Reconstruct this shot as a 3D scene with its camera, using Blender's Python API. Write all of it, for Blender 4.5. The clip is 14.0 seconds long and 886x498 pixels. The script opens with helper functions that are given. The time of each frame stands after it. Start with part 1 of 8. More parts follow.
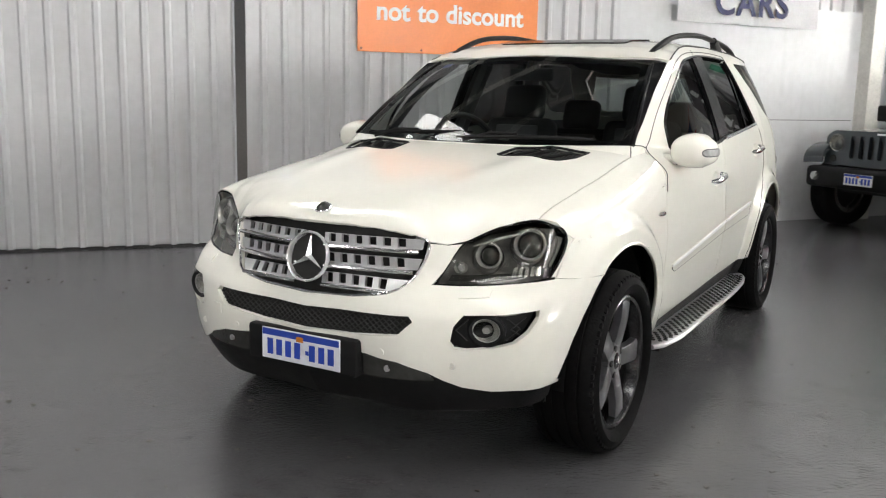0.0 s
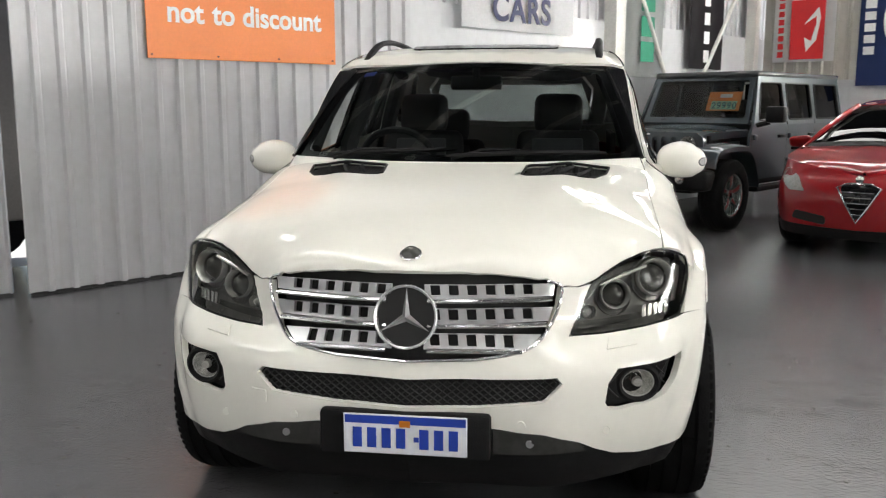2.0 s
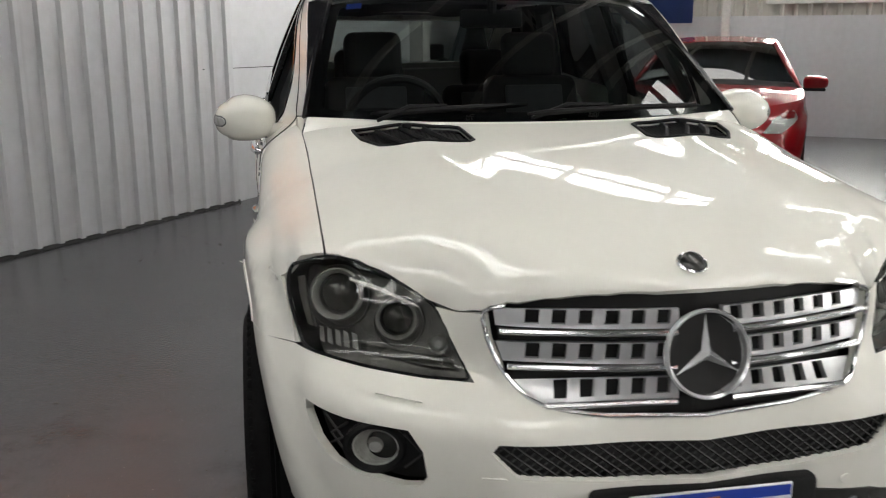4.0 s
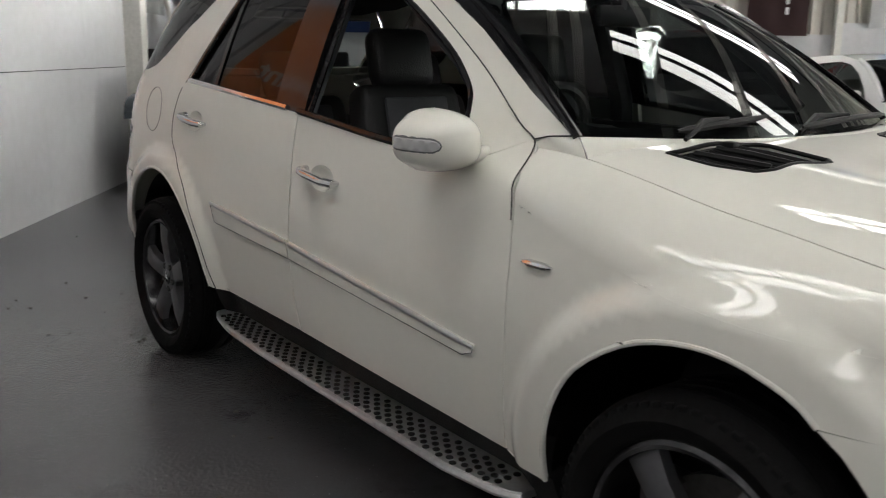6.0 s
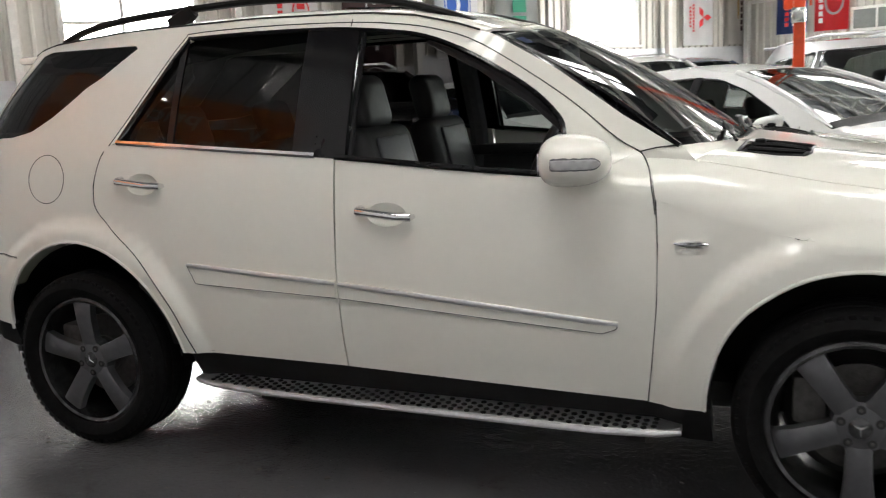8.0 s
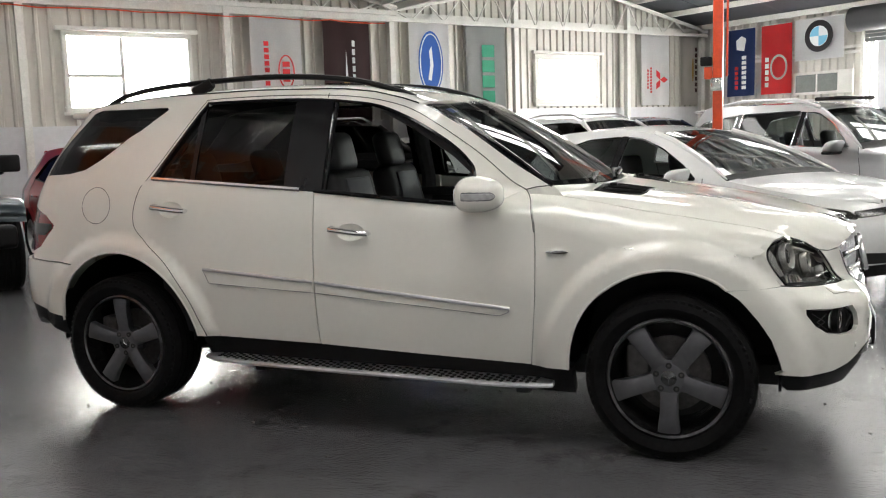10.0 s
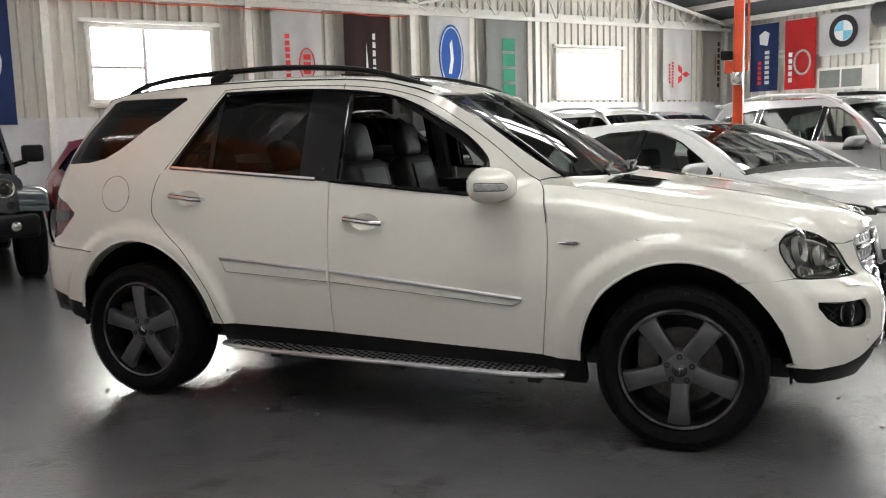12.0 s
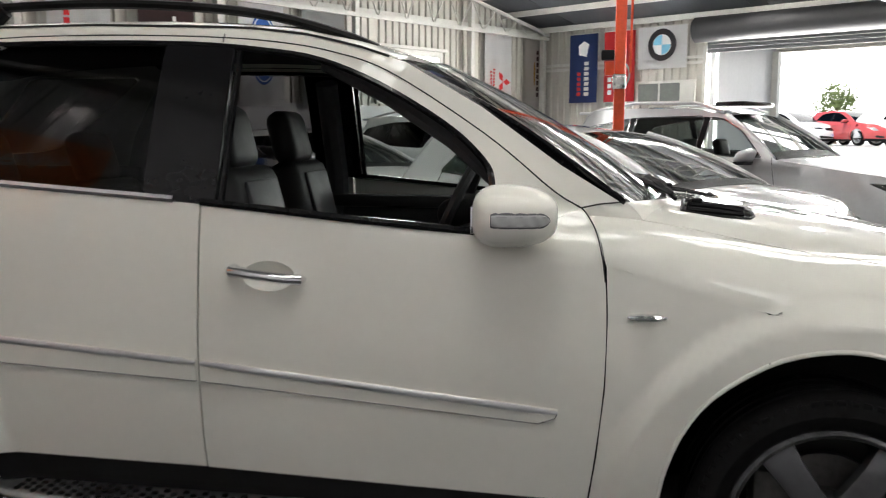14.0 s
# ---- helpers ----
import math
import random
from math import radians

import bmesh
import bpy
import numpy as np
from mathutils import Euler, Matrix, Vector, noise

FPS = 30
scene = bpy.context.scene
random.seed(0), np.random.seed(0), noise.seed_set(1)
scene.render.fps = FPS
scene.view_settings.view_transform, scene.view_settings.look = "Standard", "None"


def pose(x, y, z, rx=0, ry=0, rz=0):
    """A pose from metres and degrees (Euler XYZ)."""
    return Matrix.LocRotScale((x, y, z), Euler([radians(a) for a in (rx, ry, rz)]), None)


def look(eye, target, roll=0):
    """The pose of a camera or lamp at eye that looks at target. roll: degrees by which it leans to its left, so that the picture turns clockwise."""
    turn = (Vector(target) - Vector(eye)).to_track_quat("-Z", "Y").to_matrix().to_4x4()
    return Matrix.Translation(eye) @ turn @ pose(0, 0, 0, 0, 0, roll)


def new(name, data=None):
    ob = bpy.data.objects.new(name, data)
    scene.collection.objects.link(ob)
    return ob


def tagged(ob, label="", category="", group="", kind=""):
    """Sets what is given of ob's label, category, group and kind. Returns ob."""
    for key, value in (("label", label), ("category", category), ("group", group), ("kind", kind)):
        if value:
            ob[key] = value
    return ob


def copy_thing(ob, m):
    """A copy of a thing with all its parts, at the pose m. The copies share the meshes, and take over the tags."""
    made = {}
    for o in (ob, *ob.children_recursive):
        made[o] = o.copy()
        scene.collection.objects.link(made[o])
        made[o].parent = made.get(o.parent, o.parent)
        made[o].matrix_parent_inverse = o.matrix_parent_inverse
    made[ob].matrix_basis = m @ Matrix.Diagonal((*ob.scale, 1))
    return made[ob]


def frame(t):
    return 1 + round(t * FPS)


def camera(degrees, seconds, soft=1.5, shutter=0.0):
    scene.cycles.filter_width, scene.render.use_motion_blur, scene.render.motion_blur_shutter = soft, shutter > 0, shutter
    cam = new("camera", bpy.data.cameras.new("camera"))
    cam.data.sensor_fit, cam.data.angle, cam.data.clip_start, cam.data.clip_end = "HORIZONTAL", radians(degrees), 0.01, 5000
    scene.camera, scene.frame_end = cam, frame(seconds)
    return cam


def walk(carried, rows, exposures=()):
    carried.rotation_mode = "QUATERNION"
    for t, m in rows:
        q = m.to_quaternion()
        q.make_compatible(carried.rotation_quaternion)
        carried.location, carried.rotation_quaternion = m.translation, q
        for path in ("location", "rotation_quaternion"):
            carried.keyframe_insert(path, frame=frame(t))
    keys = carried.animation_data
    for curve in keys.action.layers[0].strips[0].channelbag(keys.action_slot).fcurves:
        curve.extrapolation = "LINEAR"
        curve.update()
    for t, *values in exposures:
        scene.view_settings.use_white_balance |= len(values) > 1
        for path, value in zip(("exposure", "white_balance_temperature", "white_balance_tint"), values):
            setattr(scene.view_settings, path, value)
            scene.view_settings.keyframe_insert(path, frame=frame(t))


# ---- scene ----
cam = camera(53.0, 14.0, 1.1, 0.3)
PATH = [
    (0, (4.775, 2.012, 1.392), (3.068, 1.027, 1.051), 1.2),
    (0.5, (4.796, 1.6, 1.377), (3.002, 0.786, 1.033), -0.9),
    (1, (4.814, 1.192, 1.383), (2.933, 0.602, 1.044), -0.6),
    (1.5, (4.865, 0.827, 1.419), (2.941, 0.394, 1.084), -0.3),
    (2, (4.713, 0.464, 1.408), (2.76, 0.18, 1.087), -0.1),
    (2.2, (4.663, 0.332, 1.415), (2.699, 0.124, 1.096), 0.6),
    (4.3, (3.642, -1.029, 1.43), (1.755, -0.56, 0.96), 0.6),
    (4.5, (3.49, -1.146, 1.421), (1.622, -0.605, 0.952), 1.3),
    (5, (3.12, -1.507, 1.402), (1.293, -0.837, 0.942), 1.3),
    (5.5, (2.803, -1.951, 1.409), (1.079, -1.041, 0.964), 1.1),
    (6, (2.437, -2.319, 1.379), (0.89, -1.127, 0.95), 1.0),
    (6.5, (2.055, -2.659, 1.37), (0.691, -1.256, 0.957), 0.9),
    (7, (1.737, -3.05, 1.4), (0.581, -1.466, 1.005), 0.1),
    (7.5, (1.438, -3.301, 1.391), (0.474, -1.589, 1.017), -1.6),
    (8, (1.298, -3.64, 1.412), (0.541, -1.824, 1.05), -2.9),
    (8.5, (1.405, -3.963, 1.412), (0.733, -2.111, 1.068), -2.4),
    (10.8, (2.071, -4.887, 1.435), (1.303, -3.055, 1.207), -1.5),
    (11, (2.083, -4.888, 1.433), (1.304, -3.061, 1.196), -1.5),
    (11.5, (2.052, -4.869, 1.433), (1.279, -3.042, 1.183), -1.6),
    (12, (1.953, -4.754, 1.411), (1.196, -2.921, 1.148), -1.5),
    (12.5, (1.679, -4.58, 1.422), (0.988, -2.725, 1.134), -0.9),
    (13, (1.35, -4.159, 1.379), (0.764, -2.271, 1.079), -0.0),
    (13.5, (1.038, -3.739, 1.362), (0.589, -1.808, 1.099), 0.3),
    (14, (0.79, -3.226, 1.367), (0.493, -1.265, 1.115), 0.2),
]
walk(cam, [(t, look(eye, target, roll)) for t, eye, target, roll in PATH], [(0, 0.62), (2.2, 0.58), (4.5, 0.17), (5.5, 0.05), (6.5, 0.48), (7.5, 0.72), (8.7, 0.7), (11, 0.56), (12.5, 0.62), (14, 0.38)])
SKY_STRIP = 7.6

# ---- world, sky and daylight ----
ROOM = 144.7                      # direction of the long walls
UA = Vector((math.cos(radians(ROOM)), math.sin(radians(ROOM)), 0))
UB = Vector((-UA.y * -1, -UA.x, 0))


def room(a, b, z=0.0):
    """World place from the hall's own axes: a along the side wall, b across the halls."""
    return Vector((UA.x * a + UB.x * b, UA.y * a + UB.y * b, z))


ROOM_M = Matrix(((UA.x, -UB.x, 0, 0), (UA.y, -UB.y, 0, 0), (0, 0, 1, 0), (0, 0, 0, 1)))  # local x = a, local y = -b

world = bpy.data.worlds.new("world")
scene.world = world
world.use_nodes = True
wn = world.node_tree
sky = wn.nodes.new("ShaderNodeTexSky")
sky.sky_type = "NISHITA"
sky.sun_disc = False
sky.sun_elevation, sky.sun_rotation = radians(52), radians(200)
wn.links.new(sky.outputs[0], wn.nodes["Background"].inputs[0])
wn.nodes["Background"].inputs[1].default_value = 0.12
sun = new("sun", bpy.data.lights.new("sun", "SUN"))
sun.data.energy, sun.data.angle, sun.data.color = 5.0, radians(0.6), (1.0, 0.96, 0.9)
sun.matrix_basis = look((0, 0, 30), (6, 14, 0))

from mathutils import geometry
from functools import lru_cache


# ---- materials ----
def material(name, colour, rough=0.5, metal=0.0, vary=0.08, scale=6.0, bump=0.0, bscale=60.0, coat=0.0, fine=40.0, rvary=0.1):
    """A surface with variation of colour at two scales, uneven gloss and fine relief."""
    m = bpy.data.materials.new(name)
    m.use_nodes = True
    n, l = m.node_tree.nodes, m.node_tree.links
    b = n["Principled BSDF"]
    b.inputs["Metallic"].default_value = metal
    b.inputs["Coat Weight"].default_value = coat
    b.inputs["Coat Roughness"].default_value = 0.03
    tc = n.new("ShaderNodeTexCoord")
    big, small = n.new("ShaderNodeTexNoise"), n.new("ShaderNodeTexNoise")
    big.inputs["Scale"].default_value, small.inputs["Scale"].default_value = scale, fine
    big.inputs["Detail"].default_value, small.inputs["Detail"].default_value = 5, 4
    for t in (big, small):
        l.new(tc.outputs["Object"], t.inputs["Vector"])
    add = n.new("ShaderNodeMath")
    add.operation = "ADD"
    l.new(big.outputs["Fac"], add.inputs[0])
    l.new(small.outputs["Fac"], add.inputs[1])
    ramp = n.new("ShaderNodeMapRange")
    ramp.inputs["From Min"].default_value, ramp.inputs["From Max"].default_value = 0.7, 1.3
    ramp.inputs["To Min"].default_value, ramp.inputs["To Max"].default_value = 1 - vary, 1 + vary
    l.new(add.outputs[0], ramp.inputs["Value"])
    mix = n.new("ShaderNodeVectorMath")
    mix.operation = "SCALE"
    mix.inputs[0].default_value = colour[:3]
    l.new(ramp.outputs[0], mix.inputs["Scale"])
    l.new(mix.outputs[0], b.inputs["Base Color"])
    rr = n.new("ShaderNodeMapRange")
    rr.inputs["From Min"].default_value, rr.inputs["From Max"].default_value = 0.3, 0.7
    rr.inputs["To Min"].default_value, rr.inputs["To Max"].default_value = max(rough * (1 - rvary), 0.0), rough * (1 + rvary)
    l.new(big.outputs["Fac"], rr.inputs["Value"])
    l.new(rr.outputs[0], b.inputs["Roughness"])
    if bump:
        bt, bp = n.new("ShaderNodeTexNoise"), n.new("ShaderNodeBump")
        bt.inputs["Scale"].default_value, bt.inputs["Detail"].default_value = bscale, 4
        bp.inputs["Strength"].default_value, bp.inputs["Distance"].default_value = bump, 0.01
        l.new(tc.outputs["Object"], bt.inputs["Vector"])
        l.new(bt.outputs["Fac"], bp.inputs["Height"])
        l.new(bp.outputs[0], b.inputs["Normal"])
    return m


def glass_material(name, tint, rough=0.0, low=0.036, high=0.85):
    m = bpy.data.materials.new(name)
    m.use_nodes = True
    n, l = m.node_tree.nodes, m.node_tree.links
    n.remove(n["Principled BSDF"])
    tr, gl, mx, fr = n.new("ShaderNodeBsdfTransparent"), n.new("ShaderNodeBsdfGlossy"), n.new("ShaderNodeMixShader"), n.new("ShaderNodeLayerWeight")
    tr.inputs[0].default_value = (*tint, 1)
    gl.inputs["Roughness"].default_value = rough
    fr.inputs["Blend"].default_value = 0.5
    pw, ml = n.new("ShaderNodeMath"), n.new("ShaderNodeMath")
    pw.operation, ml.operation = "POWER", "MULTIPLY_ADD"
    pw.inputs[1].default_value = 5.0
    ml.inputs[1].default_value, ml.inputs[2].default_value = high, low
    l.new(fr.outputs["Facing"], pw.inputs[0])
    l.new(pw.outputs[0], ml.inputs[0])
    l.new(ml.outputs[0], mx.inputs[0])
    l.new(tr.outputs[0], mx.inputs[1])
    l.new(gl.outputs[0], mx.inputs[2])
    l.new(mx.outputs[0], n["Material Output"].inputs[0])
    return m


def glow_material(name, colour, strength):
    m = bpy.data.materials.new(name)
    m.use_nodes = True
    b = m.node_tree.nodes["Principled BSDF"]
    b.inputs["Base Color"].default_value = (*colour, 1)
    b.inputs["Emission Color"].default_value = (*colour, 1)
    b.inputs["Emission Strength"].default_value = strength
    return m


def wall_material(name, colour, dirt, low=0.0):
    """Painted metal or board with streaks that run down and scuffs."""
    m = material(name, colour, 0.45, 0.0, 0.05, 1.3, 0.08, 30, 0.0, 12)
    n, l = m.node_tree.nodes, m.node_tree.links
    b = n["Principled BSDF"]
    tc, mp, ns, rp, mx = n.new("ShaderNodeTexCoord"), n.new("ShaderNodeMapping"), n.new("ShaderNodeTexNoise"), n.new("ShaderNodeMapRange"), n.new("ShaderNodeMix")
    mp.inputs["Scale"].default_value = (7, 7, 0.5)
    ns.inputs["Scale"].default_value, ns.inputs["Detail"].default_value = 1.6, 6
    l.new(tc.outputs["Object"], mp.inputs[0])
    l.new(mp.outputs[0], ns.inputs["Vector"])
    rp.inputs["From Min"].default_value, rp.inputs["From Max"].default_value, rp.inputs["To Max"].default_value = 0.55, 0.85, 0.45
    l.new(ns.outputs["Fac"], rp.inputs["Value"])
    mx.data_type = "RGBA"
    mx.inputs["B"].default_value = (*dirt, 1)
    src = b.inputs["Base Color"].links[0].from_socket
    l.new(rp.outputs[0], mx.inputs["Factor"])
    l.new(src, mx.inputs["A"])
    l.new(mx.outputs["Result"], b.inputs["Base Color"])
    return m


def floor_material():
    """Grey painted concrete, worn, with fine chips, tyre smudges and uneven gloss."""
    m = material("floor_paint", (0.087, 0.086, 0.090), 0.24, 0.0, 0.04, 0.6, 0.22, 58, 0.0, 9, 0.12)
    n, l = m.node_tree.nodes, m.node_tree.links
    b = n["Principled BSDF"]
    b.inputs["Specular IOR Level"].default_value = 0.85
    tc = n.new("ShaderNodeTexCoord")

    def noise(scale, detail, low, high, top):
        t, r = n.new("ShaderNodeTexNoise"), n.new("ShaderNodeMapRange")
        t.inputs["Scale"].default_value, t.inputs["Detail"].default_value = scale, detail
        t.inputs["Roughness"].default_value = 0.6
        r.interpolation_type = "SMOOTHSTEP"
        r.inputs["From Min"].default_value, r.inputs["From Max"].default_value = low, high
        r.inputs["To Max"].default_value = top
        l.new(tc.outputs["Object"], t.inputs["Vector"])
        l.new(t.outputs["Fac"], r.inputs["Value"])
        return r.outputs[0]

    def over(colour, factor, under):
        x = n.new("ShaderNodeMix")
        x.data_type = "RGBA"
        x.inputs["B"].default_value = (*colour, 1)
        l.new(factor, x.inputs["Factor"])
        l.new(under, x.inputs["A"])
        return x.outputs["Result"]

    def times(p, q):
        x = n.new("ShaderNodeMath")
        x.operation = "MULTIPLY"
        l.new(p, x.inputs[0])
        l.new(q, x.inputs[1])
        return x.outputs[0]

    c = b.inputs["Base Color"].links[0].from_socket
    c = over((0.115, 0.116, 0.122), noise(0.9, 3, 0.45, 0.85, 0.5), c)            # paler, dusty fields
    c = over((0.034, 0.034, 0.035), times(noise(1.6, 4, 0.44, 0.72, 0.85), noise(6, 5, 0.42, 0.72, 0.9)), c)   # smudges
    c = over((0.30, 0.30, 0.30), noise(75, 2, 0.70, 0.78, 0.8), c)                # chips
    c = over((0.035, 0.035, 0.036), noise(52, 2, 0.71, 0.79, 0.7), c)             # dark specks
    l.new(c, b.inputs["Base Color"])
    return m


WHITE_PAINT = material("white_car_paint", (0.80, 0.787, 0.725), 0.34, 0.0, 0.015, 2.5, 0, 0, 1.0, 30)
WHITE_PAINT.node_tree.nodes["Principled BSDF"].inputs["Specular IOR Level"].default_value = 0.0
BLACK_PLASTIC = material("black_plastic", (0.011, 0.011, 0.0115), 0.5, 0, 0.15, 9, 0.15, 250)
TRIM_BLACK = material("gloss_black_trim", (0.008, 0.008, 0.009), 0.14, 0, 0.1, 9)
RUBBER_GREY = material("grey_rubber_seal", (0.10, 0.10, 0.105), 0.6)
GAP_DARK = material("panel_gap_shadow_rubber", (0.02, 0.02, 0.02), 0.8)
CHROME = material("chrome", (0.80, 0.80, 0.81), 0.13, 1.0, 0.03, 20)
EMBLEM = material("emblem_chrome", (0.80, 0.80, 0.81), 0.22, 0.7, 0.02, 20)
SILVER = material("silver_plastic", (0.37, 0.37, 0.375), 0.3, 0.8, 0.06, 25)
GRILLE_SILVER = material("satin_silver_grille", (0.62, 0.62, 0.63), 0.32, 0.75, 0.06, 25)
ALU = material("brushed_aluminium", (0.66, 0.66, 0.67), 0.38, 1.0, 0.08, 40, 0.05, 200)
RIM_GREY = material("gunmetal_rim", (0.14, 0.14, 0.147), 0.36, 0.75, 0.1, 15)
RIM_EDGE = material("worn_rim_lip", (0.10, 0.10, 0.103), 0.24, 0.9, 0.5, 22)
TYRE = material("tyre_rubber", (0.0075, 0.0075, 0.0078), 0.8, 0, 0.25, 20, 0.2, 120)
for m_, s_ in ((TYRE, 0.08), (BLACK_PLASTIC, 0.11), (TRIM_BLACK, 0.3)):
    m_.node_tree.nodes["Principled BSDF"].inputs["Specular IOR Level"].default_value = s_
RUSTY = material("brake_iron", (0.11, 0.105, 0.10), 0.55, 0.7, 0.3, 30, 0.2, 90)
LEATHER = material("black_leather", (0.016, 0.016, 0.017), 0.52, 0, 0.15, 12, 0.2, 160)
LEATHER_GREY = material("grey_leather_inset", (0.085, 0.087, 0.095), 0.45, 0, 0.1, 12, 0.2, 160)
CLOTH = material("dark_cabin_lining", (0.03, 0.03, 0.032), 0.9, 0, 0.15, 30, 0.1, 200)
HEADLINER = material("grey_headliner", (0.10, 0.10, 0.105), 0.95, 0, 0.1, 30)
LAMP_GREY = material("lamp_reflector", (0.52, 0.52, 0.50), 0.2, 0.9, 0.1, 20)
LAMP_DARK = material("lamp_bezel_dark", (0.06, 0.06, 0.057), 0.2, 0.5, 0.15, 20)
LAMP_INNER = material("lamp_housing_black", (0.105, 0.105, 0.10), 0.32, 0.6, 0.3, 14)
LAMP_CHROME = material("lamp_bright_ring", (0.82, 0.82, 0.80), 0.22, 0.65, 0.1, 20)
RED_LENS = material("red_lens", (0.15, 0.009, 0.01), 0.15, 0, 0.1, 30, 0, 0, 0.0)
WHITE_LENS = material("white_lens", (0.45, 0.45, 0.45), 0.22, 0.0, 0.1, 30, 0, 0, 0.6)
FOG_LENS = material("fog_lamp_glass", (0.78, 0.78, 0.78), 0.15, 0.1, 0.25, 60, 0, 0, 0.8)
AMBER = material("amber_lens", (0.6, 0.2, 0.03), 0.2)
PLATE_WHITE = material("plate_white", (0.72, 0.73, 0.76), 0.35)
PLATE_BLUE = material("plate_blue", (0.015, 0.05, 0.36), 0.35)
GLASS_CLEAR = glass_material("lamp_cover_glass", (0.8, 0.8, 0.78))
GLASS_SCREEN = glass_material("windscreen_glass", (0.46, 0.49, 0.48))
GLASS_DARK = glass_material("privacy_glass", (0.05, 0.047, 0.047), 0.0, 0.02, 0.7)
GLASS_PRIVACY = glass_material("rear_privacy_glass", (0.11, 0.107, 0.107), 0.0, 0.02, 0.7)
GLASS_TINT = glass_material("tinted_glass", (0.35, 0.38, 0.37))
MESH_BLACK = material("grille_mesh_black", (0.007, 0.007, 0.007), 0.55)
FLOOR = floor_material()
WALL_SHEET = wall_material("white_steel_sheet", (0.53, 0.53, 0.545), (0.36, 0.35, 0.33))
WALL_CREAM = wall_material("cream_steel_sheet", (0.52, 0.50, 0.45), (0.33, 0.30, 0.25))
WALL_BOARD = wall_material("white_painted_board", (0.55, 0.555, 0.568), (0.45, 0.47, 0.47))
STEEL_WHITE = material("white_painted_steel", (0.62, 0.61, 0.57), 0.5, 0, 0.1, 5, 0.1, 40)
ROOF_DARK = material("dark_roof_sheet", (0.07, 0.075, 0.085), 0.5, 0.3, 0.2, 3)
ORANGE = material("orange_vinyl", (0.80, 0.235, 0.055), 0.35, 0, 0.05, 2, 0.03, 20)
PAINT_ORANGE = material("orange_red_pole_paint", (0.70, 0.075, 0.02), 0.35, 0, 0.12, 8, 0.06, 60)
TEXT_WHITE = material("white_lettering", (0.83, 0.83, 0.82), 0.5)
TEXT_NAVY = material("navy_lettering", (0.010, 0.014, 0.075), 0.5)


# ---- mesh helpers ----
def finish(bm, name, mat, smooth=38):
    bmesh.ops.recalc_face_normals(bm, faces=bm.faces) if smooth is None else None
    me = bpy.data.meshes.new(name)
    bm.to_mesh(me)
    skin = bm.loops.layers.float_vector.get("skin")
    own = [tuple(l[skin]) for f in bm.faces for l in f.loops] if skin else None
    bm.free()
    for p in me.polygons:
        p.use_smooth = True
    me.set_sharp_from_angle(angle=radians(smooth or 30))
    if own:
        me.normals_split_custom_set(own)
        me.attributes.remove(me.attributes["skin"])
    me.materials.append(mat)
    return me


def part(name, bm, mat, parent, label="", smooth=38):
    """Links a bmesh as one mesh object under a thing or under a part."""
    ob = new(name, finish(bm, name, mat, smooth))
    ob.parent = parent
    if label:
        ob["label"] = label
    return ob


def empty(name, m, label, category, group="", kind=""):
    ob = new(name)
    ob.empty_display_size = 0.1
    ob.matrix_basis = m
    return tagged(ob, label, category, group, kind)


def solid(name, bm, mat, label, category, group="", kind="", m=None, smooth=38):
    ob = new(name, finish(bm, name, mat, smooth))
    if m is not None:
        ob.matrix_basis = m
    return tagged(ob, label, category, group, kind)


def box(bm, x0, x1, y0, y1, z0, z1, bevel=0.0, seg=2):
    r = bmesh.ops.create_cube(bm, size=1.0)
    vs = r["verts"]
    for v in vs:
        v.co = Vector((x0 + (v.co.x + 0.5) * (x1 - x0), y0 + (v.co.y + 0.5) * (y1 - y0), z0 + (v.co.z + 0.5) * (z1 - z0)))
    if bevel:
        es = list({e for v in vs for e in v.link_edges})
        bmesh.ops.bevel(bm, geom=es, offset=bevel, segments=seg, affect="EDGES", profile=0.5)
    return bm


def boxed(*a, **k):
    return box(bmesh.new(), *a, **k)


def tube(bm, pts, r, seg=8, closed=False, flat=1.0, up=Vector((0, 0, 1))):
    """A round or flattened bar along a line of points."""
    pts = [Vector(p) for p in pts]
    rings = []
    n = len(pts)
    for i, p in enumerate(pts):
        a, b = pts[(i - 1) % n if closed else max(i - 1, 0)], pts[(i + 1) % n if closed else min(i + 1, n - 1)]
        t = (b - a).normalized()
        s = t.cross(up)
        s = s.normalized() if s.length > 1e-4 else t.cross(Vector((1, 0, 0))).normalized()
        u = s.cross(t)
        rad = r[i] if isinstance(r, (list, tuple)) else r
        rings.append([bm.verts.new(p + s * math.cos(2 * math.pi * k / seg) * rad + u * math.sin(2 * math.pi * k / seg) * rad * flat) for k in range(seg)])
    for i in range(n if closed else n - 1):
        A, B = rings[i], rings[(i + 1) % n]
        for k in range(seg):
            bm.faces.new((A[k], A[(k + 1) % seg], B[(k + 1) % seg], B[k]))
    if not closed:
        bm.faces.new(rings[0][::-1])
        bm.faces.new(rings[-1])
    return bm


def tubed(*a, **k):
    return tube(bmesh.new(), *a, **k)


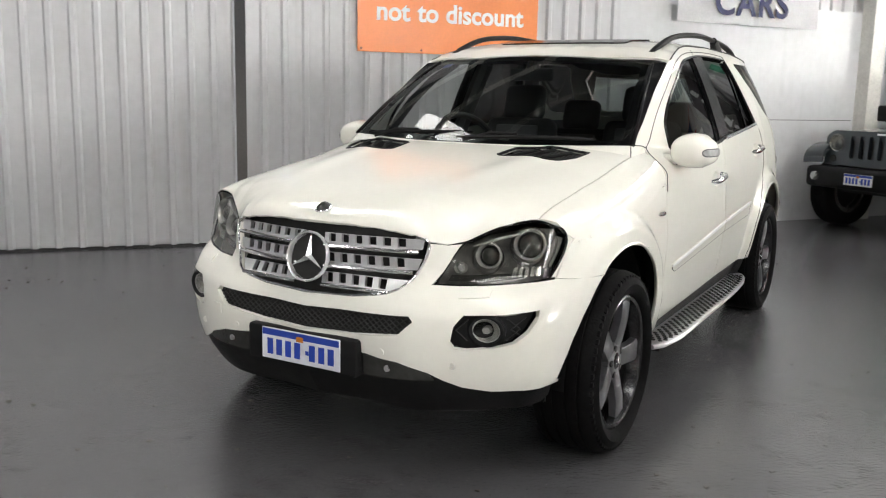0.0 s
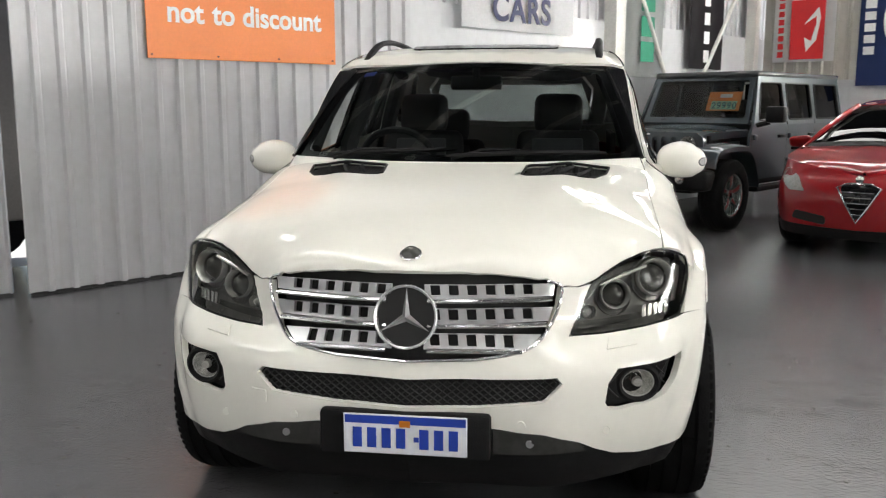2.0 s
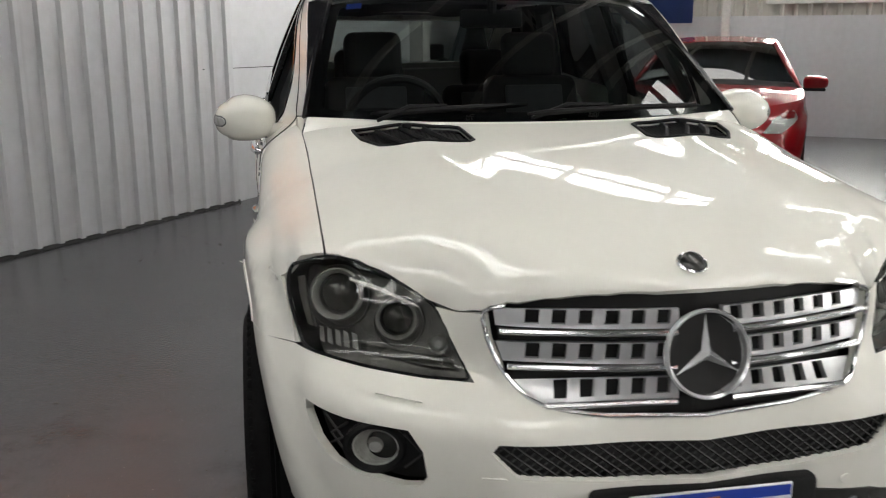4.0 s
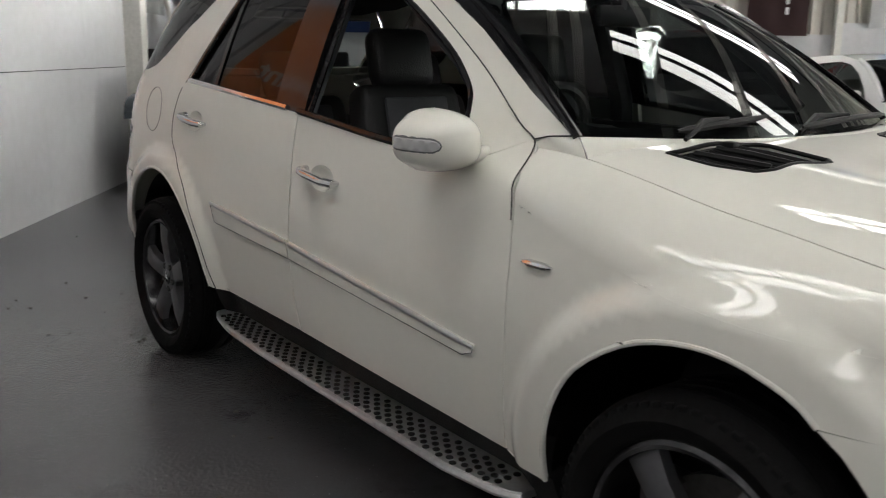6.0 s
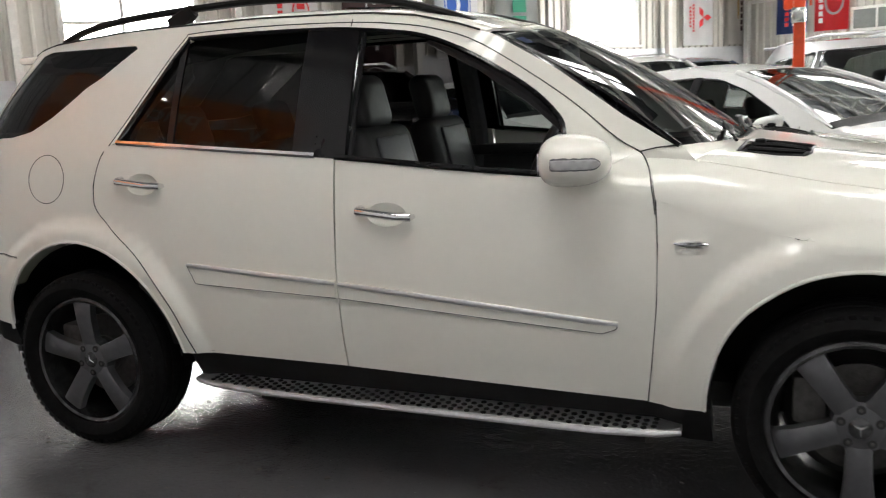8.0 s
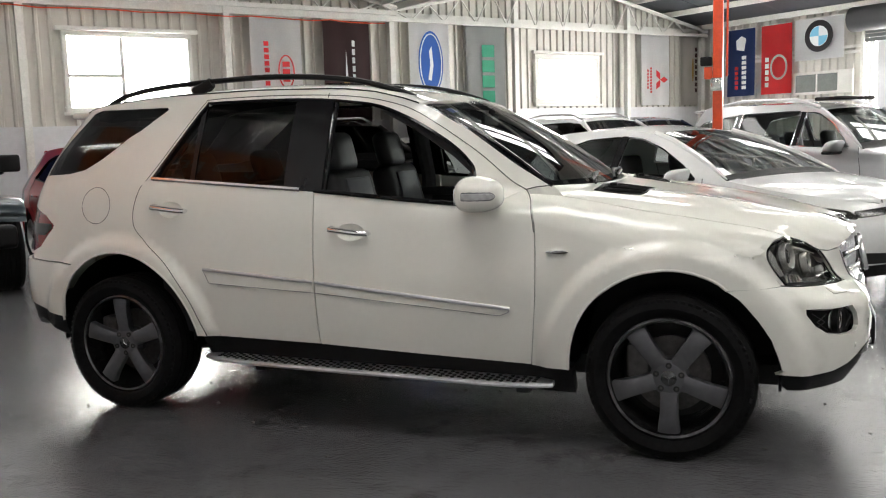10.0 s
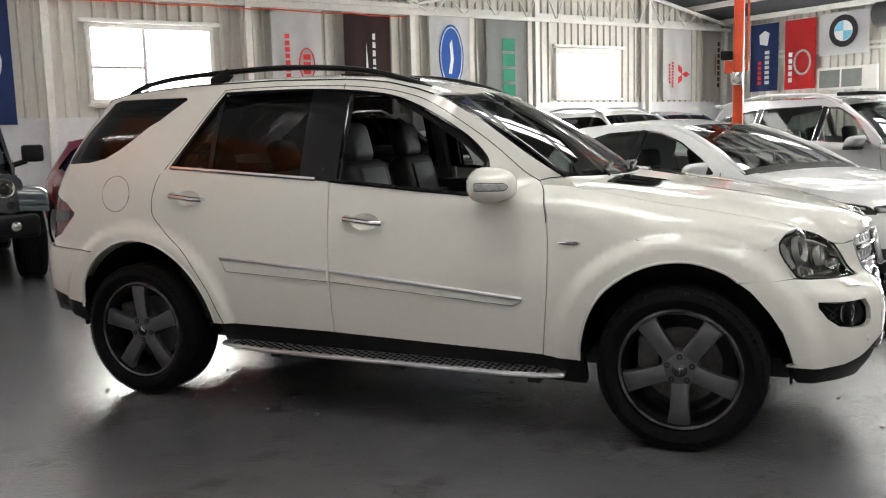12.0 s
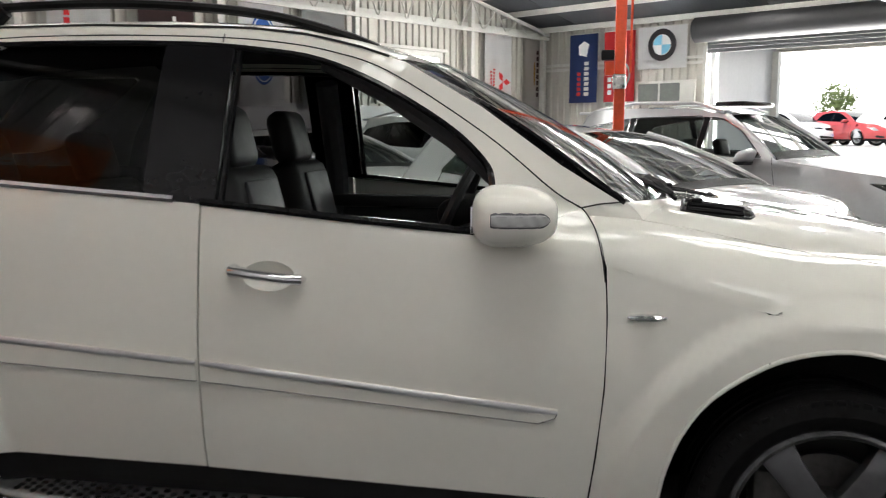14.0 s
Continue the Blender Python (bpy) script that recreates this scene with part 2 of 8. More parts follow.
def lathe(bm, prof, seg=40, m=None, close=False):
    """Turns a profile of (radius, height) round the local y axis."""
    rings = []
    for r, h in prof:
        ring = []
        for k in range(seg):
            a = 2 * math.pi * k / seg
            v = Vector((r * math.cos(a), h, r * math.sin(a)))
            ring.append(bm.verts.new(m @ v if m is not None else v))
        rings.append(ring)
    pairs = list(zip(rings, rings[1:])) + ([(rings[-1], rings[0])] if close else [])
    for A, B in pairs:
        for k in range(seg):
            bm.faces.new((A[k], B[k], B[(k + 1) % seg], A[(k + 1) % seg]))
    if not close:
        for ring, (r, h) in ((rings[0], prof[0]), (rings[-1], prof[-1])):
            if r > 1e-4:
                bm.faces.new(ring)
    bmesh.ops.recalc_face_normals(bm, faces=bm.faces)
    return bm


def extrude_poly(bm, pts2, fa, fb):
    """A slab between two mapped copies of a 2D outline."""
    A = [bm.verts.new(fa(*p)) for p in pts2]
    B = [bm.verts.new(fb(*p)) for p in pts2]
    n = len(pts2)
    fs = [bm.faces.new(A[::-1]), bm.faces.new(B)]
    for i in range(n):
        fs.append(bm.faces.new((A[i], A[(i + 1) % n], B[(i + 1) % n], B[i])))
    bmesh.ops.recalc_face_normals(bm, faces=fs)
    return bm


def interp(table, t):
    return float(np.interp(t, [p[0] for p in table], [p[1] for p in table]))


def smooth_step(a, b, x):
    t = min(max((x - a) / (b - a), 0.0), 1.0)
    return t * t * (3 - 2 * t)


def spline(pts, n=6):
    """Rounded line through 2D or 3D points."""
    P = [Vector((*p, 0)) if len(p) == 2 else Vector(p) for p in pts]
    out = []
    for i in range(len(P) - 1):
        a, b, c, d = P[max(i - 1, 0)], P[i], P[i + 1], P[min(i + 2, len(P) - 1)]
        for k in range(n):
            t = k / n
            out.append(0.5 * (2 * b + (c - a) * t + (2 * a - 5 * b + 4 * c - d) * t * t + (3 * b - a - 3 * c + d) * t ** 3))
    out.append(P[-1])
    return [tuple(p[:len(pts[0])]) for p in out]


def rounded(pts, r, n=4):
    """A closed 2D outline with its corners rounded."""
    out = []
    k = len(pts)
    for i in range(k):
        p, a, b = Vector(pts[i]), Vector(pts[i - 1]), Vector(pts[(i + 1) % k])
        ra, rb = min(r, (a - p).length * 0.45), min(r, (b - p).length * 0.45)
        s, e = p + (a - p).normalized() * ra, p + (b - p).normalized() * rb
        for j in range(n + 1):
            t = j / n
            out.append(tuple((1 - t) ** 2 * s + 2 * t * (1 - t) * p + t * t * e))
    return out


def dense(poly, step):
    out = []
    for i, p in enumerate(poly):
        q = poly[(i + 1) % len(poly)]
        d = math.dist(p, q)
        if d < 1e-6:
            continue
        k = max(1, math.ceil(d / step))
        out += [(p[0] + (q[0] - p[0]) * j / k, p[1] + (q[1] - p[1]) * j / k) for j in range(k)]
    return out


def within(P, poly):
    x, y = P[:, 0], P[:, 1]
    res = np.zeros(len(P), bool)
    q = np.array(poly)
    for (x0, y0), (x1, y1) in zip(q, np.roll(q, -1, 0)):
        c = (y0 > y) != (y1 > y)
        if y0 != y1:
            res ^= c & (x < (x1 - x0) * (y - y0) / (y1 - y0) + x0)
    return res


def sheet(bm, outer, fmap, step=0.05, holes=(), flange=0.012, ref=(0, 0, 0.75)):
    """A curved panel: a 2D outline with holes, meshed finely, laid onto a surface, its rim turned inwards."""
    pts, edges, B = [], [], []
    for loop in (outer, *holes):
        lp = dense(loop, step)
        n0 = len(pts)
        pts += lp
        edges += [(n0 + i, n0 + (i + 1) % len(lp)) for i in range(len(lp))]
    B = np.array(pts)
    lo, hi = B.min(0), B.max(0)
    gx, gy = np.meshgrid(np.arange(lo[0] + step / 2, hi[0], step), np.arange(lo[1] + step / 2, hi[1], step))
    gx = gx + (np.arange(gx.shape[0]) % 2)[:, None] * step * 0.5
    G = np.stack([gx.ravel(), gy.ravel()], 1)
    if len(G):
        ok = within(G, outer)
        for h in holes:
            ok &= ~within(G, h)
        G = G[ok]
    if len(G):
        d = np.min(((G[:, None] - B[None]) ** 2).sum(-1), 1)
        G = G[d > (0.45 * step) ** 2]
        pts = pts + [tuple(g) for g in G]
    vs, _, fs, *_ = geometry.delaunay_2d_cdt([Vector(p) for p in pts], edges, [], 0, 1e-6)
    C = np.array([[sum(vs[i].x for i in f) / len(f), sum(vs[i].y for i in f) / len(f)] for f in fs])
    keep = within(C, outer)
    for h in holes:
        keep &= ~within(C, h)
    V, N = {}, {}
    faces = []
    skin = bm.loops.layers.float_vector.get("skin") or bm.loops.layers.float_vector.new("skin")
    e = 0.004
    for f, k in zip(fs, keep):
        if not k:
            continue
        for i in f:
            if i not in V:
                x, y = vs[i]
                V[i] = bm.verts.new(fmap(x, y))
                n = (fmap(x + e, y) - fmap(x - e, y)).cross(fmap(x, y + e) - fmap(x, y - e))
                if abs(V[i].co.y) < 1e-4 and abs(n.x) > abs(n.z) * 0.2:
                    n.y = 0.0
                N[V[i]] = n.normalized() if n.length > 1.5e-6 else None
        try:
            faces.append(bm.faces.new([V[i] for i in f]))
        except ValueError:
            pass
    for f in faces:
        f.normal_update()
    ref = Vector(ref)
    if sum(f.normal.dot(f.calc_center_median() - ref) * f.calc_area() for f in faces) < 0:
        bmesh.ops.reverse_faces(bm, faces=faces)
    for v in V.values():
        v.normal_update()
    for f in faces:
        for l in f.loops:
            n = N[l.vert]
            if n is not None:
                d = n.dot(f.normal)
                if abs(d) > 0.5:
                    l[skin] = n if d > 0 else -n
    if flange:
        old = set(bm.faces)
        rim = [e for e in {e for f in faces for e in f.edges} if len(e.link_faces) == 1]
        nrm = {v: v.normal.copy() for e in rim for v in e.verts}
        cos = {tuple(round(c, 6) for c in v.co): n for v, n in nrm.items()}
        r = bmesh.ops.extrude_edge_only(bm, edges=rim)
        for v in [g for g in r["geom"] if isinstance(g, bmesh.types.BMVert)]:
            n = cos.get(tuple(round(c, 6) for c in v.co))
            if n is not None:
                v.co -= n * flange
        for f in bm.faces:
            if f not in old:
                for l in f.loops:
                    l[skin] = (0, 0, 0)
    return bm


def sheeted(*a, **k):
    return sheet(bmesh.new(), *a, **k)


def mirrored(bm):
    """The same mesh on the other side of the car."""
    c = bm.copy()
    for v in c.verts:
        v.co.y = -v.co.y
    bmesh.ops.reverse_faces(c, faces=c.faces)
    skin = c.loops.layers.float_vector.get("skin")
    if skin:
        for f in c.faces:
            for l in f.loops:
                l[skin].y = -l[skin].y
    return c


def lettering(name, text, size, m, mat, parent=None, depth=0.002, align="LEFT", spacing=1.0, bold=0.0):
    """Raised letters as a mesh."""
    cu = bpy.data.curves.new(name, "FONT")
    cu.body, cu.size, cu.extrude, cu.align_x, cu.space_character, cu.offset = text, size, depth, align, spacing, bold
    tmp = new(name + "_tmp", cu)
    bpy.context.view_layer.update()
    me = bpy.data.meshes.new_from_object(tmp.evaluated_get(bpy.context.evaluated_depsgraph_get()))
    bpy.data.objects.remove(tmp)
    me.materials.clear()
    me.materials.append(mat)
    ob = new(name, me)
    ob.matrix_basis = m
    ob.parent = parent
    return ob


class Body:
    """The skin of a car: u runs along the flank and round the corners to the nose and the tail, z up.
    flank: (z, half width); nose, tail: (z, x of the end at the middle); plan: (set back from the end, share of the half width)."""

    def __init__(self, flank, nose, tail, front_plan, rear_plan, xf0, xr0, wheels=(), arch=0.43, flare=0.03, lean=None, prow=None, band=(0.05, 0.17)):
        self.prow, self.band = prow, band
        self.xf0, self.xr0 = xf0, xr0
        self.flank, self.nose, self.tail = (spline(c, 6) for c in (flank, nose, tail))
        self.wheels, self.arch, self.flare, self.lean = wheels, arch, flare, lean
        zr = 0.6
        self.fp = self._curve(front_plan, interp(nose, zr) - xf0)
        self.rp = self._curve(rear_plan, xr0 - interp(tail, zr))

    def _curve(self, plan, depth):
        # from the flank (depth behind the end, full width) to the middle of the end
        pts = spline([(max(depth, plan[0][0]), 1.0)] + [p for p in plan if p[0] < depth - 0.02], 8)
        arr = [(0.0, *pts[0])]
        for p, q in zip(pts, pts[1:]):
            arr.append((arr[-1][0] + math.hypot(q[0] - p[0], (q[1] - p[1]) * 0.9), *q))
        return np.array(arr)

    def half(self, z):
        return interp(self.flank, z)

    def bulge(self, x, z):
        f = 0.0
        for wx, wz in self.wheels:
            d = math.hypot(x - wx, z - wz)
            f = max(f, self.flare * (1 - smooth_step(self.arch + self.band[0], self.arch + self.band[1], d)))
        return f

    def at(self, u, z, off=0.0):
        """Place on the right-hand flank (y below zero); off: metres outwards."""
        h = self.half(z)
        if self.xr0 <= u <= self.xf0:
            x, y = u, h
        elif u > self.xf0:
            s, X = u - self.xf0, interp(self.nose, z)
            d, w = np.interp(s, self.fp[:, 0], self.fp[:, 1]), np.interp(s, self.fp[:, 0], self.fp[:, 2])
            d0 = self.fp[0, 1]
            x, y = self.xf0 + (d0 - d) * (X - self.xf0) / d0, h * w
        else:
            s, X = self.xr0 - u, interp(self.tail, z)
            d, w = np.interp(s, self.rp[:, 0], self.rp[:, 1]), np.interp(s, self.rp[:, 0], self.rp[:, 2])
            d0 = self.rp[0, 1]
            x, y = self.xr0 - (d0 - d) * (self.xr0 - X) / d0, h * w
        if self.prow and u > self.xf0:
            x += self.prow(y, z)
        y += self.bulge(x, z)
        if self.lean:
            y -= self.lean(x, z)
        p = Vector((x, -y, z))
        if off:
            e = 0.01
            a, b = self.at(u + e, z) - self.at(u - e, z), self.at(u, z + e) - self.at(u, z - e)
            n = a.cross(b)
            n.normalize()
            if n.y > 0 and abs(n.y) > 0.3 or n.dot(p - Vector((0, 0, z))) < 0:
                n = -n
            p += n * off
        return p

    @property
    def u_nose(self):
        return self.xf0 + self.fp[-1, 0]

    @property
    def u_tail(self):
        return self.xr0 - self.rp[-1, 0]

    def ux(self, x, z):
        """u of the place on the skin at length x."""
        if self.xr0 <= x <= self.xf0:
            return x
        us = np.linspace(self.xf0, self.u_nose, 120) if x > self.xf0 else np.linspace(self.u_tail, self.xr0, 120)
        xs = np.maximum.accumulate(np.array([self.at(u, z).x for u in us]) + np.arange(120) * 1e-7)
        return float(np.interp(x, xs, us))

    def uy(self, y, z, front=True):
        """u of the place on the nose or tail at half breadth y."""
        us = np.linspace(self.u_nose, self.xf0, 120) if front else np.linspace(self.u_tail, self.xr0, 120)
        ys = np.maximum.accumulate(np.array([-self.at(u, z).y for u in us]) + np.arange(120) * 1e-7)
        return float(np.interp(y, ys, us))


def bead(B, pts, r=0.0022, off=0.0, mirror=False, n=5):
    """A thin dark joint along a line of (u, z) on the skin."""
    line = [B.at(u, z, off) for u, z in spline(pts, n)]
    if mirror:
        line = [Vector((p.x, -p.y, p.z)) for p in line]
    return tubed(line, r, 5)


# ---- the halls ----
EAVE, RIDGE = 3.85, 5.1
B0, B1, B2 = -3.45, 6.3, 16.2       # side wall, valley line, far wall
A_NEAR, A_FAR, A_FAR2 = -12.0, 11.0, 11.8


def ribbed(name, p, q, z0, z1, mat, label, pitch=0.19, depth=0.028, flip=False, thick=0.02):
    """A wall of ribbed steel sheet between two places, its ribs upright."""
    p, q = Vector((p[0], p[1])), Vector((q[0], q[1]))
    n = (q - p).length
    t = (q - p).normalized()
    o = Vector((t.y, -t.x)) * (-1 if flip else 1)
    line = []
    s = 0.0
    while s < n:
        for ds, h in ((0.0, 0), (pitch * 0.62, 0), (pitch * 0.72, 1), (pitch * 0.90, 1)):
            if s + ds < n:
                line.append((s + ds, h * depth))
        s += pitch
    line.append((n, 0))
    bm = bmesh.new()
    front = [p + t * s + o * h for s, h in line]
    ring = front + [q - o * thick, p - o * thick]
    lo = [bm.verts.new((v.x, v.y, z0)) for v in ring]
    hi = [bm.verts.new((v.x, v.y, z1)) for v in ring]
    k = len(ring)
    fs = [bm.faces.new((lo[i], lo[(i + 1) % k], hi[(i + 1) % k], hi[i])) for i in range(k)]
    fs += [bm.faces.new(lo), bm.faces.new(hi[::-1])]
    bmesh.ops.recalc_face_normals(bm, faces=fs)
    return solid(name, bm, mat, label, "wall", kind="structure", smooth=20)


def slab(name, a0, a1, b0, b1, z0, z1, mat, label="", category="", kind="structure", bevel=0.0, group=""):
    """A box laid in the hall's axes."""
    return solid(name, boxed(a0, a1, -b1, -b0, z0, z1, bevel=bevel), mat, label, category, group, kind, m=ROOM_M)


# floor and ground: one sheet out to the horizon
bm = bmesh.new()
bmesh.ops.create_grid(bm, x_segments=8, y_segments=8, size=400)
solid("ground", bm, material("yard_concrete", (0.42, 0.41, 0.39), 0.8, 0, 0.15, 0.5, 0.1, 30), "pale concrete yard outside the halls", "ground", kind="structure", m=Matrix.Translation((0, 0, -0.03)))
slab("floor", A_NEAR, 12.2, B0 - 1.5, B2 + 0.1, -0.026, 0.0, FLOOR, "worn grey painted concrete floor with chips and stains", "floor")

W = lambda a, b: tuple(room(a, b)[:2])
# side wall: two leaves of a sliding door with a gap, then painted boards
Q0, QD = Vector((-1.264, -3.516)), Vector((-0.7929, 0.6093))
leaf = lambda s: tuple(Q0 + QD * s)
ribbed("wall_door_leaf_near", (4.9, -8.95), (-1.275, -3.655), 0.020, 3.9, WALL_SHEET, "white ribbed steel sliding door leaf with scuffs", flip=False)
ribbed("wall_door_leaf_far", leaf(0.0), leaf(3.843), 0.020, 3.9, WALL_SHEET, "white ribbed steel sliding door leaf", flip=False)
# added dark strips stand in for the shadow gap under each leaf
for p, q in (((4.9, -8.95), (-1.275, -3.655)), (leaf(0.0), leaf(3.843))):
    run = Vector(q) - Vector(p)
    solid("door_foot_shade", boxed(0.01, run.length - 0.01, -0.016, 0.012, 0.0, 0.024), GAP_DARK, "dark strip standing in for the shadow gap under a sliding door leaf", "seal", kind="structure", m=pose(*p, 0.0, 0, 0, math.degrees(math.atan2(run.y, run.x))))
slab("wall_side", 2.45, 12.0, B0 - 0.12, B0 - 0.02, 0.0, 2.46, WALL_BOARD, "white painted board wall lining", "wall")
slab("wall_side_seam", 2.45, 6.3, B0 - 0.02, B0 - 0.014, 1.187, 1.193, GAP_DARK, "thin joint between wall boards", "joint")
ribbed("wall_side_upper", W(12.0, B0 - 0.14), W(2.0, B0 - 0.14), 2.40, 3.9, WALL_SHEET, "white ribbed steel sheet above the boards", flip=True)
slab("side_column", 6.34, 6.56, B0 - 0.02, B0 + 0.16, 0.0, 3.9, STEEL_WHITE, "white painted steel column at the side wall", "column")
for k, (a, b) in enumerate(((6.45, 8.1), (10.3, 8.3))):
    solid("wall_brace", tubed([room(a, B0 + 0.1, 3.7), room(b, B0 + 0.1, 1.2)], 0.03, 8), STEEL_WHITE, "white steel diagonal brace in front of the side wall", "brace", kind="structure")
slab("side_column", 10.4, 10.55, B0 - 0.02, B0 + 0.14, 0.0, 3.9, STEEL_WHITE, "white painted steel column at the side wall", "column")
# unseen sheet, added to block sun between the roof edge and the leaves
slab("ceiling_sun_stop", A_NEAR, 2.6, B0 - 1.4, B0 - 0.1, 3.91, 3.96, ROOF_DARK, "added unseen sheet that keeps the sun out above the sliding door", "ceiling")
slab("wall_side_near", A_NEAR, -6.5, B0 - 1.3, B0 - 1.2, 0.0, 3.9, WALL_BOARD, "white wall behind the sliding door", "wall")


def window(name, a, b0, b1, z0, z1, cols, rows, label, f=0.075):
    """A steel window in a cross wall; panes with bright daylight behind."""
    w = empty(name, Matrix.Identity(4), label, "window", kind="structure")
    w.matrix_basis = ROOM_M
    for nm, r in (("frame_top", (b0, b1, z1 - f, z1)), ("frame_bottom", (b0, b1, z0, z0 + f)), ("frame_side", (b0, b0 + f, z0 + f, z1 - f)), ("frame_side", (b1 - f, b1, z0 + f, z1 - f))):
        part(nm, boxed(a - 0.05, a + 0.06, -r[1], -r[0], r[2], r[3], bevel=0.006), STEEL_WHITE, w)
    for i in range(1, len(cols)):
        c = b0 + (b1 - b0) * cols[i]
        part("mullion", boxed(a - 0.02, a + 0.04, -c - 0.032, -c + 0.032, z0 + f, z1 - f), STEEL_WHITE, w)
    for c0, c1, z in rows:
        part("transom", boxed(a - 0.02, a + 0.04, -(b0 + (b1 - b0) * c1), -(b0 + (b1 - b0) * c0), z - 0.028, z + 0.028), STEEL_WHITE, w)
    part("hood", boxed(a - 0.12, a - 0.03, -b1 - 0.1, -b0 + 0.1, z1 + 0.005, z1 + 0.07, bevel=0.006), STEEL_WHITE, w)
    part("sill", boxed(a - 0.11, a - 0.04, -b1 - 0.05, -b0 + 0.05, z0 - 0.05, z0, bevel=0.006), STEEL_WHITE, w)
    p = part("pane", boxed(a + 0.01, a + 0.016, -b1 + f, -b0 - f, z0 + f, z1 - f), GLASS_CLEAR, w)
    p.visible_shadow = False
    return w


def cross_wall(tag, a, b0, b1, band, wb0, wb1, wz0, wz1):
    """The end wall of a hall: boards below, ribbed sheet above, with one window."""
    slab("wall_end_boards_" + tag, a, a + 0.1, b0, b1, 0.0, band, WALL_BOARD, "white painted lower wall band", "wall")
    for i, (p, q, z0, z1) in enumerate(((b0, wb0, band, 6.0), (wb1, b1, band, 6.0), (wb0, wb1, band, wz0), (wb0, wb1, wz1, 6.0))):
        ribbed(f"wall_end_{tag}_{i + 1}", W(a + 0.05, p), W(a + 0.05, q), z0, z1, WALL_CREAM, "cream ribbed steel end wall", pitch=0.2, depth=0.04)


cross_wall("a", A_FAR, B0, B1, 1.78, 0.26, 2.34, 2.0, 3.28)
cross_wall("b", A_FAR2, B1, 17.1, 2.0, 10.6, 12.6, 2.09, 3.24)
window("window_1", A_FAR, 0.26, 2.34, 2.0, 3.28, (0, 0.44), ((0, 0.44, 2.58),), "white steel window with three blown-out panes")
window("window_2", A_FAR2, 10.6, 12.6, 2.09, 3.24, (0,), (), "white steel window, blown out by daylight", 0.13)
slab("wall_valley_return", A_FAR, A_FAR2 + 0.1, B1 - 0.05, B1 + 0.05, 0, 6.0, WALL_CREAM, "short return of the end wall", "wall")

# far wall with the roller door
D0, D1, DZ = 7.1, 1.2, 3.35
for i, (p, q, z0, z1) in enumerate(((12.0, D0, 0.0, EAVE + 0.3), (D0, D1, DZ, EAVE + 0.3), (D1, A_NEAR, 0.0, EAVE + 0.3))):
    ribbed(f"wall_far_{i + 1}", W(p, B2 + 0.06), W(q, B2 + 0.06), z0, z1, WALL_CREAM, "cream ribbed steel far wall", pitch=0.2, depth=0.04)
slab("wall_near", A_NEAR - 0.1, A_NEAR, B0 - 1.5, B2 + 0.1, 0, 6.0, WALL_BOARD, "white end wall of the halls", "wall")
roller = empty("roller_door", ROOM_M, "dark grey steel roller door rolled up over the entrance", "roller door", kind="structure")
part("drum", lathe(bmesh.new(), [(0.0, 0), (0.27, 0), (0.27, D0 - D1 + 0.3), (0.0, D0 - D1 + 0.3)], 24, Matrix.Translation((D1 - 0.15, -B2 + 0.32, DZ + 0.32)) @ pose(0, 0, 0, 0, 0, -90)), material("roller_drum_dark", (0.028, 0.028, 0.03), 0.55), roller)
for k in range(5):
    part("curtain_slat", boxed(D1, D0, -B2 + 0.05, -B2 + 0.075, DZ - 0.16 + k * 0.09, DZ - 0.16 + k * 0.09 + 0.083, bevel=0.006, seg=1), material("roller_slat_grey", (0.12, 0.125, 0.13), 0.6, 0.1) if k == 0 else bpy.data.materials["roller_slat_grey"], roller)
for x in (D0, D1 - 0.08):
    part("guide_rail", boxed(x, x + 0.08, -B2 + 0.03, -B2 + 0.1, 0, DZ), STEEL_WHITE, roller)
OFFICE_GLASS = material("grey_office_glass", (0.11, 0.12, 0.11), 0.5, 0, 0.25, 3)
office = empty("window_3", ROOM_M, "office window with dark glass in a white frame", "window", kind="structure")
part("frame", boxed(7.38, 8.9, -B2 - 0.02, -B2 + 0.05, 2.12, 2.64, bevel=0.01), STEEL_WHITE, office)
for x0, x1 in ((7.75, 8.25), (8.3, 8.82)):
    part("pane", boxed(x0, x1, -B2 + 0.045, -B2 + 0.056, 2.18, 2.58), OFFICE_GLASS, office)
for z in (2.98, 3.1):
    slab("far_wall_girt", 7.2, 11.6, B2 - 0.06, B2 + 0.0, z, z + 0.06, STEEL_WHITE, "cream steel girt along the far wall", "beam")

# roofs: two gables side by side, dark sheet with clear strips between
STRIPS = (-9.0, -5.2, -1.4, 2.4, 5.7, 8.6, 11.0)


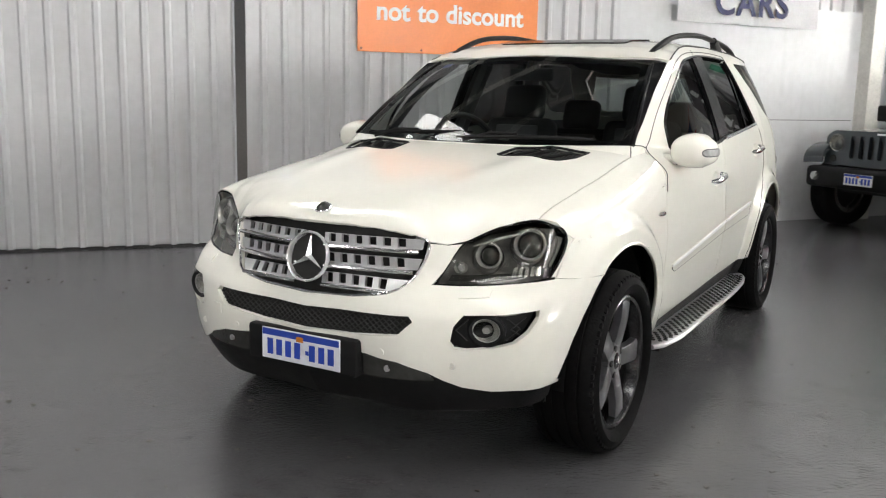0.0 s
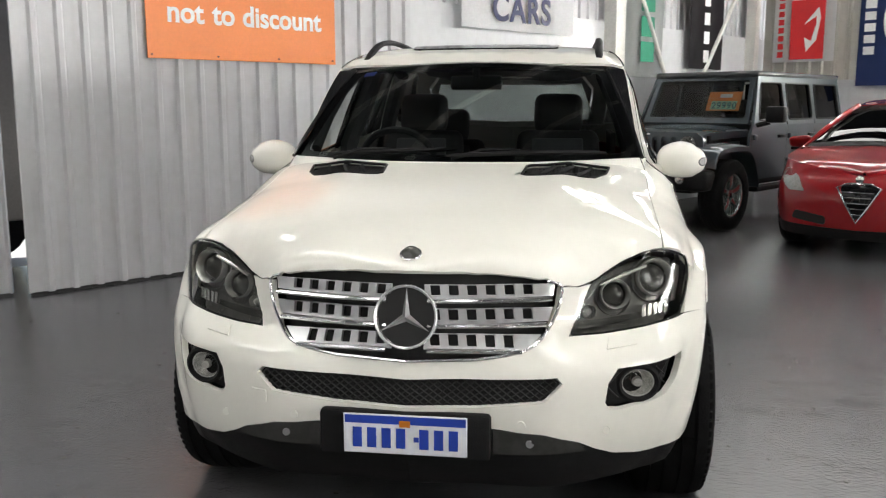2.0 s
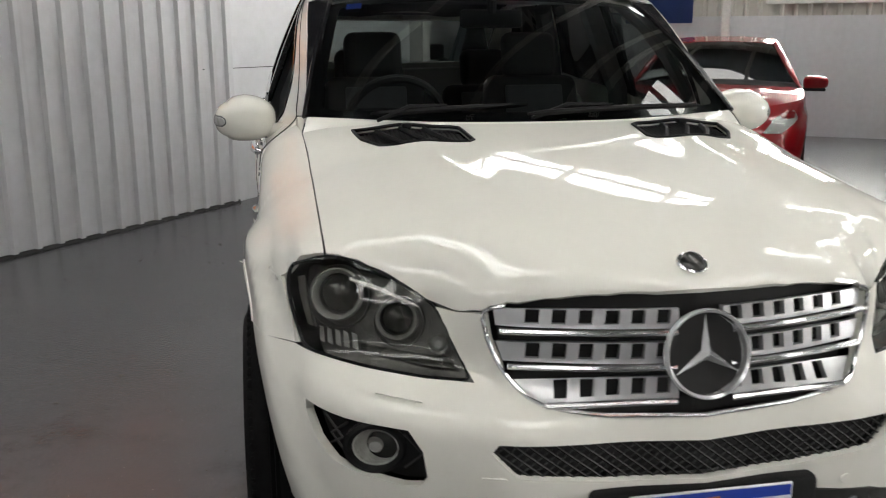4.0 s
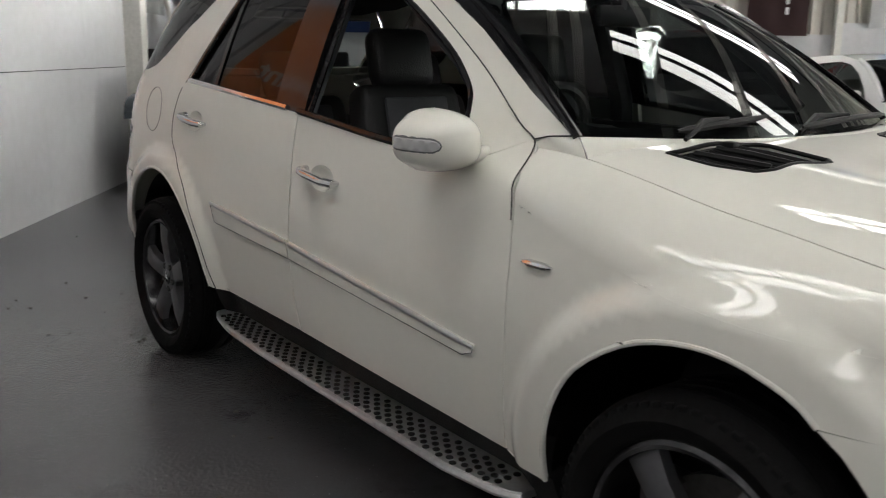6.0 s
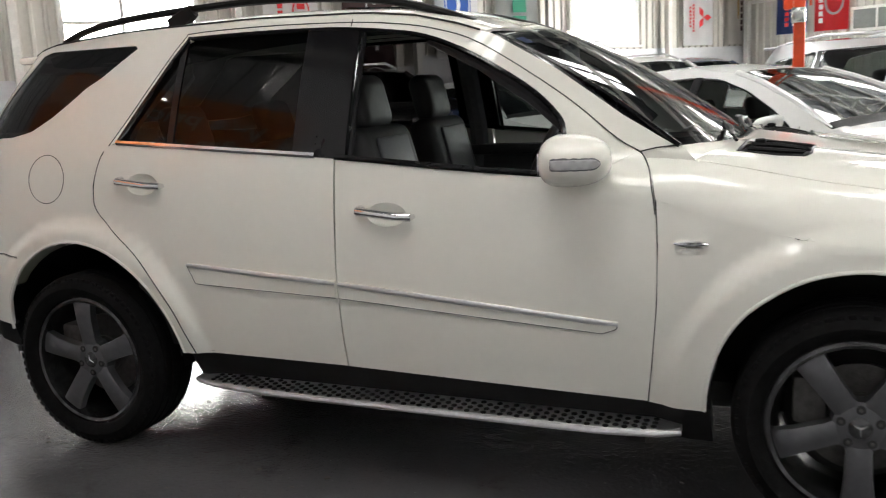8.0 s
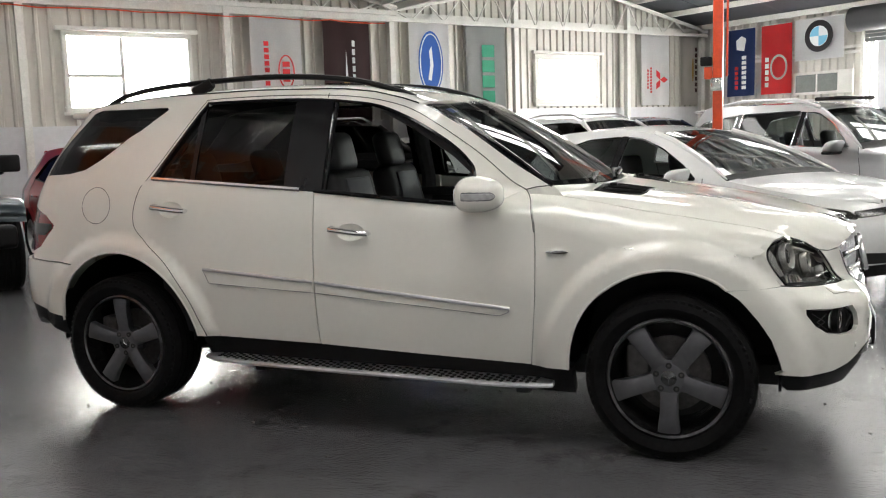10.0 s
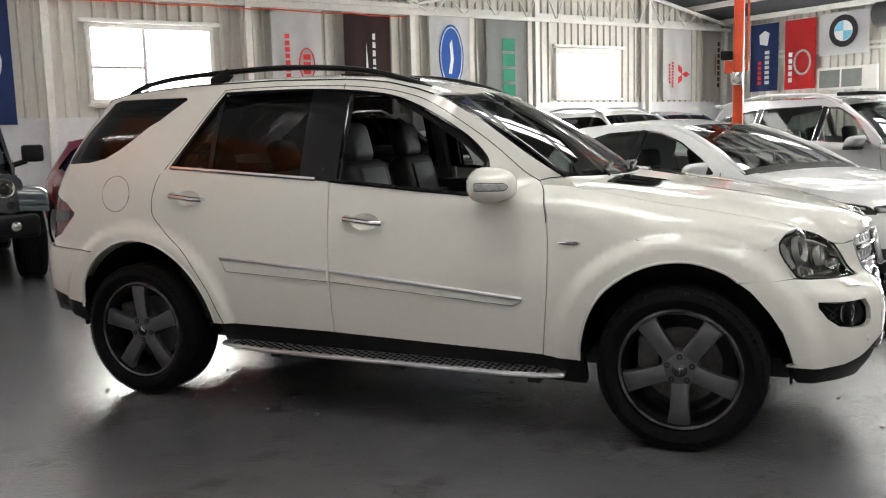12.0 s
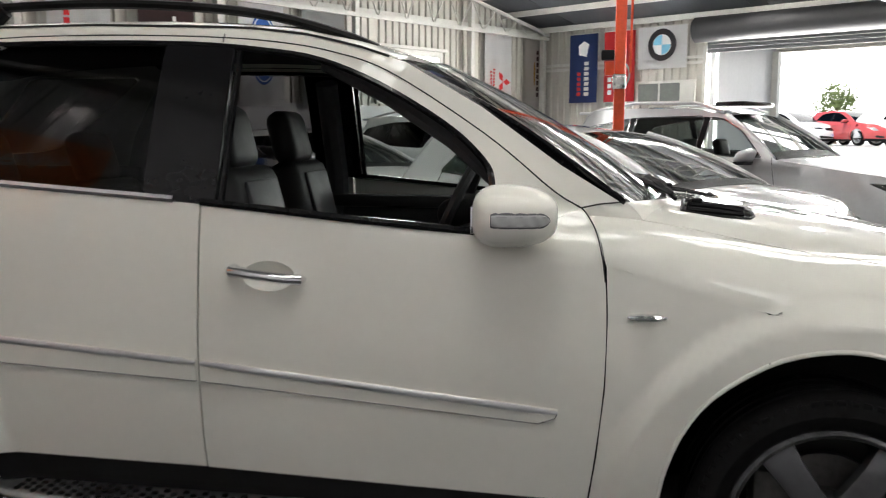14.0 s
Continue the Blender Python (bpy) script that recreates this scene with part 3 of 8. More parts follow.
def roof_slope(tag, b_lo, b_hi, flipped):
    n = 0
    edges = [A_NEAR]
    for s in STRIPS:
        edges += [s - 0.42, s + 0.42]
    edges.append(A_FAR2 + 0.2)
    zl, zh = EAVE + 0.15, RIDGE
    for i in range(0, len(edges) - 1, 2):
        bm = bmesh.new()
        a0, a1 = edges[i], edges[i + 1]
        k = int((a1 - a0) / 0.16)
        top = []
        for j in range(k + 1):
            a = a0 + (a1 - a0) * j / k
            h = 0.02 * (j % 2)
            top.append([bm.verts.new((a, -b_lo, zl + h)), bm.verts.new((a, -b_hi, zh + h)), bm.verts.new((a, -b_hi, zh + h + 0.03)), bm.verts.new((a, -b_lo, zl + h + 0.03))])
        for A, C in zip(top, top[1:]):
            for m in range(4):
                bm.faces.new((A[m], C[m], C[(m + 1) % 4], A[(m + 1) % 4]))
        bmesh.ops.recalc_face_normals(bm, faces=bm.faces)
        n += 1
        solid(f"ceiling_{tag}_{n}", bm, ROOF_DARK, "dark corrugated roof sheeting", "ceiling", kind="structure", m=ROOM_M, smooth=20)
    for f in (0.06, 0.3, 0.54, 0.78, 0.97):
        b, z = b_lo + (b_hi - b_lo) * f, zl + (zh - zl) * f
        slab(f"roof_purlin_{tag}", A_NEAR, A_FAR2 + 0.2, b - 0.04, b + 0.04, z - 0.13, z - 0.005, STEEL_WHITE, "white painted steel roof purlin", "beam")


RM1, RM2 = (B0 + B1) / 2, (B1 + B2) / 2
roof_slope("one", B0 - 0.2, RM1, False)
roof_slope("two", B1, RM1, True)
roof_slope("three", B1, RM2, False)
roof_slope("four", B2 + 0.1, RM2, True)


def truss(a, b0, b1):
    """A lattice roof truss across one hall."""
    t = empty("roof_truss", ROOM_M, "white painted steel lattice roof truss", "truss", "roof trusses", "structure")
    m = (b0 + b1) / 2
    zl, zh = EAVE - 0.05, RIDGE - 0.2
    part("bottom_chord", boxed(a - 0.03, a + 0.03, -b1, -b0, zl - 0.04, zl + 0.04), STEEL_WHITE, t)
    for s, e in ((b0, m), (b1, m)):
        part("top_chord", tubed([(a, -s, zl + 0.1), (a, -e, zh)], 0.045, 6), STEEL_WHITE, t)
    bm = bmesh.new()
    N = 12
    for i in range(N):
        p, q = b0 + (b1 - b0) * i / N, b0 + (b1 - b0) * (i + 0.5) / N
        r = b0 + (b1 - b0) * (i + 1) / N
        zt = lambda b: zl + 0.1 + (zh - zl - 0.1) * (1 - abs(b - m) / (m - b0))
        tube(bm, [(a, -p, zl), (a, -q, zt(q))], 0.018, 5)
        tube(bm, [(a, -q, zt(q)), (a, -r, zl)], 0.018, 5)
    part("lattice", bm, STEEL_WHITE, t)
    return t


for a in (-6.5, 10.7):
    truss(a, B0, B1)
for a in (-6.0, 3.05, 11.5):
    truss(a, B1, B2)
for a, b in ((10.95, 6.3), (11.6, 9.9), (11.6, 13.4), (11.6, 16.1), (10.9, -0.35), (10.9, 2.95)):
    slab("wall_post", a - 0.06, a + 0.06, b - 0.055, b + 0.055, 0, EAVE + 0.6, STEEL_WHITE, "slim white steel wall post", "post")
slab("eave_beam", 10.86, 10.98, B0, B1, 3.66, 3.78, STEEL_WHITE, "cream steel beam along the end wall", "beam")
slab("eave_beam", 11.66, 11.78, B1, B2 + 0.6, 3.86, 3.97, STEEL_WHITE, "cream steel beam along the end wall", "beam")

# the clear roof strips and the doors let in the daylight
def daylight(name, m, w, h, power, colour=(1.0, 0.985, 0.95)):
    L = bpy.data.lights.new(name, "AREA")
    L.shape, L.size, L.size_y, L.energy, L.color = "RECTANGLE", w, h, power, colour
    ob = new(name, L)
    ob.matrix_basis = m
    return ob


SKYLIGHT = glow_material("skylight_fibreglass", (1.0, 0.985, 0.95), SKY_STRIP)
for (bl, bh) in ((B0 - 0.2, RM1), (B1, RM1), (B1, RM2), (B2 + 0.1, RM2)):
    for a in STRIPS:
        bm = bmesh.new()
        bare = bl < B0 and abs(a - 2.4) < 0.1 or a > 10.5 and bl < B2 or a > 8.0 and bl > B0          # bays closed with added roof sheet to keep light off bonnet and end walls
        rows = []
        for j in range(9):
            x, h = a - 0.43 + 0.86 * j / 8, 0.02 * (j % 2)
            rows.append([bm.verts.new((x, -bl, EAVE + 0.165 + h)), bm.verts.new((x, -bh, RIDGE + 0.015 + h)), bm.verts.new((x, -bh, RIDGE + 0.02 + h)), bm.verts.new((x, -bl, EAVE + 0.17 + h))])
        for A, C in zip(rows, rows[1:]):
            for m in range(4):
                bm.faces.new((A[m], C[m], C[(m + 1) % 4], A[(m + 1) % 4]))
        bmesh.ops.recalc_face_normals(bm, faces=bm.faces)
        for v in bm.verts:
            f = (-v.co.y - bl) / (bh - bl)
            g = 0.18 + 0.70 * f
            v.co.y, v.co.z = -(bl + (bh - bl) * g), v.co.z + (RIDGE - EAVE - 0.15) * (g - f)
        for g0, g1 in (((0.0, 1.0),) if bare else ((0.0, 0.18), (0.88, 1.0))):
            e = bmesh.new()
            zz = lambda g: EAVE + 0.15 + (RIDGE - EAVE - 0.15) * g
            V = [e.verts.new((x, -(bl + (bh - bl) * g), zz(g) + h)) for h in (0.0, 0.03) for x, g in ((a - 0.43, g0), (a + 0.43, g0), (a + 0.43, g1), (a - 0.43, g1))]
            for q in ((0, 1, 2, 3), (7, 6, 5, 4), (0, 4, 5, 1), (1, 5, 6, 2), (2, 6, 7, 3), (3, 7, 4, 0)):
                e.faces.new([V[i] for i in q])
            bmesh.ops.recalc_face_normals(e, faces=e.faces)
            solid("ceiling_infill", e, ROOF_DARK, "dark roof sheet", "ceiling", kind="structure", m=ROOM_M)
        for a0, a1 in () if bare else ((-0.10, 0.02), (0.28, 0.44)):
            e = bmesh.new()
            V = [e.verts.new((a + q, -(bl + (bh - bl) * g), EAVE + 0.12 + (RIDGE - EAVE - 0.15) * g + h)) for h in (0.0, 0.02) for q, g in ((a0, 0.1), (a1, 0.1), (a1, 0.95), (a0, 0.95))]
            for q in ((0, 1, 2, 3), (7, 6, 5, 4), (0, 4, 5, 1), (1, 5, 6, 2), (2, 6, 7, 3), (3, 7, 4, 0)):
                e.faces.new([V[i] for i in q])
            bmesh.ops.recalc_face_normals(e, faces=e.faces)
            solid("roof_batten", e, ROOF_DARK, "dark batten under the clear roof strip", "batten", kind="structure", m=ROOM_M)
        if bare:
            bm.free()
            continue
        solid("skylight", bm, SKYLIGHT, "translucent fibreglass roof strip bright with daylight", "skylight", kind="structure", m=ROOM_M, smooth=20)
daylight("door_daylight", look(room((D0 + D1) / 2, B2 + 0.3, 1.7), room((D0 + D1) / 2, 0, 1.2)), D0 - D1, 3.2, 1500)
BACKDROP = glow_material("bright_sky_backdrop", (1.0, 1.0, 1.0), 48.0)
for a, b0, b1, z0, z1 in ((A_FAR + 0.35, -0.6, 4.4, 1.4, 3.9), (A_FAR2 + 0.35, 9.8, 14.6, 1.5, 3.9)):
    slab("backdrop", a, a + 0.01, b0, b1, z0, z1, BACKDROP, "white glare of the sky outside the window", "backdrop")
# valley columns
pole = empty("steel_column", Matrix.Translation(room(2.55, 5.65)), "orange-red painted steel column with a switch box", "column", "valley columns")
part("shaft", boxed(-0.055, 0.055, -0.055, 0.055, 0, EAVE + 0.1, bevel=0.01), PAINT_ORANGE, pole)
part("base_plate", boxed(-0.16, 0.16, -0.16, 0.16, 0, 0.018), PAINT_ORANGE, pole)
part("switch_box", boxed(-0.075, 0.055, -0.13, -0.06, 1.84, 1.99, bevel=0.01), LAMP_GREY, pole, "grey metal switch box")
part("bracket", boxed(-0.15, -0.058, -0.07, 0.02, 1.98, 2.12, bevel=0.01), PAINT_ORANGE, pole)
cm = part("camera_box", boxed(-0.19, -0.06, -0.11, 0.0, 2.13, 2.23, bevel=0.015), BLACK_PLASTIC, pole, "small black camera box")
part("conduit", tubed([(0.1, -0.06, 2.0), (0.11, -0.06, EAVE)], 0.014, 6), PAINT_ORANGE, pole)
pole2 = copy_thing(pole, Matrix.Translation(room(-6.0, 6.3)))


# ---- banners and signs ----
def cloth(w, h, waves=2, amp=0.012, seed=0):
    """A hanging cloth, slightly wavy, w wide and h high, its top edge at z = 0; it faces -y."""
    bm = bmesh.new()
    nx, nz = 16, 20
    def yy(x, z):
        return amp * math.sin(waves * math.pi * 2 * x / w + seed + 1.2 * z) * (0.3 - z / h)
    V = [[bm.verts.new((x, yy(x, z), z)) for x in [w * (i / nx - 0.5) for i in range(nx + 1)]] for z in [-h * j / nz for j in range(nz + 1)]]
    for j in range(nz):
        for i in range(nx):
            bm.faces.new((V[j][i], V[j][i + 1], V[j + 1][i + 1], V[j + 1][i]))
    r = bmesh.ops.solidify(bm, geom=bm.faces[:], thickness=0.004)
    bmesh.ops.recalc_face_normals(bm, faces=bm.faces)
    return bm


def flat_shape(pts, y=-0.012, d=0.003):
    return extrude_poly(bmesh.new(), pts, lambda x, z: Vector((x, y, z)), lambda x, z: Vector((x, y - d, z)))


def ellipse(cx, cz, rx, rz, n=36):
    return [(cx + rx * math.cos(2 * math.pi * k / n), cz + rz * math.sin(2 * math.pi * k / n)) for k in range(n)]


def ring_shape(cx, cz, rx, rz, t, y=-0.014):
    bm = bmesh.new()
    n = 40
    L = [[bm.verts.new((cx + (rx - t * i) * math.cos(2 * math.pi * k / n), yy, cz + (rz - t * i) * math.sin(2 * math.pi * k / n))) for k in range(n)] for i, yy in ((0, y), (0, y - 0.004), (1, y - 0.004), (1, y))]
    for A, C in zip(L, L[1:] + L[:1]):
        for k in range(n):
            bm.faces.new((A[k], A[(k + 1) % n], C[(k + 1) % n], C[k]))
    bmesh.ops.recalc_face_normals(bm, faces=bm.faces)
    return bm


def bars(n, x, z0, z1, w, y=-0.012, gap=0.3):
    """Writing that stands upright as a column of plain bars."""
    bm = bmesh.new()
    s = (z1 - z0) / n
    for k in range(n):
        box(bm, x - w / 2, x + w / 2, y - 0.003, y, z0 + s * (k + gap / 2), z0 + s * (k + 1 - gap / 2))
    return bm


CM = {}


def cloth_material(name, c):
    if name not in CM:
        CM[name] = material("banner_" + name, c, 0.85, 0, 0.06, 3, 0.1, 200)
    return CM[name]


def pieces(bm):
    """The separate pieces of a mesh, one by one."""
    left, out = set(bm.faces), []
    while left:
        heap, isle = [left.pop()], []
        while heap:
            f = heap.pop()
            isle.append(f)
            for e in f.edges:
                for g in e.link_faces:
                    if g in left:
                        left.discard(g)
                        heap.append(g)
        one = bmesh.new()
        vm = {}
        for f in isle:
            for v in f.verts:
                if v not in vm:
                    vm[v] = one.verts.new(v.co)
        for f in isle:
            one.faces.new([vm[v] for v in f.verts])
        out.append(one)
    bm.free()
    return out


def banner(wall, pos, z_top, w, h, colour, label, marks, seed):
    """A brand flag: cloth with its emblem as plain shapes. wall: 'a' faces -a, 'b' faces -b, 's' faces +b."""
    ang = {"a": ROOM - 90, "b": ROOM + 180, "s": ROOM}[wall]
    off = {"a": room(pos[0] - 0.10, pos[1], z_top), "b": room(pos[0], pos[1] - 0.10, z_top), "s": room(pos[0], pos[1] + 0.08, z_top)}[wall]
    f = empty("hanging_banner", Matrix.Translation(off) @ pose(0, 0, 0, 0, 0, ang), label, "banner", "brand banners")
    part("cloth", cloth(w, h, seed=seed), cloth_material(colour[0], colour[1]), f)
    part("pole_sleeve", tubed([(-w / 2 - 0.02, 0, 0.0), (w / 2 + 0.02, 0, 0.0)], 0.012, 6), STEEL_WHITE, f)
    for nm, bm, c in marks:
        for piece in pieces(bm):
            part(nm, piece, cloth_material(*c), f)
    return f


WHITE_C, NAVY_C, RED_C, GREY_C = ("white", (0.72, 0.72, 0.72)), ("navy", (0.025, 0.048, 0.16)), ("red", (0.62, 0.03, 0.035)), ("grey", (0.36, 0.37, 0.36))
GREEN_C, BROWN_C, BLACK_C, GOLD_C, TAUPE_C = ("green", (0.03, 0.22, 0.13)), ("brown", (0.06, 0.03, 0.03)), ("black", (0.02, 0.017, 0.02)), ("gold", (0.42, 0.26, 0.07)), ("taupe", (0.55, 0.52, 0.48))
BLUE_C, SKY_C = ("blue", (0.02, 0.09, 0.36)), ("skyblue", (0.2, 0.5, 0.68))
banner("a", (A_FAR, -2.73), 3.75, 0.98, 1.68, WHITE_C, "white hanging banner with a red emblem block", [
    ("emblem_block", flat_shape([(-0.22, -1.64), (0.32, -1.64), (0.32, -0.72), (-0.22, -0.72)]), RED_C),
    ("emblem_stroke", flat_shape([(0.0, -1.1), (0.22, -0.84), (0.26, -1.0), (0.2, -1.35), (0.05, -1.52), (0.01, -1.3), (0.12, -1.36), (0.19, -1.1), (0.19, -0.98)], -0.018), WHITE_C), ("lettering_bar", bars(8, -0.37, -1.62, -0.6, 0.09), RED_C)], 0)
banner("a", (A_FAR, -1.37), 3.62, 1.04, 1.94, NAVY_C, "navy blue hanging banner with a white oval emblem", [
    ("emblem_ring", ring_shape(0.1, -0.98, 0.27, 0.42, 0.05), WHITE_C),
    ("emblem_stroke", flat_shape([(-0.06, -1.22), (0.02, -1.27), (0.06, -1.03), (0.19, -0.98), (0.15, -0.72), (0.24, -0.7), (0.28, -1.05), (0.22, -1.12), (0.09, -1.1), (0.05, -1.3), (0.0, -1.35)], -0.014), WHITE_C), ("lettering_bar", bars(7, -0.36, -1.5, -0.3, 0.16), WHITE_C)], 1)
banner("a", (A_FAR, 3.87), 3.68, 0.98, 1.9, WHITE_C, "white hanging banner with a red oval emblem", [
    ("emblem_ring", ring_shape(0.17, -1.0, 0.16, 0.3, 0.025), RED_C), ("emblem_bars", bars(3, 0.17, -1.2, -0.8, 0.14), RED_C), ("lettering_bar", bars(9, -0.2, -1.5, -0.45, 0.09), RED_C)], 2)
banner("a", (A_FAR, 5.3), 3.65, 0.98, 1.9, BROWN_C, "dark brown hanging banner with a gold emblem", [
    ("emblem", flat_shape(ellipse(-0.03, -1.15, 0.07, 0.1)), GOLD_C), ("emblem_wing", flat_shape([(-0.05, -1.05), (-0.03, -0.55), (0.0, -1.05)]), WHITE_C), ("lettering_bar", bars(8, 0.13, -1.6, -0.35, 0.06), WHITE_C)], 3)
banner("a", (A_FAR2, 7.68), 3.82, 1.0, 1.9, WHITE_C, "white hanging banner with a blue oval emblem", [
    ("emblem", flat_shape(ellipse(0.02, -0.85, 0.31, 0.66)), BLUE_C), ("emblem_ring", ring_shape(0.02, -0.85, 0.28, 0.61, 0.025, -0.017), WHITE_C), ("emblem_stroke", flat_shape([(-0.06, -1.2), (0.02, -1.22), (0.08, -0.9), (0.04, -0.5), (-0.02, -0.6), (0.0, -0.9)], -0.017), WHITE_C)], 4)
banner("a", (A_FAR2, 9.15), 3.82, 1.06, 1.94, GREY_C, "grey hanging banner with dark green lettering bars", [("lettering_bar", bars(4, 0.06, -1.72, -0.4, 0.34, gap=0.2), GREEN_C)], 5)
banner("a", (A_FAR2, 14.48), 3.94, 1.0, 1.9, WHITE_C, "white hanging banner with a red three-diamond emblem", [
    *[("emblem_diamond", flat_shape([(0.17, -1.26), (0.17 + 0.16 * math.cos(q - 0.5), -1.26 + 0.16 * math.sin(q - 0.5)), (0.17 + 0.28 * math.cos(q), -1.26 + 0.28 * math.sin(q)), (0.17 + 0.16 * math.cos(q + 0.5), -1.26 + 0.16 * math.sin(q + 0.5))]), RED_C) for q in (0.0, 2.094, 4.189)], ("lettering_bar", bars(9, -0.16, -1.6, -0.95, 0.06), RED_C), ("lettering_bar", bars(6, -0.27, -1.5, -1.0, 0.05), RED_C)], 6)
banner("a", (A_FAR2, 16.0), 3.94, 0.95, 1.9, TAUPE_C, "taupe hanging banner with dark lettering bars", [("lettering_bar", bars(8, 0.0, -1.6, -0.4, 0.08), BROWN_C), ("emblem", flat_shape(ellipse(-0.12, -1.0, 0.03, 0.3)), GOLD_C)], 7)
banner("b", (10.35, B2), 3.84, 0.82, 1.65, NAVY_C, "blue hanging banner with white and red lettering bars", [("emblem", flat_shape([(-0.12, -0.5), (0.1, -0.55), (0.16, -0.25), (0.02, -0.18), (-0.14, -0.28)]), WHITE_C), ("lettering_bar", bars(7, 0.1, -1.5, -0.65, 0.13), WHITE_C), ("lettering_bar", bars(5, -0.12, -1.5, -0.9, 0.1), RED_C)], 8)
banner("b", (9.33, B2), 3.84, 0.85, 1.65, RED_C, "red hanging banner with a pale square emblem", [("emblem_ring", ring_shape(0.08, -1.02, 0.24, 0.3, 0.05), GREY_C), ("lettering_bar", bars(5, -0.25, -1.5, -0.75, 0.1), WHITE_C)], 9)
banner("b", (8.2, B2), 3.86, 1.25, 0.95, WHITE_C, "white square banner with a round blue and black emblem", [
    ("emblem_disc", flat_shape(ellipse(0.0, -0.42, 0.36, 0.36)), BLACK_C), ("emblem_disc", flat_shape(ellipse(0.0, -0.42, 0.23, 0.23), -0.016), WHITE_C),
    ("emblem_quarter", flat_shape([(0, -0.42)] + [(0.22 * math.cos(a), -0.42 + 0.22 * math.sin(a)) for a in np.linspace(math.pi / 2, math.pi, 10)], -0.020), SKY_C),
    ("emblem_quarter", flat_shape([(0, -0.42)] + [(0.22 * math.cos(a), -0.42 + 0.22 * math.sin(a)) for a in np.linspace(-math.pi / 2, 0, 10)], -0.020), SKY_C)], 10)
banner("s", (7.16, B0), 3.66, 0.94, 1.9, GREY_C, "grey hanging banner with dark green lettering bars", [("lettering_bar", bars(4, 0.06, -1.72, -0.4, 0.34, gap=0.2), GREEN_C)], 11)
banner("s", (8.88, B0), 3.82, 1.02, 1.9, BLACK_C, "black hanging banner with white lettering bars", [("lettering_bar", bars(5, 0.0, -1.85, -0.5, 0.16, gap=0.35), WHITE_C)], 12)

cars = empty("cloth_banner", Matrix.Translation(room(4.5, B0 + 0.08, 3.44)) @ pose(0, 0, 0, 0, 0, ROOM), "white cloth banner with navy capital letters", "banner")
part("cloth", cloth(2.0, 1.22, 3, 0.015, 2), cloth_material("clean_white", (0.86, 0.86, 0.87)), cars)
t = lettering("lettering", "CARS", 0.4, pose(0, -0.03, -1.12, 90, 0, 0), TEXT_NAVY, cars, 0.004, "CENTER", 1.12, 0.009)

sign = empty("orange_sign", Matrix.Translation((*leaf(1.93), 0)) @ pose(0, 0, 0, 0, 0, 142.46) @ pose(0, -0.045, 0), "orange vinyl sign with white rounded lettering", "sign")
part("panel", boxed(-0.925, 0.925, -0.006, 0.006, 1.775, 3.05, bevel=0.002, seg=1), ORANGE, sign)
for k, (tx, z) in enumerate((("We price our", 2.65), ("cars to sell,", 2.36), ("not to discount", 2.068))):
    at = -0.75
    for word in tx.split():
        lt = lettering("lettering", word, 0.238, pose(at, -0.008, z, 90, 0, 0), TEXT_WHITE, sign, 0.001, "LEFT", 1.0, 0.006)
        at += max(v.co.x for v in lt.data.vertices) + 0.075
for x in (-0.89, -0.3, 0.3, 0.89):
    part("rivet", lathe(bmesh.new(), [(0, -0.010), (0.008, -0.009), (0.01, -0.004), (0, -0.004)], 10, Matrix.Translation((x, 0, 1.805))), GAP_DARK, sign)
# annex outside the roller door, bright yard and sky beyond
slab("wall_annex_side", 7.0, 7.12, B2 + 0.15, B2 + 3.3, 0, 3.6, WALL_BOARD, "white side wall of the entrance bay", "wall")
slab("wall_annex_lintel", 0.8, 7.0, B2 + 3.2, B2 + 3.3, 3.42, 3.62, WALL_CREAM, "lintel of the entrance bay", "wall")
slab("wall_annex_roof", 0.8, 7.12, B2 + 0.15, B2 + 3.3, 3.62, 3.68, ROOF_DARK, "roof of the entrance bay", "ceiling")
slab("annex_post", 6.84, 6.99, B2 + 3.0, B2 + 3.18, 0, 3.42, STEEL_WHITE, "white post of the entrance bay", "post")
slab("backdrop", -45, 45, 62, 62.1, 0, 22, glow_material("bright_haze_backdrop", (1.0, 1.0, 0.99), 2.2), "bright overexposed sky beyond the yard", "backdrop")
yard = bmesh.new()
extrude_poly(yard, [(20.5, -0.02), (34.0, 1.02), (60.0, 1.1), (60.0, -0.3), (20.5, -0.3)], lambda b, z: room(-30, b, z), lambda b, z: room(40, b, z))
bmesh.ops.recalc_face_normals(yard, faces=yard.faces)
solid("ground_yard", yard, material("pale_yard_concrete", (0.42, 0.41, 0.39), 0.8, 0, 0.15, 0.6, 0.2, 12), "pale concrete yard rising towards the street", "ground", kind="structure")
tree = empty("street_tree", Matrix.Translation(room(14.6, 44, 1.05)) @ Matrix.Scale(0.62, 4), "small green tree across the yard", "tree")
BARK = material("bark", (0.12, 0.08, 0.05), 0.9, 0, 0.2, 20, 0.4, 40)
LEAF = material("tree_leaf", (0.12, 0.16, 0.05), 0.7, 0, 0.3, 5)
part("trunk", tubed([(0, 0, 0), (0.05, 0, 1.2), (0.0, 0.1, 2.4), (0.1, 0, 3.6)], [0.2, 0.15, 0.11, 0.05], 10), BARK, tree)
lb = bmesh.new()
rnd = random.Random(4)
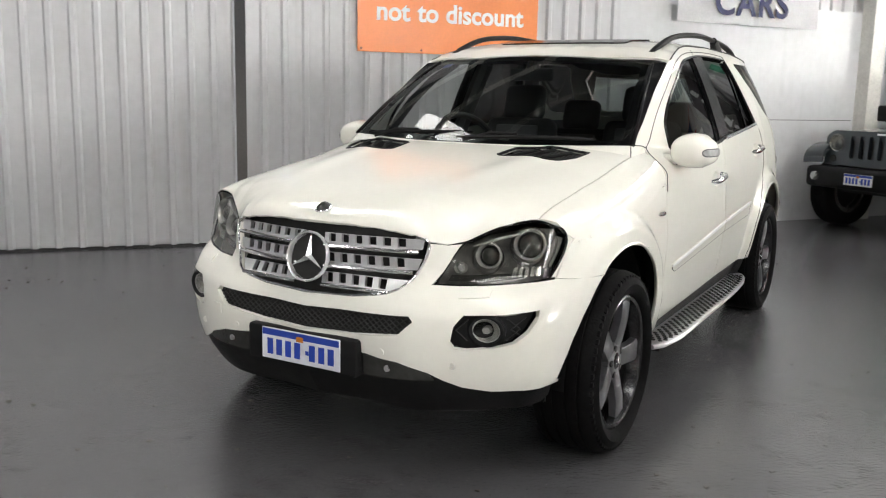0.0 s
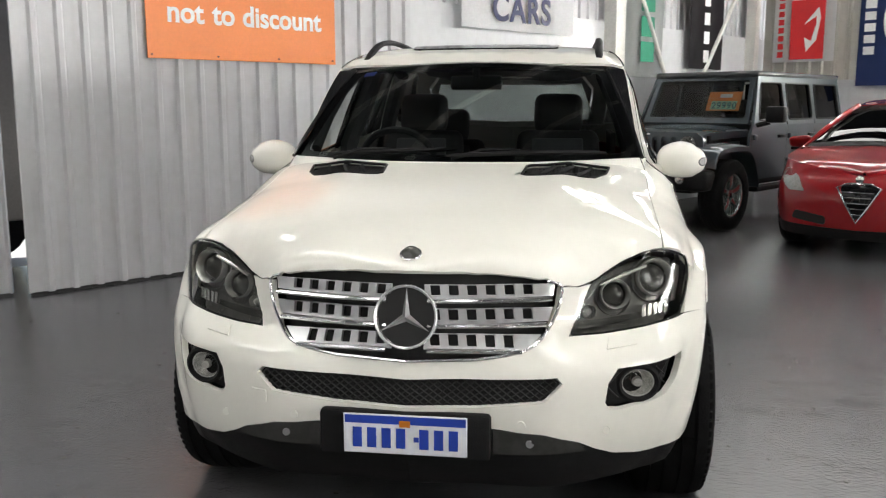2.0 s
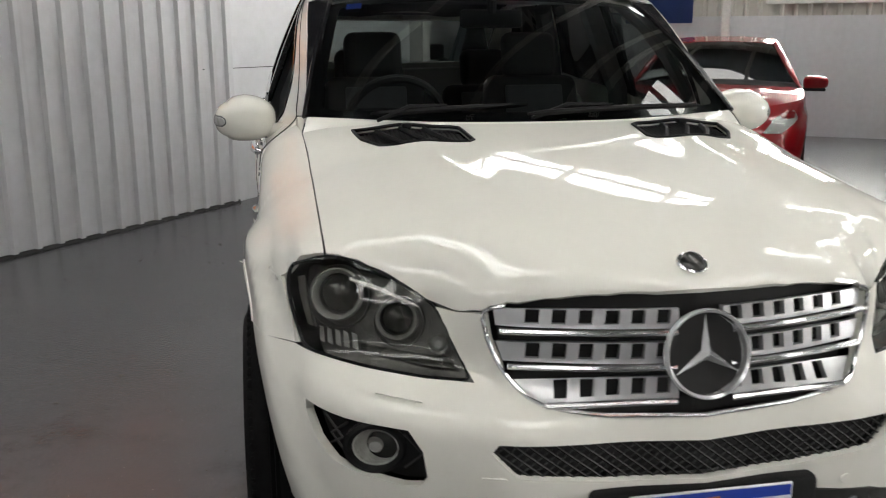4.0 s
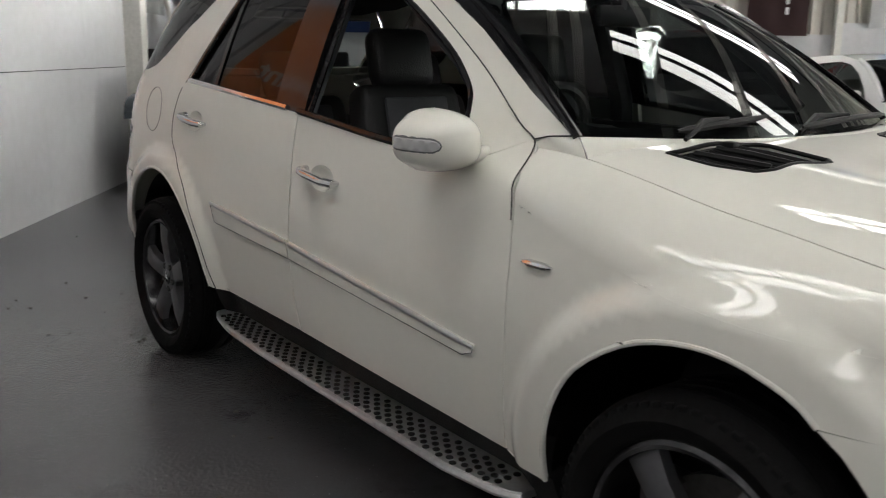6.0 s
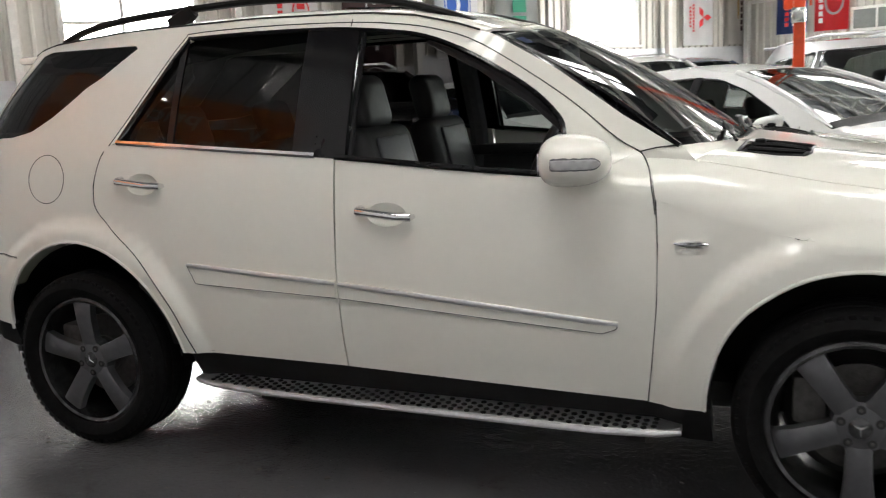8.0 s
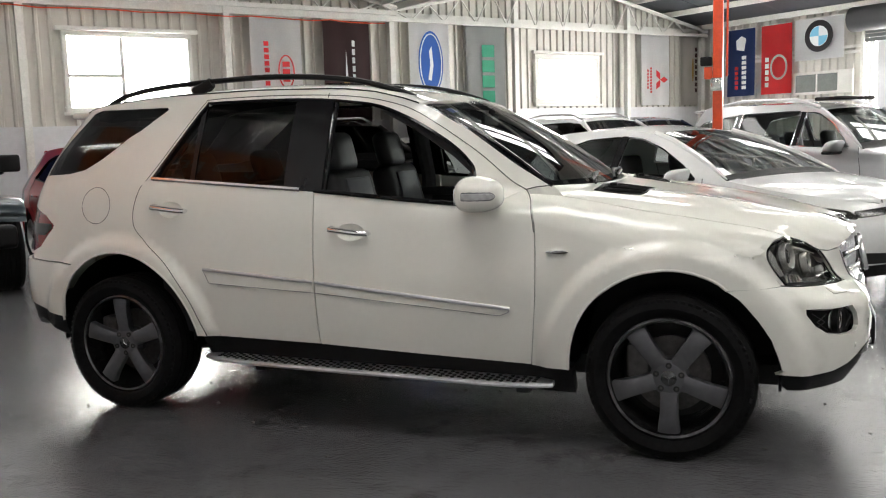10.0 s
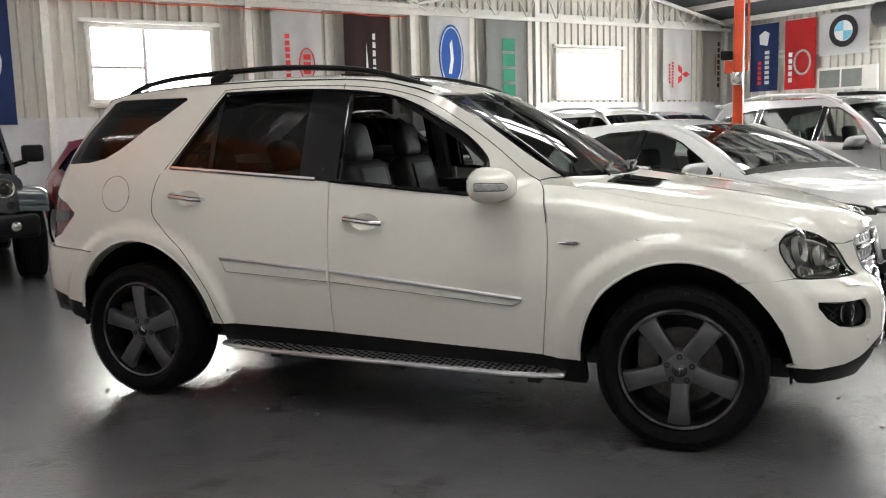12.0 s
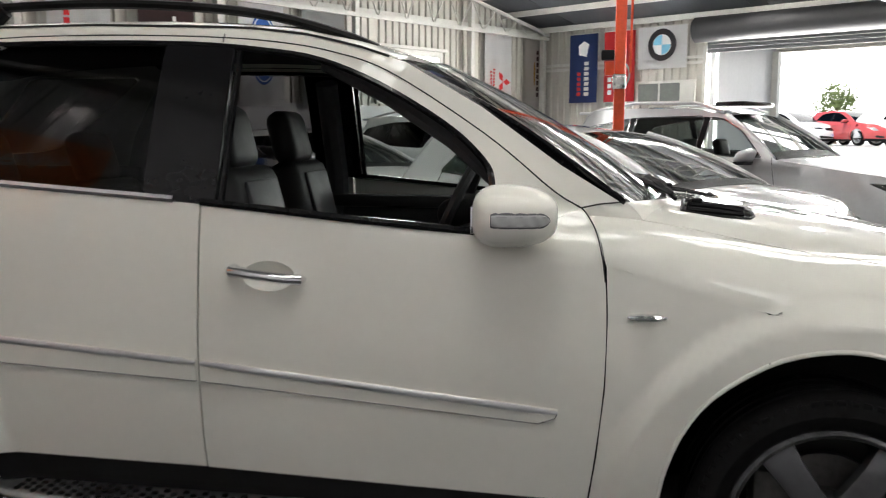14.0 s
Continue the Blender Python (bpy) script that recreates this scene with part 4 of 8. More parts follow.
for k in range(1400):
    c = Vector((rnd.gauss(0, 0.9), rnd.gauss(0, 0.9), 3.4 + rnd.gauss(0, 0.75)))
    if (c - Vector((0, 0, 3.4))).length > 2.0:
        continue
    d, e = Vector((rnd.gauss(0, 1), rnd.gauss(0, 1), rnd.gauss(0, 1))).normalized() * 0.16, Vector((rnd.gauss(0, 1), rnd.gauss(0, 1), rnd.gauss(0, 1))).normalized() * 0.1
    lb.faces.new([lb.verts.new(p) for p in (c - d, c + e, c + d, c - e)])
tagged(part("crown", lb, LEAF, tree), kind="stuff")
# what shows through the gap in the sliding door
van = empty("dark_trailer", Matrix.Translation((-1.9, -5.0, 0)) @ pose(0, 0, 0, 0, 0, 145), "dark grey trailer standing outside the door", "trailer")
part("box", boxed(-1.6, 1.6, -0.6, 0.6, 0.45, 2.35, bevel=0.03), material("grey_trailer_paint", (0.15, 0.14, 0.125), 0.5, 0, 0.1, 5), van)
for z in (0.7, 0.95, 1.3):
    part("rail", boxed(-1.6, 1.6, 0.6, 0.63, z, z + 0.06), BLACK_PLASTIC, van)
for x in (-0.8, 0.8):
    part("wheel", lathe(bmesh.new(), [(0, -0.1), (0.3, -0.1), (0.32, 0), (0.3, 0.1), (0, 0.1)], 24, Matrix.Translation((x, 0.4, 0.32))), TYRE, van)
# cables along the eaves, grit on the floor
for a, b0, b1, z, seed in ((10.83, B0 + 0.3, B1 - 0.2, 3.64, 1), (11.63, B1 + 0.3, B2 - 0.3, 3.84, 2)):
    rc = random.Random(seed)
    line = [room(a - rc.uniform(0, 0.02), b0 + (b1 - b0) * k / 24, z - 0.03 * abs(math.sin(k * 0.9)) - rc.uniform(0, 0.02)) for k in range(25)]
    solid("cable", tubed(line, 0.011, 6), PAINT_ORANGE, "orange electric cable strung along the eaves beam", "cable", "eaves cables", "structure")
rg = random.Random(8)
grit = bmesh.new()
for k in range(1100):
    gx, gy, sz = rg.uniform(-4.5, 4.5), rg.uniform(-4.2, 3.5), rg.choice((0.002, 0.003, 0.003, 0.004, 0.006, 0.009))
    ring = [grit.verts.new((gx + sz * rg.uniform(0.6, 1.4) * math.cos(q), gy + sz * rg.uniform(0.6, 1.4) * math.sin(q), 0.0012 + sz * 0.3)) for q in np.linspace(0, 2 * math.pi, 7)[:-1]]
    foot = [grit.verts.new((v.co.x + (v.co.x - gx) * 0.3, v.co.y + (v.co.y - gy) * 0.3, 0.0)) for v in ring]
    grit.faces.new(ring)
    for q in range(6):
        grit.faces.new((foot[q], foot[(q + 1) % 6], ring[(q + 1) % 6], ring[q]))
solid("floor_grit", grit, material("dark_grit", (0.05, 0.045, 0.04), 0.9), "scattered dark grit on the painted floor", "grit", kind="stuff")


# ---- cars ----
def wheel(parent, x, y, side, r, rim, width, rim_mat, lip_mat, spokes=5, twist=0.0, fat=0.30, detail=True, hub=0.0, turned=0.0):
    """A wheel: tyre and rim with spokes, bolts, brake disc. side: -1 right, 1 left."""
    w = new("wheel")
    w.parent = parent
    w.matrix_basis = Matrix.Translation((x, y, r + hub)) @ pose(0, 0, 0, 0, 0, (180 if side > 0 else 0) + turned)
    # local -y is the outer face
    h = width / 2
    prof = [(rim + 0.004, h * 0.80), (rim + 0.02, h * 0.98), (rim + (r - rim) * 0.5, h * 1.06), (r - 0.03, h * 0.98), (r - 0.008, h * 0.84)]
    for g in (0.55, 0.2, -0.2, -0.55):
        prof += [(r, h * (g + 0.13)), (r, h * (g + 0.05)), (r - 0.009, h * (g + 0.04)), (r - 0.009, h * (g - 0.04)), (r, h * (g - 0.05))]
    prof += [(r - 0.008, -h * 0.84), (r - 0.03, -h * 0.98), (rim + (r - rim) * 0.5, -h * 1.06), (rim + 0.02, -h * 0.98), (rim + 0.004, -h * 0.80)]
    tyre = part("tyre", lathe(bmesh.new(), prof, 72 if detail else 40, close=True), TYRE, w)
    if detail:
        lugs = bmesh.new()
        for k in range(68):
            a = 2 * math.pi * k / 68
            b = boxed(-0.0115, 0.0115, -h * 0.965, -h * 0.84, r - 0.036, r - 0.0145, bevel=0.003, seg=1)
            bmesh.ops.rotate(b, verts=b.verts, cent=(0, 0, 0), matrix=Matrix.Rotation(a, 3, "Y"))
            mesh = bpy.data.meshes.new("lug")
            b.to_mesh(mesh)
            lugs.from_mesh(mesh)
            bpy.data.meshes.remove(mesh)
            b.free()
        part("shoulder_tread", lugs, TYRE, tyre)
    rimob = part("rim", lathe(bmesh.new(), [(rim - 0.004, h * 0.85), (rim + 0.008, h * 0.85), (rim + 0.008, -h * 0.86), (rim - 0.003, -h * 0.90), (rim - 0.013, -h * 0.86), (rim - 0.02, -h * 0.6), (rim - 0.035, h * 0.0), (rim - 0.035, h * 0.85)], 60 if detail else 36, close=True), lip_mat, w)
    bm = bmesh.new()
    yo = -h * 0.70
    for k in range(spokes):
        a = 2 * math.pi * k / spokes + radians(twist)
        c, s = math.cos(a), math.sin(a)
        rows = []
        for rr, ww, yy, th in ((0.05, fat * 0.42, yo + 0.005, 0.05), (rim * 0.33, fat * 0.36, yo - 0.004, 0.045), (rim * 0.66, fat * 0.40, yo - 0.012, 0.04), (rim * 0.92, fat * 0.47, yo - 0.008, 0.035), (rim - 0.012, fat * 0.50, yo + 0.0, 0.03)):
            hw = ww * rim / 2
            row = []
            for dx, dy in ((-1, th * 0.9), (-0.92, 0.006), (-0.6, 0.0), (0.6, 0.0), (0.92, 0.006), (1, th * 0.9)):
                t = dx * hw
                row.append(bm.verts.new((rr * c - t * s, yy + dy, rr * s + t * c)))
            rows.append(row)
        for A, C in zip(rows, rows[1:]):
            for i in range(5):
                bm.faces.new((A[i], C[i], C[i + 1], A[i + 1]))
            bm.faces.new((A[5], C[5], C[0], A[0]))
    bmesh.ops.recalc_face_normals(bm, faces=bm.faces)
    part("spokes", bm, rim_mat, rimob)
    part("hub", lathe(bmesh.new(), [(0.0, yo - 0.002), (rim * 0.2, yo - 0.002), (rim * 0.30, yo + 0.006), (rim * 0.32, yo + 0.05), (0.0, yo + 0.05)], 30), rim_mat, rimob)
    part("centre_cap", lathe(bmesh.new(), [(0.0, yo - 0.008), (0.024, yo - 0.007), (0.034, yo - 0.002), (0.034, yo + 0.02), (0.0, yo + 0.02)], 24), RIM_EDGE, rimob, "dark metallic centre cap")
    for k in range(3 if detail else 0):
        a = 2 * math.pi * k / 3 + radians(twist)
        part("cap_point", tubed([(0, yo - 0.008, 0), (0.022 * math.cos(a), yo - 0.0085, 0.022 * math.sin(a))], [0.004, 0.001], 5), CHROME, rimob)
    if detail:
        for k in range(5):
            a = 2 * math.pi * (k + 0.5) / 5 + radians(twist)
            m = Matrix.Translation((0.056 * math.cos(a), 0, 0.056 * math.sin(a)))
            part("bolt_recess", lathe(bmesh.new(), [(0.0, yo - 0.0035), (0.0135, yo - 0.0035), (0.0135, yo + 0.01), (0, yo + 0.01)], 14, m), GAP_DARK, rimob)
            part("wheel_bolt", lathe(bmesh.new(), [(0.0, yo - 0.006), (0.006, yo - 0.005), (0.006, yo + 0.01), (0, yo + 0.01)], 6, m), RUSTY, rimob)
    part("brake_disc", lathe(bmesh.new(), [(0.0, -0.01), (0.08, -0.012), (0.08, -0.001), (min(0.17, rim * 0.72), 0.0), (min(0.17, rim * 0.72), 0.025), (0.0, 0.025)], 40), RUSTY, w)
    if detail:
        part("brake_caliper", boxed(-0.19, -0.09, -0.045, 0.05, -0.02, 0.13, bevel=0.015), RUSTY, w)
        part("back_plate", lathe(bmesh.new(), [(0.0, h * 0.45), (rim - 0.05, h * 0.45), (rim - 0.05, h * 0.5), (0.0, h * 0.5)], 36), GAP_DARK, w)
    else:
        part("back_plate", lathe(bmesh.new(), [(0.0, h * 0.2), (rim - 0.04, h * 0.2), (rim - 0.04, h * 0.3), (0.0, h * 0.3)], 30), GAP_DARK, w)
    return w


def seat(parent, x, y, z, w=0.5, inset=None, high=0.58, lean=14):
    """A car seat with cushion, backrest and headrest."""
    s = new("seat")
    s.parent = parent
    s.matrix_basis = Matrix.Translation((x, y, z))
    part("cushion", boxed(-0.25, 0.27, -w / 2, w / 2, 0.0, 0.15, bevel=0.055, seg=3), LEATHER, s)
    m = pose(-0.22, 0, 0.08, 0, -lean, 0)
    bm = boxed(-0.07, 0.07, -w / 2, w / 2, 0.0, high, bevel=0.06, seg=3)
    for v in bm.verts:
        if v.co.z > high * 0.6:
            v.co.y *= 0.88
    bmesh.ops.transform(bm, matrix=m, verts=bm.verts)
    part("backrest", bm, LEATHER, s)
    if inset:
        bm = boxed(0.065, 0.085, -w * 0.27, w * 0.27, 0.08, high - 0.06, bevel=0.012)
        bmesh.ops.transform(bm, matrix=m, verts=bm.verts)
        part("backrest_inset", bm, inset, s, "paler leather inset")
    bm = boxed(-0.05, 0.055, -0.135, 0.135, high - 0.015, high + 0.21, bevel=0.05, seg=3)
    bmesh.ops.transform(bm, matrix=m, verts=bm.verts)
    hr = part("headrest", bm, LEATHER, s)
    for dy in (-0.06, 0.06):
        bm = tubed([(0, dy, high - 0.02), (0, dy, high + 0.08)], 0.007, 6)
        bmesh.ops.transform(bm, matrix=m, verts=bm.verts)
        part("headrest_post", bm, CHROME, hr)
    return s


def steering(parent, x, y, z, tilt=24):
    s = new("steering_wheel")
    s.parent = parent
    s.matrix_basis = Matrix.Translation((x, y, z)) @ pose(0, 0, 0, 0, -90 + tilt, 0)
    part("rim", tubed([(0.185 * math.cos(a), 0.185 * math.sin(a), 0) for a in np.linspace(0, 2 * math.pi, 36)[:-1]], 0.017, 8, True), LEATHER, s)
    part("boss", boxed(-0.075, 0.06, -0.085, 0.085, -0.035, 0.02, bevel=0.02), LEATHER, s)
    for dx, dy in ((0.0, 0.185), (0.0, -0.185), (-0.18, 0.0)):
        part("spoke", tubed([(0, 0, -0.01), (dx, dy, 0)], 0.016, 6), SILVER, s)
    part("column", tubed([(0, 0, -0.02), (0.02, 0, -0.25)], 0.04, 10), LEATHER, s)
    return s


def plate(parent, m, w=0.36, h=0.12):
    """A number plate: white with a blue band; the characters are plain bars."""
    p = new("number_plate")
    p.parent = parent
    p.matrix_basis = m
    part("blank", boxed(-0.004, 0.002, -w / 2, w / 2, -h / 2, h / 2, bevel=0.002, seg=1), PLATE_WHITE, p)
    part("band", boxed(0.0021, 0.0028, -w / 2 + 0.004, w / 2 - 0.004, h / 2 - 0.028, h / 2 - 0.004), PLATE_BLUE, p)
    part("emblem", boxed(0.0029, 0.0034, -0.016, 0.016, h / 2 - 0.036, h / 2 - 0.016, bevel=0.0002, seg=1), AMBER, p)
    for c in range(7):
        if c == 4:
            part("dot", boxed(0.0021, 0.003, -w / 2 + 0.03 + 4 * w * 0.122, -w / 2 + 0.045 + 4 * w * 0.122, -0.02, -0.005), PLATE_BLUE, p)
        y = -w / 2 + w * 0.075 + c * w * 0.118 + (w * 0.07 if c > 3 else 0)
        part("character_bar", boxed(0.0021, 0.003, y, y + w * 0.075, -h / 2 + 0.018, h / 2 - 0.04), PLATE_BLUE, p)
    return p


def paint(name, c, metal=0.0, rough=0.35):
    m = material(name, c, rough, metal, 0.03, 2.5, 0, 0, 1.0, 30)
    m.node_tree.nodes["Principled BSDF"].inputs["Specular IOR Level"].default_value = 0.15
    return m


def parked_car(name, m, label, group, S, col):
    """A parked car from its sizes S: skin, glass, lamps, wheels and seats."""
    car = empty(name, m, label, "car", group)
    wb, r, rim = S["wheelbase"], S["tyre"], S["rim"]
    xf, xr = wb / 2 + S["front"], -wb / 2 - S["rear"]
    hw, H, hood, belt, zb = S["width"] / 2, S["height"], S["hood"], S["belt"], S.get("sill", 0.2)
    rw = S.get("roof_width", 0.60)
    flank = [(0, hw * 0.9), (zb, hw * 0.93), (zb + 0.15, hw * 0.975), ((zb + belt) / 2, hw), (belt - 0.1, hw * 0.975), (belt, hw * 0.945), (H - 0.07, rw + 0.04), (H, rw)]
    nose = [(0, xf - 0.12), (zb, xf - 0.05), (0.45, xf), (0.62, xf - 0.02), (hood - 0.08, xf - S.get("rake", 0.12)), (hood, xf - S.get("rake", 0.12) - 0.10), (H, xf - 0.6)]
    tail = [(0, xr + 0.1), (zb, xr + 0.05), (0.5, xr), (belt, xr + 0.08), (H, xr + S.get("tail_lean", 0.4))]
    fp = S.get("plan", [(0.7, 0.985), (0.4, 0.93), (0.2, 0.78), (0.07, 0.5), (0.015, 0.22), (0.0, 0.0)])
    B = Body(flank, nose, tail, fp, [(0.6, 0.985), (0.3, 0.93), (0.12, 0.75), (0.03, 0.4), (0.0, 0.0)], wb / 2 - 0.15, -wb / 2 + 0.1, ((wb / 2, r), (-wb / 2, r)), r + 0.04, S.get("flare", 0.02))
    top = S["top"]                                   # silhouette, nose to tail: (x, z)
    xc, xw, xb, xt = S["cowl"], S["screen_top"], S["roof_end"], S["back_low"]
    ztop = lambda x: interp(sorted(top), x)
    ra = r + 0.055

    def arch(wx):
        a0 = math.asin(min(max((zb + 0.03 - r) / ra, -1), 1))
        return [(wx - ra * math.cos(t), r + ra * math.sin(t)) for t in np.linspace(a0, math.pi - a0, 15)]

    low = [(B.u_tail, zb + 0.06)] + [(B.ux(x, z), z) for x, z in arch(-wb / 2)] + [(B.ux(x, z), z) for x, z in arch(wb / 2)] + [(B.u_nose, zb + 0.05)]
    up = [(B.ux(min(x, interp(nose, z) - 0.004), z) if x < interp(nose, z) - 0.02 else B.u_nose, z) for x, z in [(x, z - 0.02) for x, z in top]]
    up = [(B.u_nose, up[0][1])] + up[1:-1] + [(B.u_tail, up[-1][1])]
    wins = [[(B.ux(x, z), z) for x, z in w] for w in S["windows"]]
    wins = [rounded(w, 0.04) for w in wins]
    bm = sheeted(low + up, B.at, 0.09, wins, 0.02)
    part("body_side", bm.copy(), col, car)
    part("body_side", mirrored(bm), col, car)
    bm.free()
    for i, w in enumerate(wins):
        g = sheeted(w, lambda u, z: B.at(u, z, -0.008), 0.12, (), 0)
        op = S.get("open_window", -1) == i
        if not op:
            part("side_window", g.copy(), S.get("glass", GLASS_TINT), car)
        part("side_window", mirrored(g), S.get("glass", GLASS_TINT), car)
        g.free()
        f = bead(B, w + [w[0]], 0.009, 0.0, n=1)
        part("window_seal", f.copy(), S.get("seal", TRIM_BLACK), car)
        part("window_seal", mirrored(f), S.get("seal", TRIM_BLACK), car)
        f.free()

    def skin(x0, x1, n, crown, lift=0.0, inset=0.0):
        bm = bmesh.new()
        rows = []
        for i in range(n + 1):
            x = x0 + (x1 - x0) * i / n
            z = ztop(x) - 0.02
            u = B.ux(x, z) if x < interp(nose, z) - 0.02 else B.u_nose
            Y = max(-B.at(u, z).y - inset, 0.02)
            rows.append([bm.verts.new((x, Y * t, z + lift + crown * (1 - abs(t) ** 2.4))) for t in np.linspace(-1, 1, 19)])
        for A, C in zip(rows, rows[1:]):
            for k in range(18):
                bm.faces.new((A[k], A[k + 1], C[k + 1], C[k]))
        for f in bm.faces:
            f.normal_update()
        bm.faces.ensure_lookup_table()
        if bm.faces and bm.faces[len(bm.faces) // 2].normal.z < 0:
            bmesh.ops.reverse_faces(bm, faces=bm.faces)
        bmesh.ops.solidify(bm, geom=bm.faces[:], thickness=0.012)
        return bm

    xh = top[0][0]
    part("bonnet", skin(xh, xc + 0.02, 12, 0.035), col, car)
    part("windscreen", skin(xc - 0.01, xw + 0.01, 8, 0.03, 0, 0.05), S.get("screen_glass", GLASS_TINT), car)
    part("scuttle", skin(xc + 0.06, xc - 0.06, 3, 0.036, 0.003, 0.05), BLACK_PLASTIC, car)
    part("roof", skin(xw, xb, 10, 0.03), col, car)
    part("rear_window", skin(xb, xt, 5, 0.02, 0, 0.04), S.get("glass", GLASS_TINT), car)
    if xt > xr + 0.12:
        part("boot_lid", skin(xt, top[-1][0], 4, 0.02), col, car)
    for x0, x1 in ((xc, xw), (xt, xb)):
        for sgn in (-1, 1):
            p = bmesh.new()
            line = []
            for i in range(9):
                x = x0 + (x1 - x0) * i / 8
                z = ztop(x) - 0.02
                q = B.at(B.ux(x, z), z)
                line.append((q.x, (q.y + 0.025) * sgn, q.z + 0.004))
            tube(p, line, [0.006, 0.018, 0.028, 0.03, 0.03, 0.03, 0.03, 0.03, 0.03], 8)
            part("pillar", p, col, car)
    # lower skirt, lamps, grille
    sk = sheeted([(B.u_tail, zb - 0.02), (B.ux(-wb / 2 - ra, zb), zb - 0.02), (B.ux(-wb / 2 - ra, zb), zb + 0.1), (B.u_tail, zb + 0.12)], lambda u, z: B.at(u, z, 0.004), 0.1)
    sf = sheeted([(B.ux(wb / 2 + ra, zb), zb - 0.02), (B.u_nose, zb - 0.02), (B.u_nose, zb + 0.07), (B.ux(wb / 2 + ra, zb), zb + 0.09)], lambda u, z: B.at(u, z, 0.004), 0.1)
    sm = sheeted([(-wb / 2 + ra, zb - 0.03), (wb / 2 - ra, zb - 0.03), (wb / 2 - ra, zb + S.get("skirt", 0.06)), (-wb / 2 + ra, zb + S.get("skirt", 0.06))], lambda u, z: B.at(u, z, 0.004), 0.12)
    for nm, s in (("rear_skirt", sk), ("front_skirt", sf), ("sill_skirt", sm)):
        part(nm, s.copy(), S.get("skirt_mat", BLACK_PLASTIC), car)
        part(nm, mirrored(s), S.get("skirt_mat", BLACK_PLASTIC), car)
        s.free()
    for nm, shp, mat, off in S["front_shapes"]:
        pts = [(B.uy(y, z), z) for y, z in shp]
        s = sheeted(rounded(pts, 0.03), lambda u, z: B.at(u, z, off), 0.06, (), 0.015)
        part(nm, s.copy(), mat, car)
        part(nm, mirrored(s), mat, car)
        s.free()
    for nm, shp, mat in S.get("side_shapes", ()):
        s = sheeted(rounded([(B.ux(x, z), z) for x, z in shp], 0.02), lambda u, z: B.at(u, z, 0.006), 0.08, (), 0.012)
        part(nm, s.copy(), mat, car)
        part(nm, mirrored(s), mat, car)
        s.free()
    tl = [(B.u_tail + 0.35, belt - 0.3), (B.u_tail + 0.9, belt - 0.22), (B.u_tail + 0.9, belt - 0.06), (B.u_tail + 0.35, belt - 0.1)]
    s = sheeted(rounded(tl, 0.04), lambda u, z: B.at(u, z, 0.008), 0.08)
    part("tail_lamp", s.copy(), RED_LENS, car)
    part("tail_lamp", mirrored(s), RED_LENS, car)
    s.free()
    for line in S["joints"]:
        b = bead(B, [(B.ux(x, z), z) for x, z in line], 0.004)
        part("panel_joint", b.copy(), GAP_DARK, car)
        part("panel_joint", mirrored(b), GAP_DARK, car)
        b.free()
    for hx, hz in S["handles"]:
        for sgn in (1, -1):
            p = B.at(hx, hz, 0.02)
            part("door_handle", tubed([(hx - 0.1, (p.y + 0.015) * sgn, hz), (hx - 0.07, p.y * sgn, hz), (hx + 0.06, p.y * sgn, hz - 0.004), (hx + 0.1, (p.y + 0.018) * sgn, hz - 0.006)], 0.013, 6), S.get("handle_mat", col), car)
    mx, mz = S["mirror"]
    p = B.at(mx, mz)
    for sgn in (1, -1):
        bm = boxed(-0.07, 0.07, -0.12, 0.12, -0.075, 0.075, bevel=0.05, seg=3)
        for v in bm.verts:
            v.co.x += 0.03 * (v.co.z / 0.075)
            v.co.z *= 1 - 0.25 * smooth_step(0.0, -0.12, v.co.y * sgn)
        bmesh.ops.translate(bm, verts=bm.verts, vec=(mx, (p.y - 0.13) * sgn, mz + 0.05))
        mo = part("wing_mirror", bm, S.get("mirror_mat", col), car)
        part("mirror_stalk", tubed([(mx, (p.y + 0.02) * sgn, mz - 0.02), (mx, (p.y - 0.07) * sgn, mz + 0.0)], 0.03, 8, flat=0.6), BLACK_PLASTIC, mo)
        part("mirror_base", boxed(mx - 0.085, mx + 0.04, (p.y - 0.13) * sgn - 0.10, (p.y - 0.13) * sgn + 0.10, mz - 0.035, mz + 0.0, bevel=0.015), BLACK_PLASTIC, mo)
    fxp = interp(nose, S["plate_z"])
    plate(car, pose(fxp + 0.035, 0, S["plate_z"]))
    for wx, tn in ((wb / 2, 1), (-wb / 2, 0)):
        for sgn in (-1, 1):
            wheel(car, wx, sgn * (hw - 0.125), sgn, r, rim, S.get("tyre_w", 0.22), S.get("rim_mat", SILVER), S.get("rim_mat", SILVER), S.get("spokes", 5), 18, S.get("fat", 0.75), detail=False)
    # cabin
    part("underbody", boxed(xr + 0.35, xf - 0.4, -hw + 0.3, hw - 0.3, zb - 0.02, zb + 0.12), GAP_DARK, car)
    for wx in (wb / 2, -wb / 2):
        bay = bmesh.new()
        box(bay, wx - ra, wx + ra, -hw + 0.28, hw - 0.28, zb + 0.1, min(r + ra, hood - 0.12))
        part("wheel_bay", bay, GAP_DARK, car)
    part("cabin_floor", boxed(xt + 0.1, xc - 0.05, -hw + 0.12, hw - 0.12, zb + 0.12, zb + 0.16), CLOTH, car)
    part("dashboard", boxed(xc - 0.45, xc + 0.05, -hw + 0.13, hw - 0.13, belt - 0.35, belt - 0.04, bevel=0.05), BLACK_PLASTIC, car)
    for sgn in (-1, 1):
        part("door_card", boxed(xt + 0.3, xc - 0.3, sgn * (hw - 0.11) - 0.012, sgn * (hw - 0.11) + 0.012, zb + 0.15, belt - 0.05), CLOTH, car)
    fx = S["seat_x"]
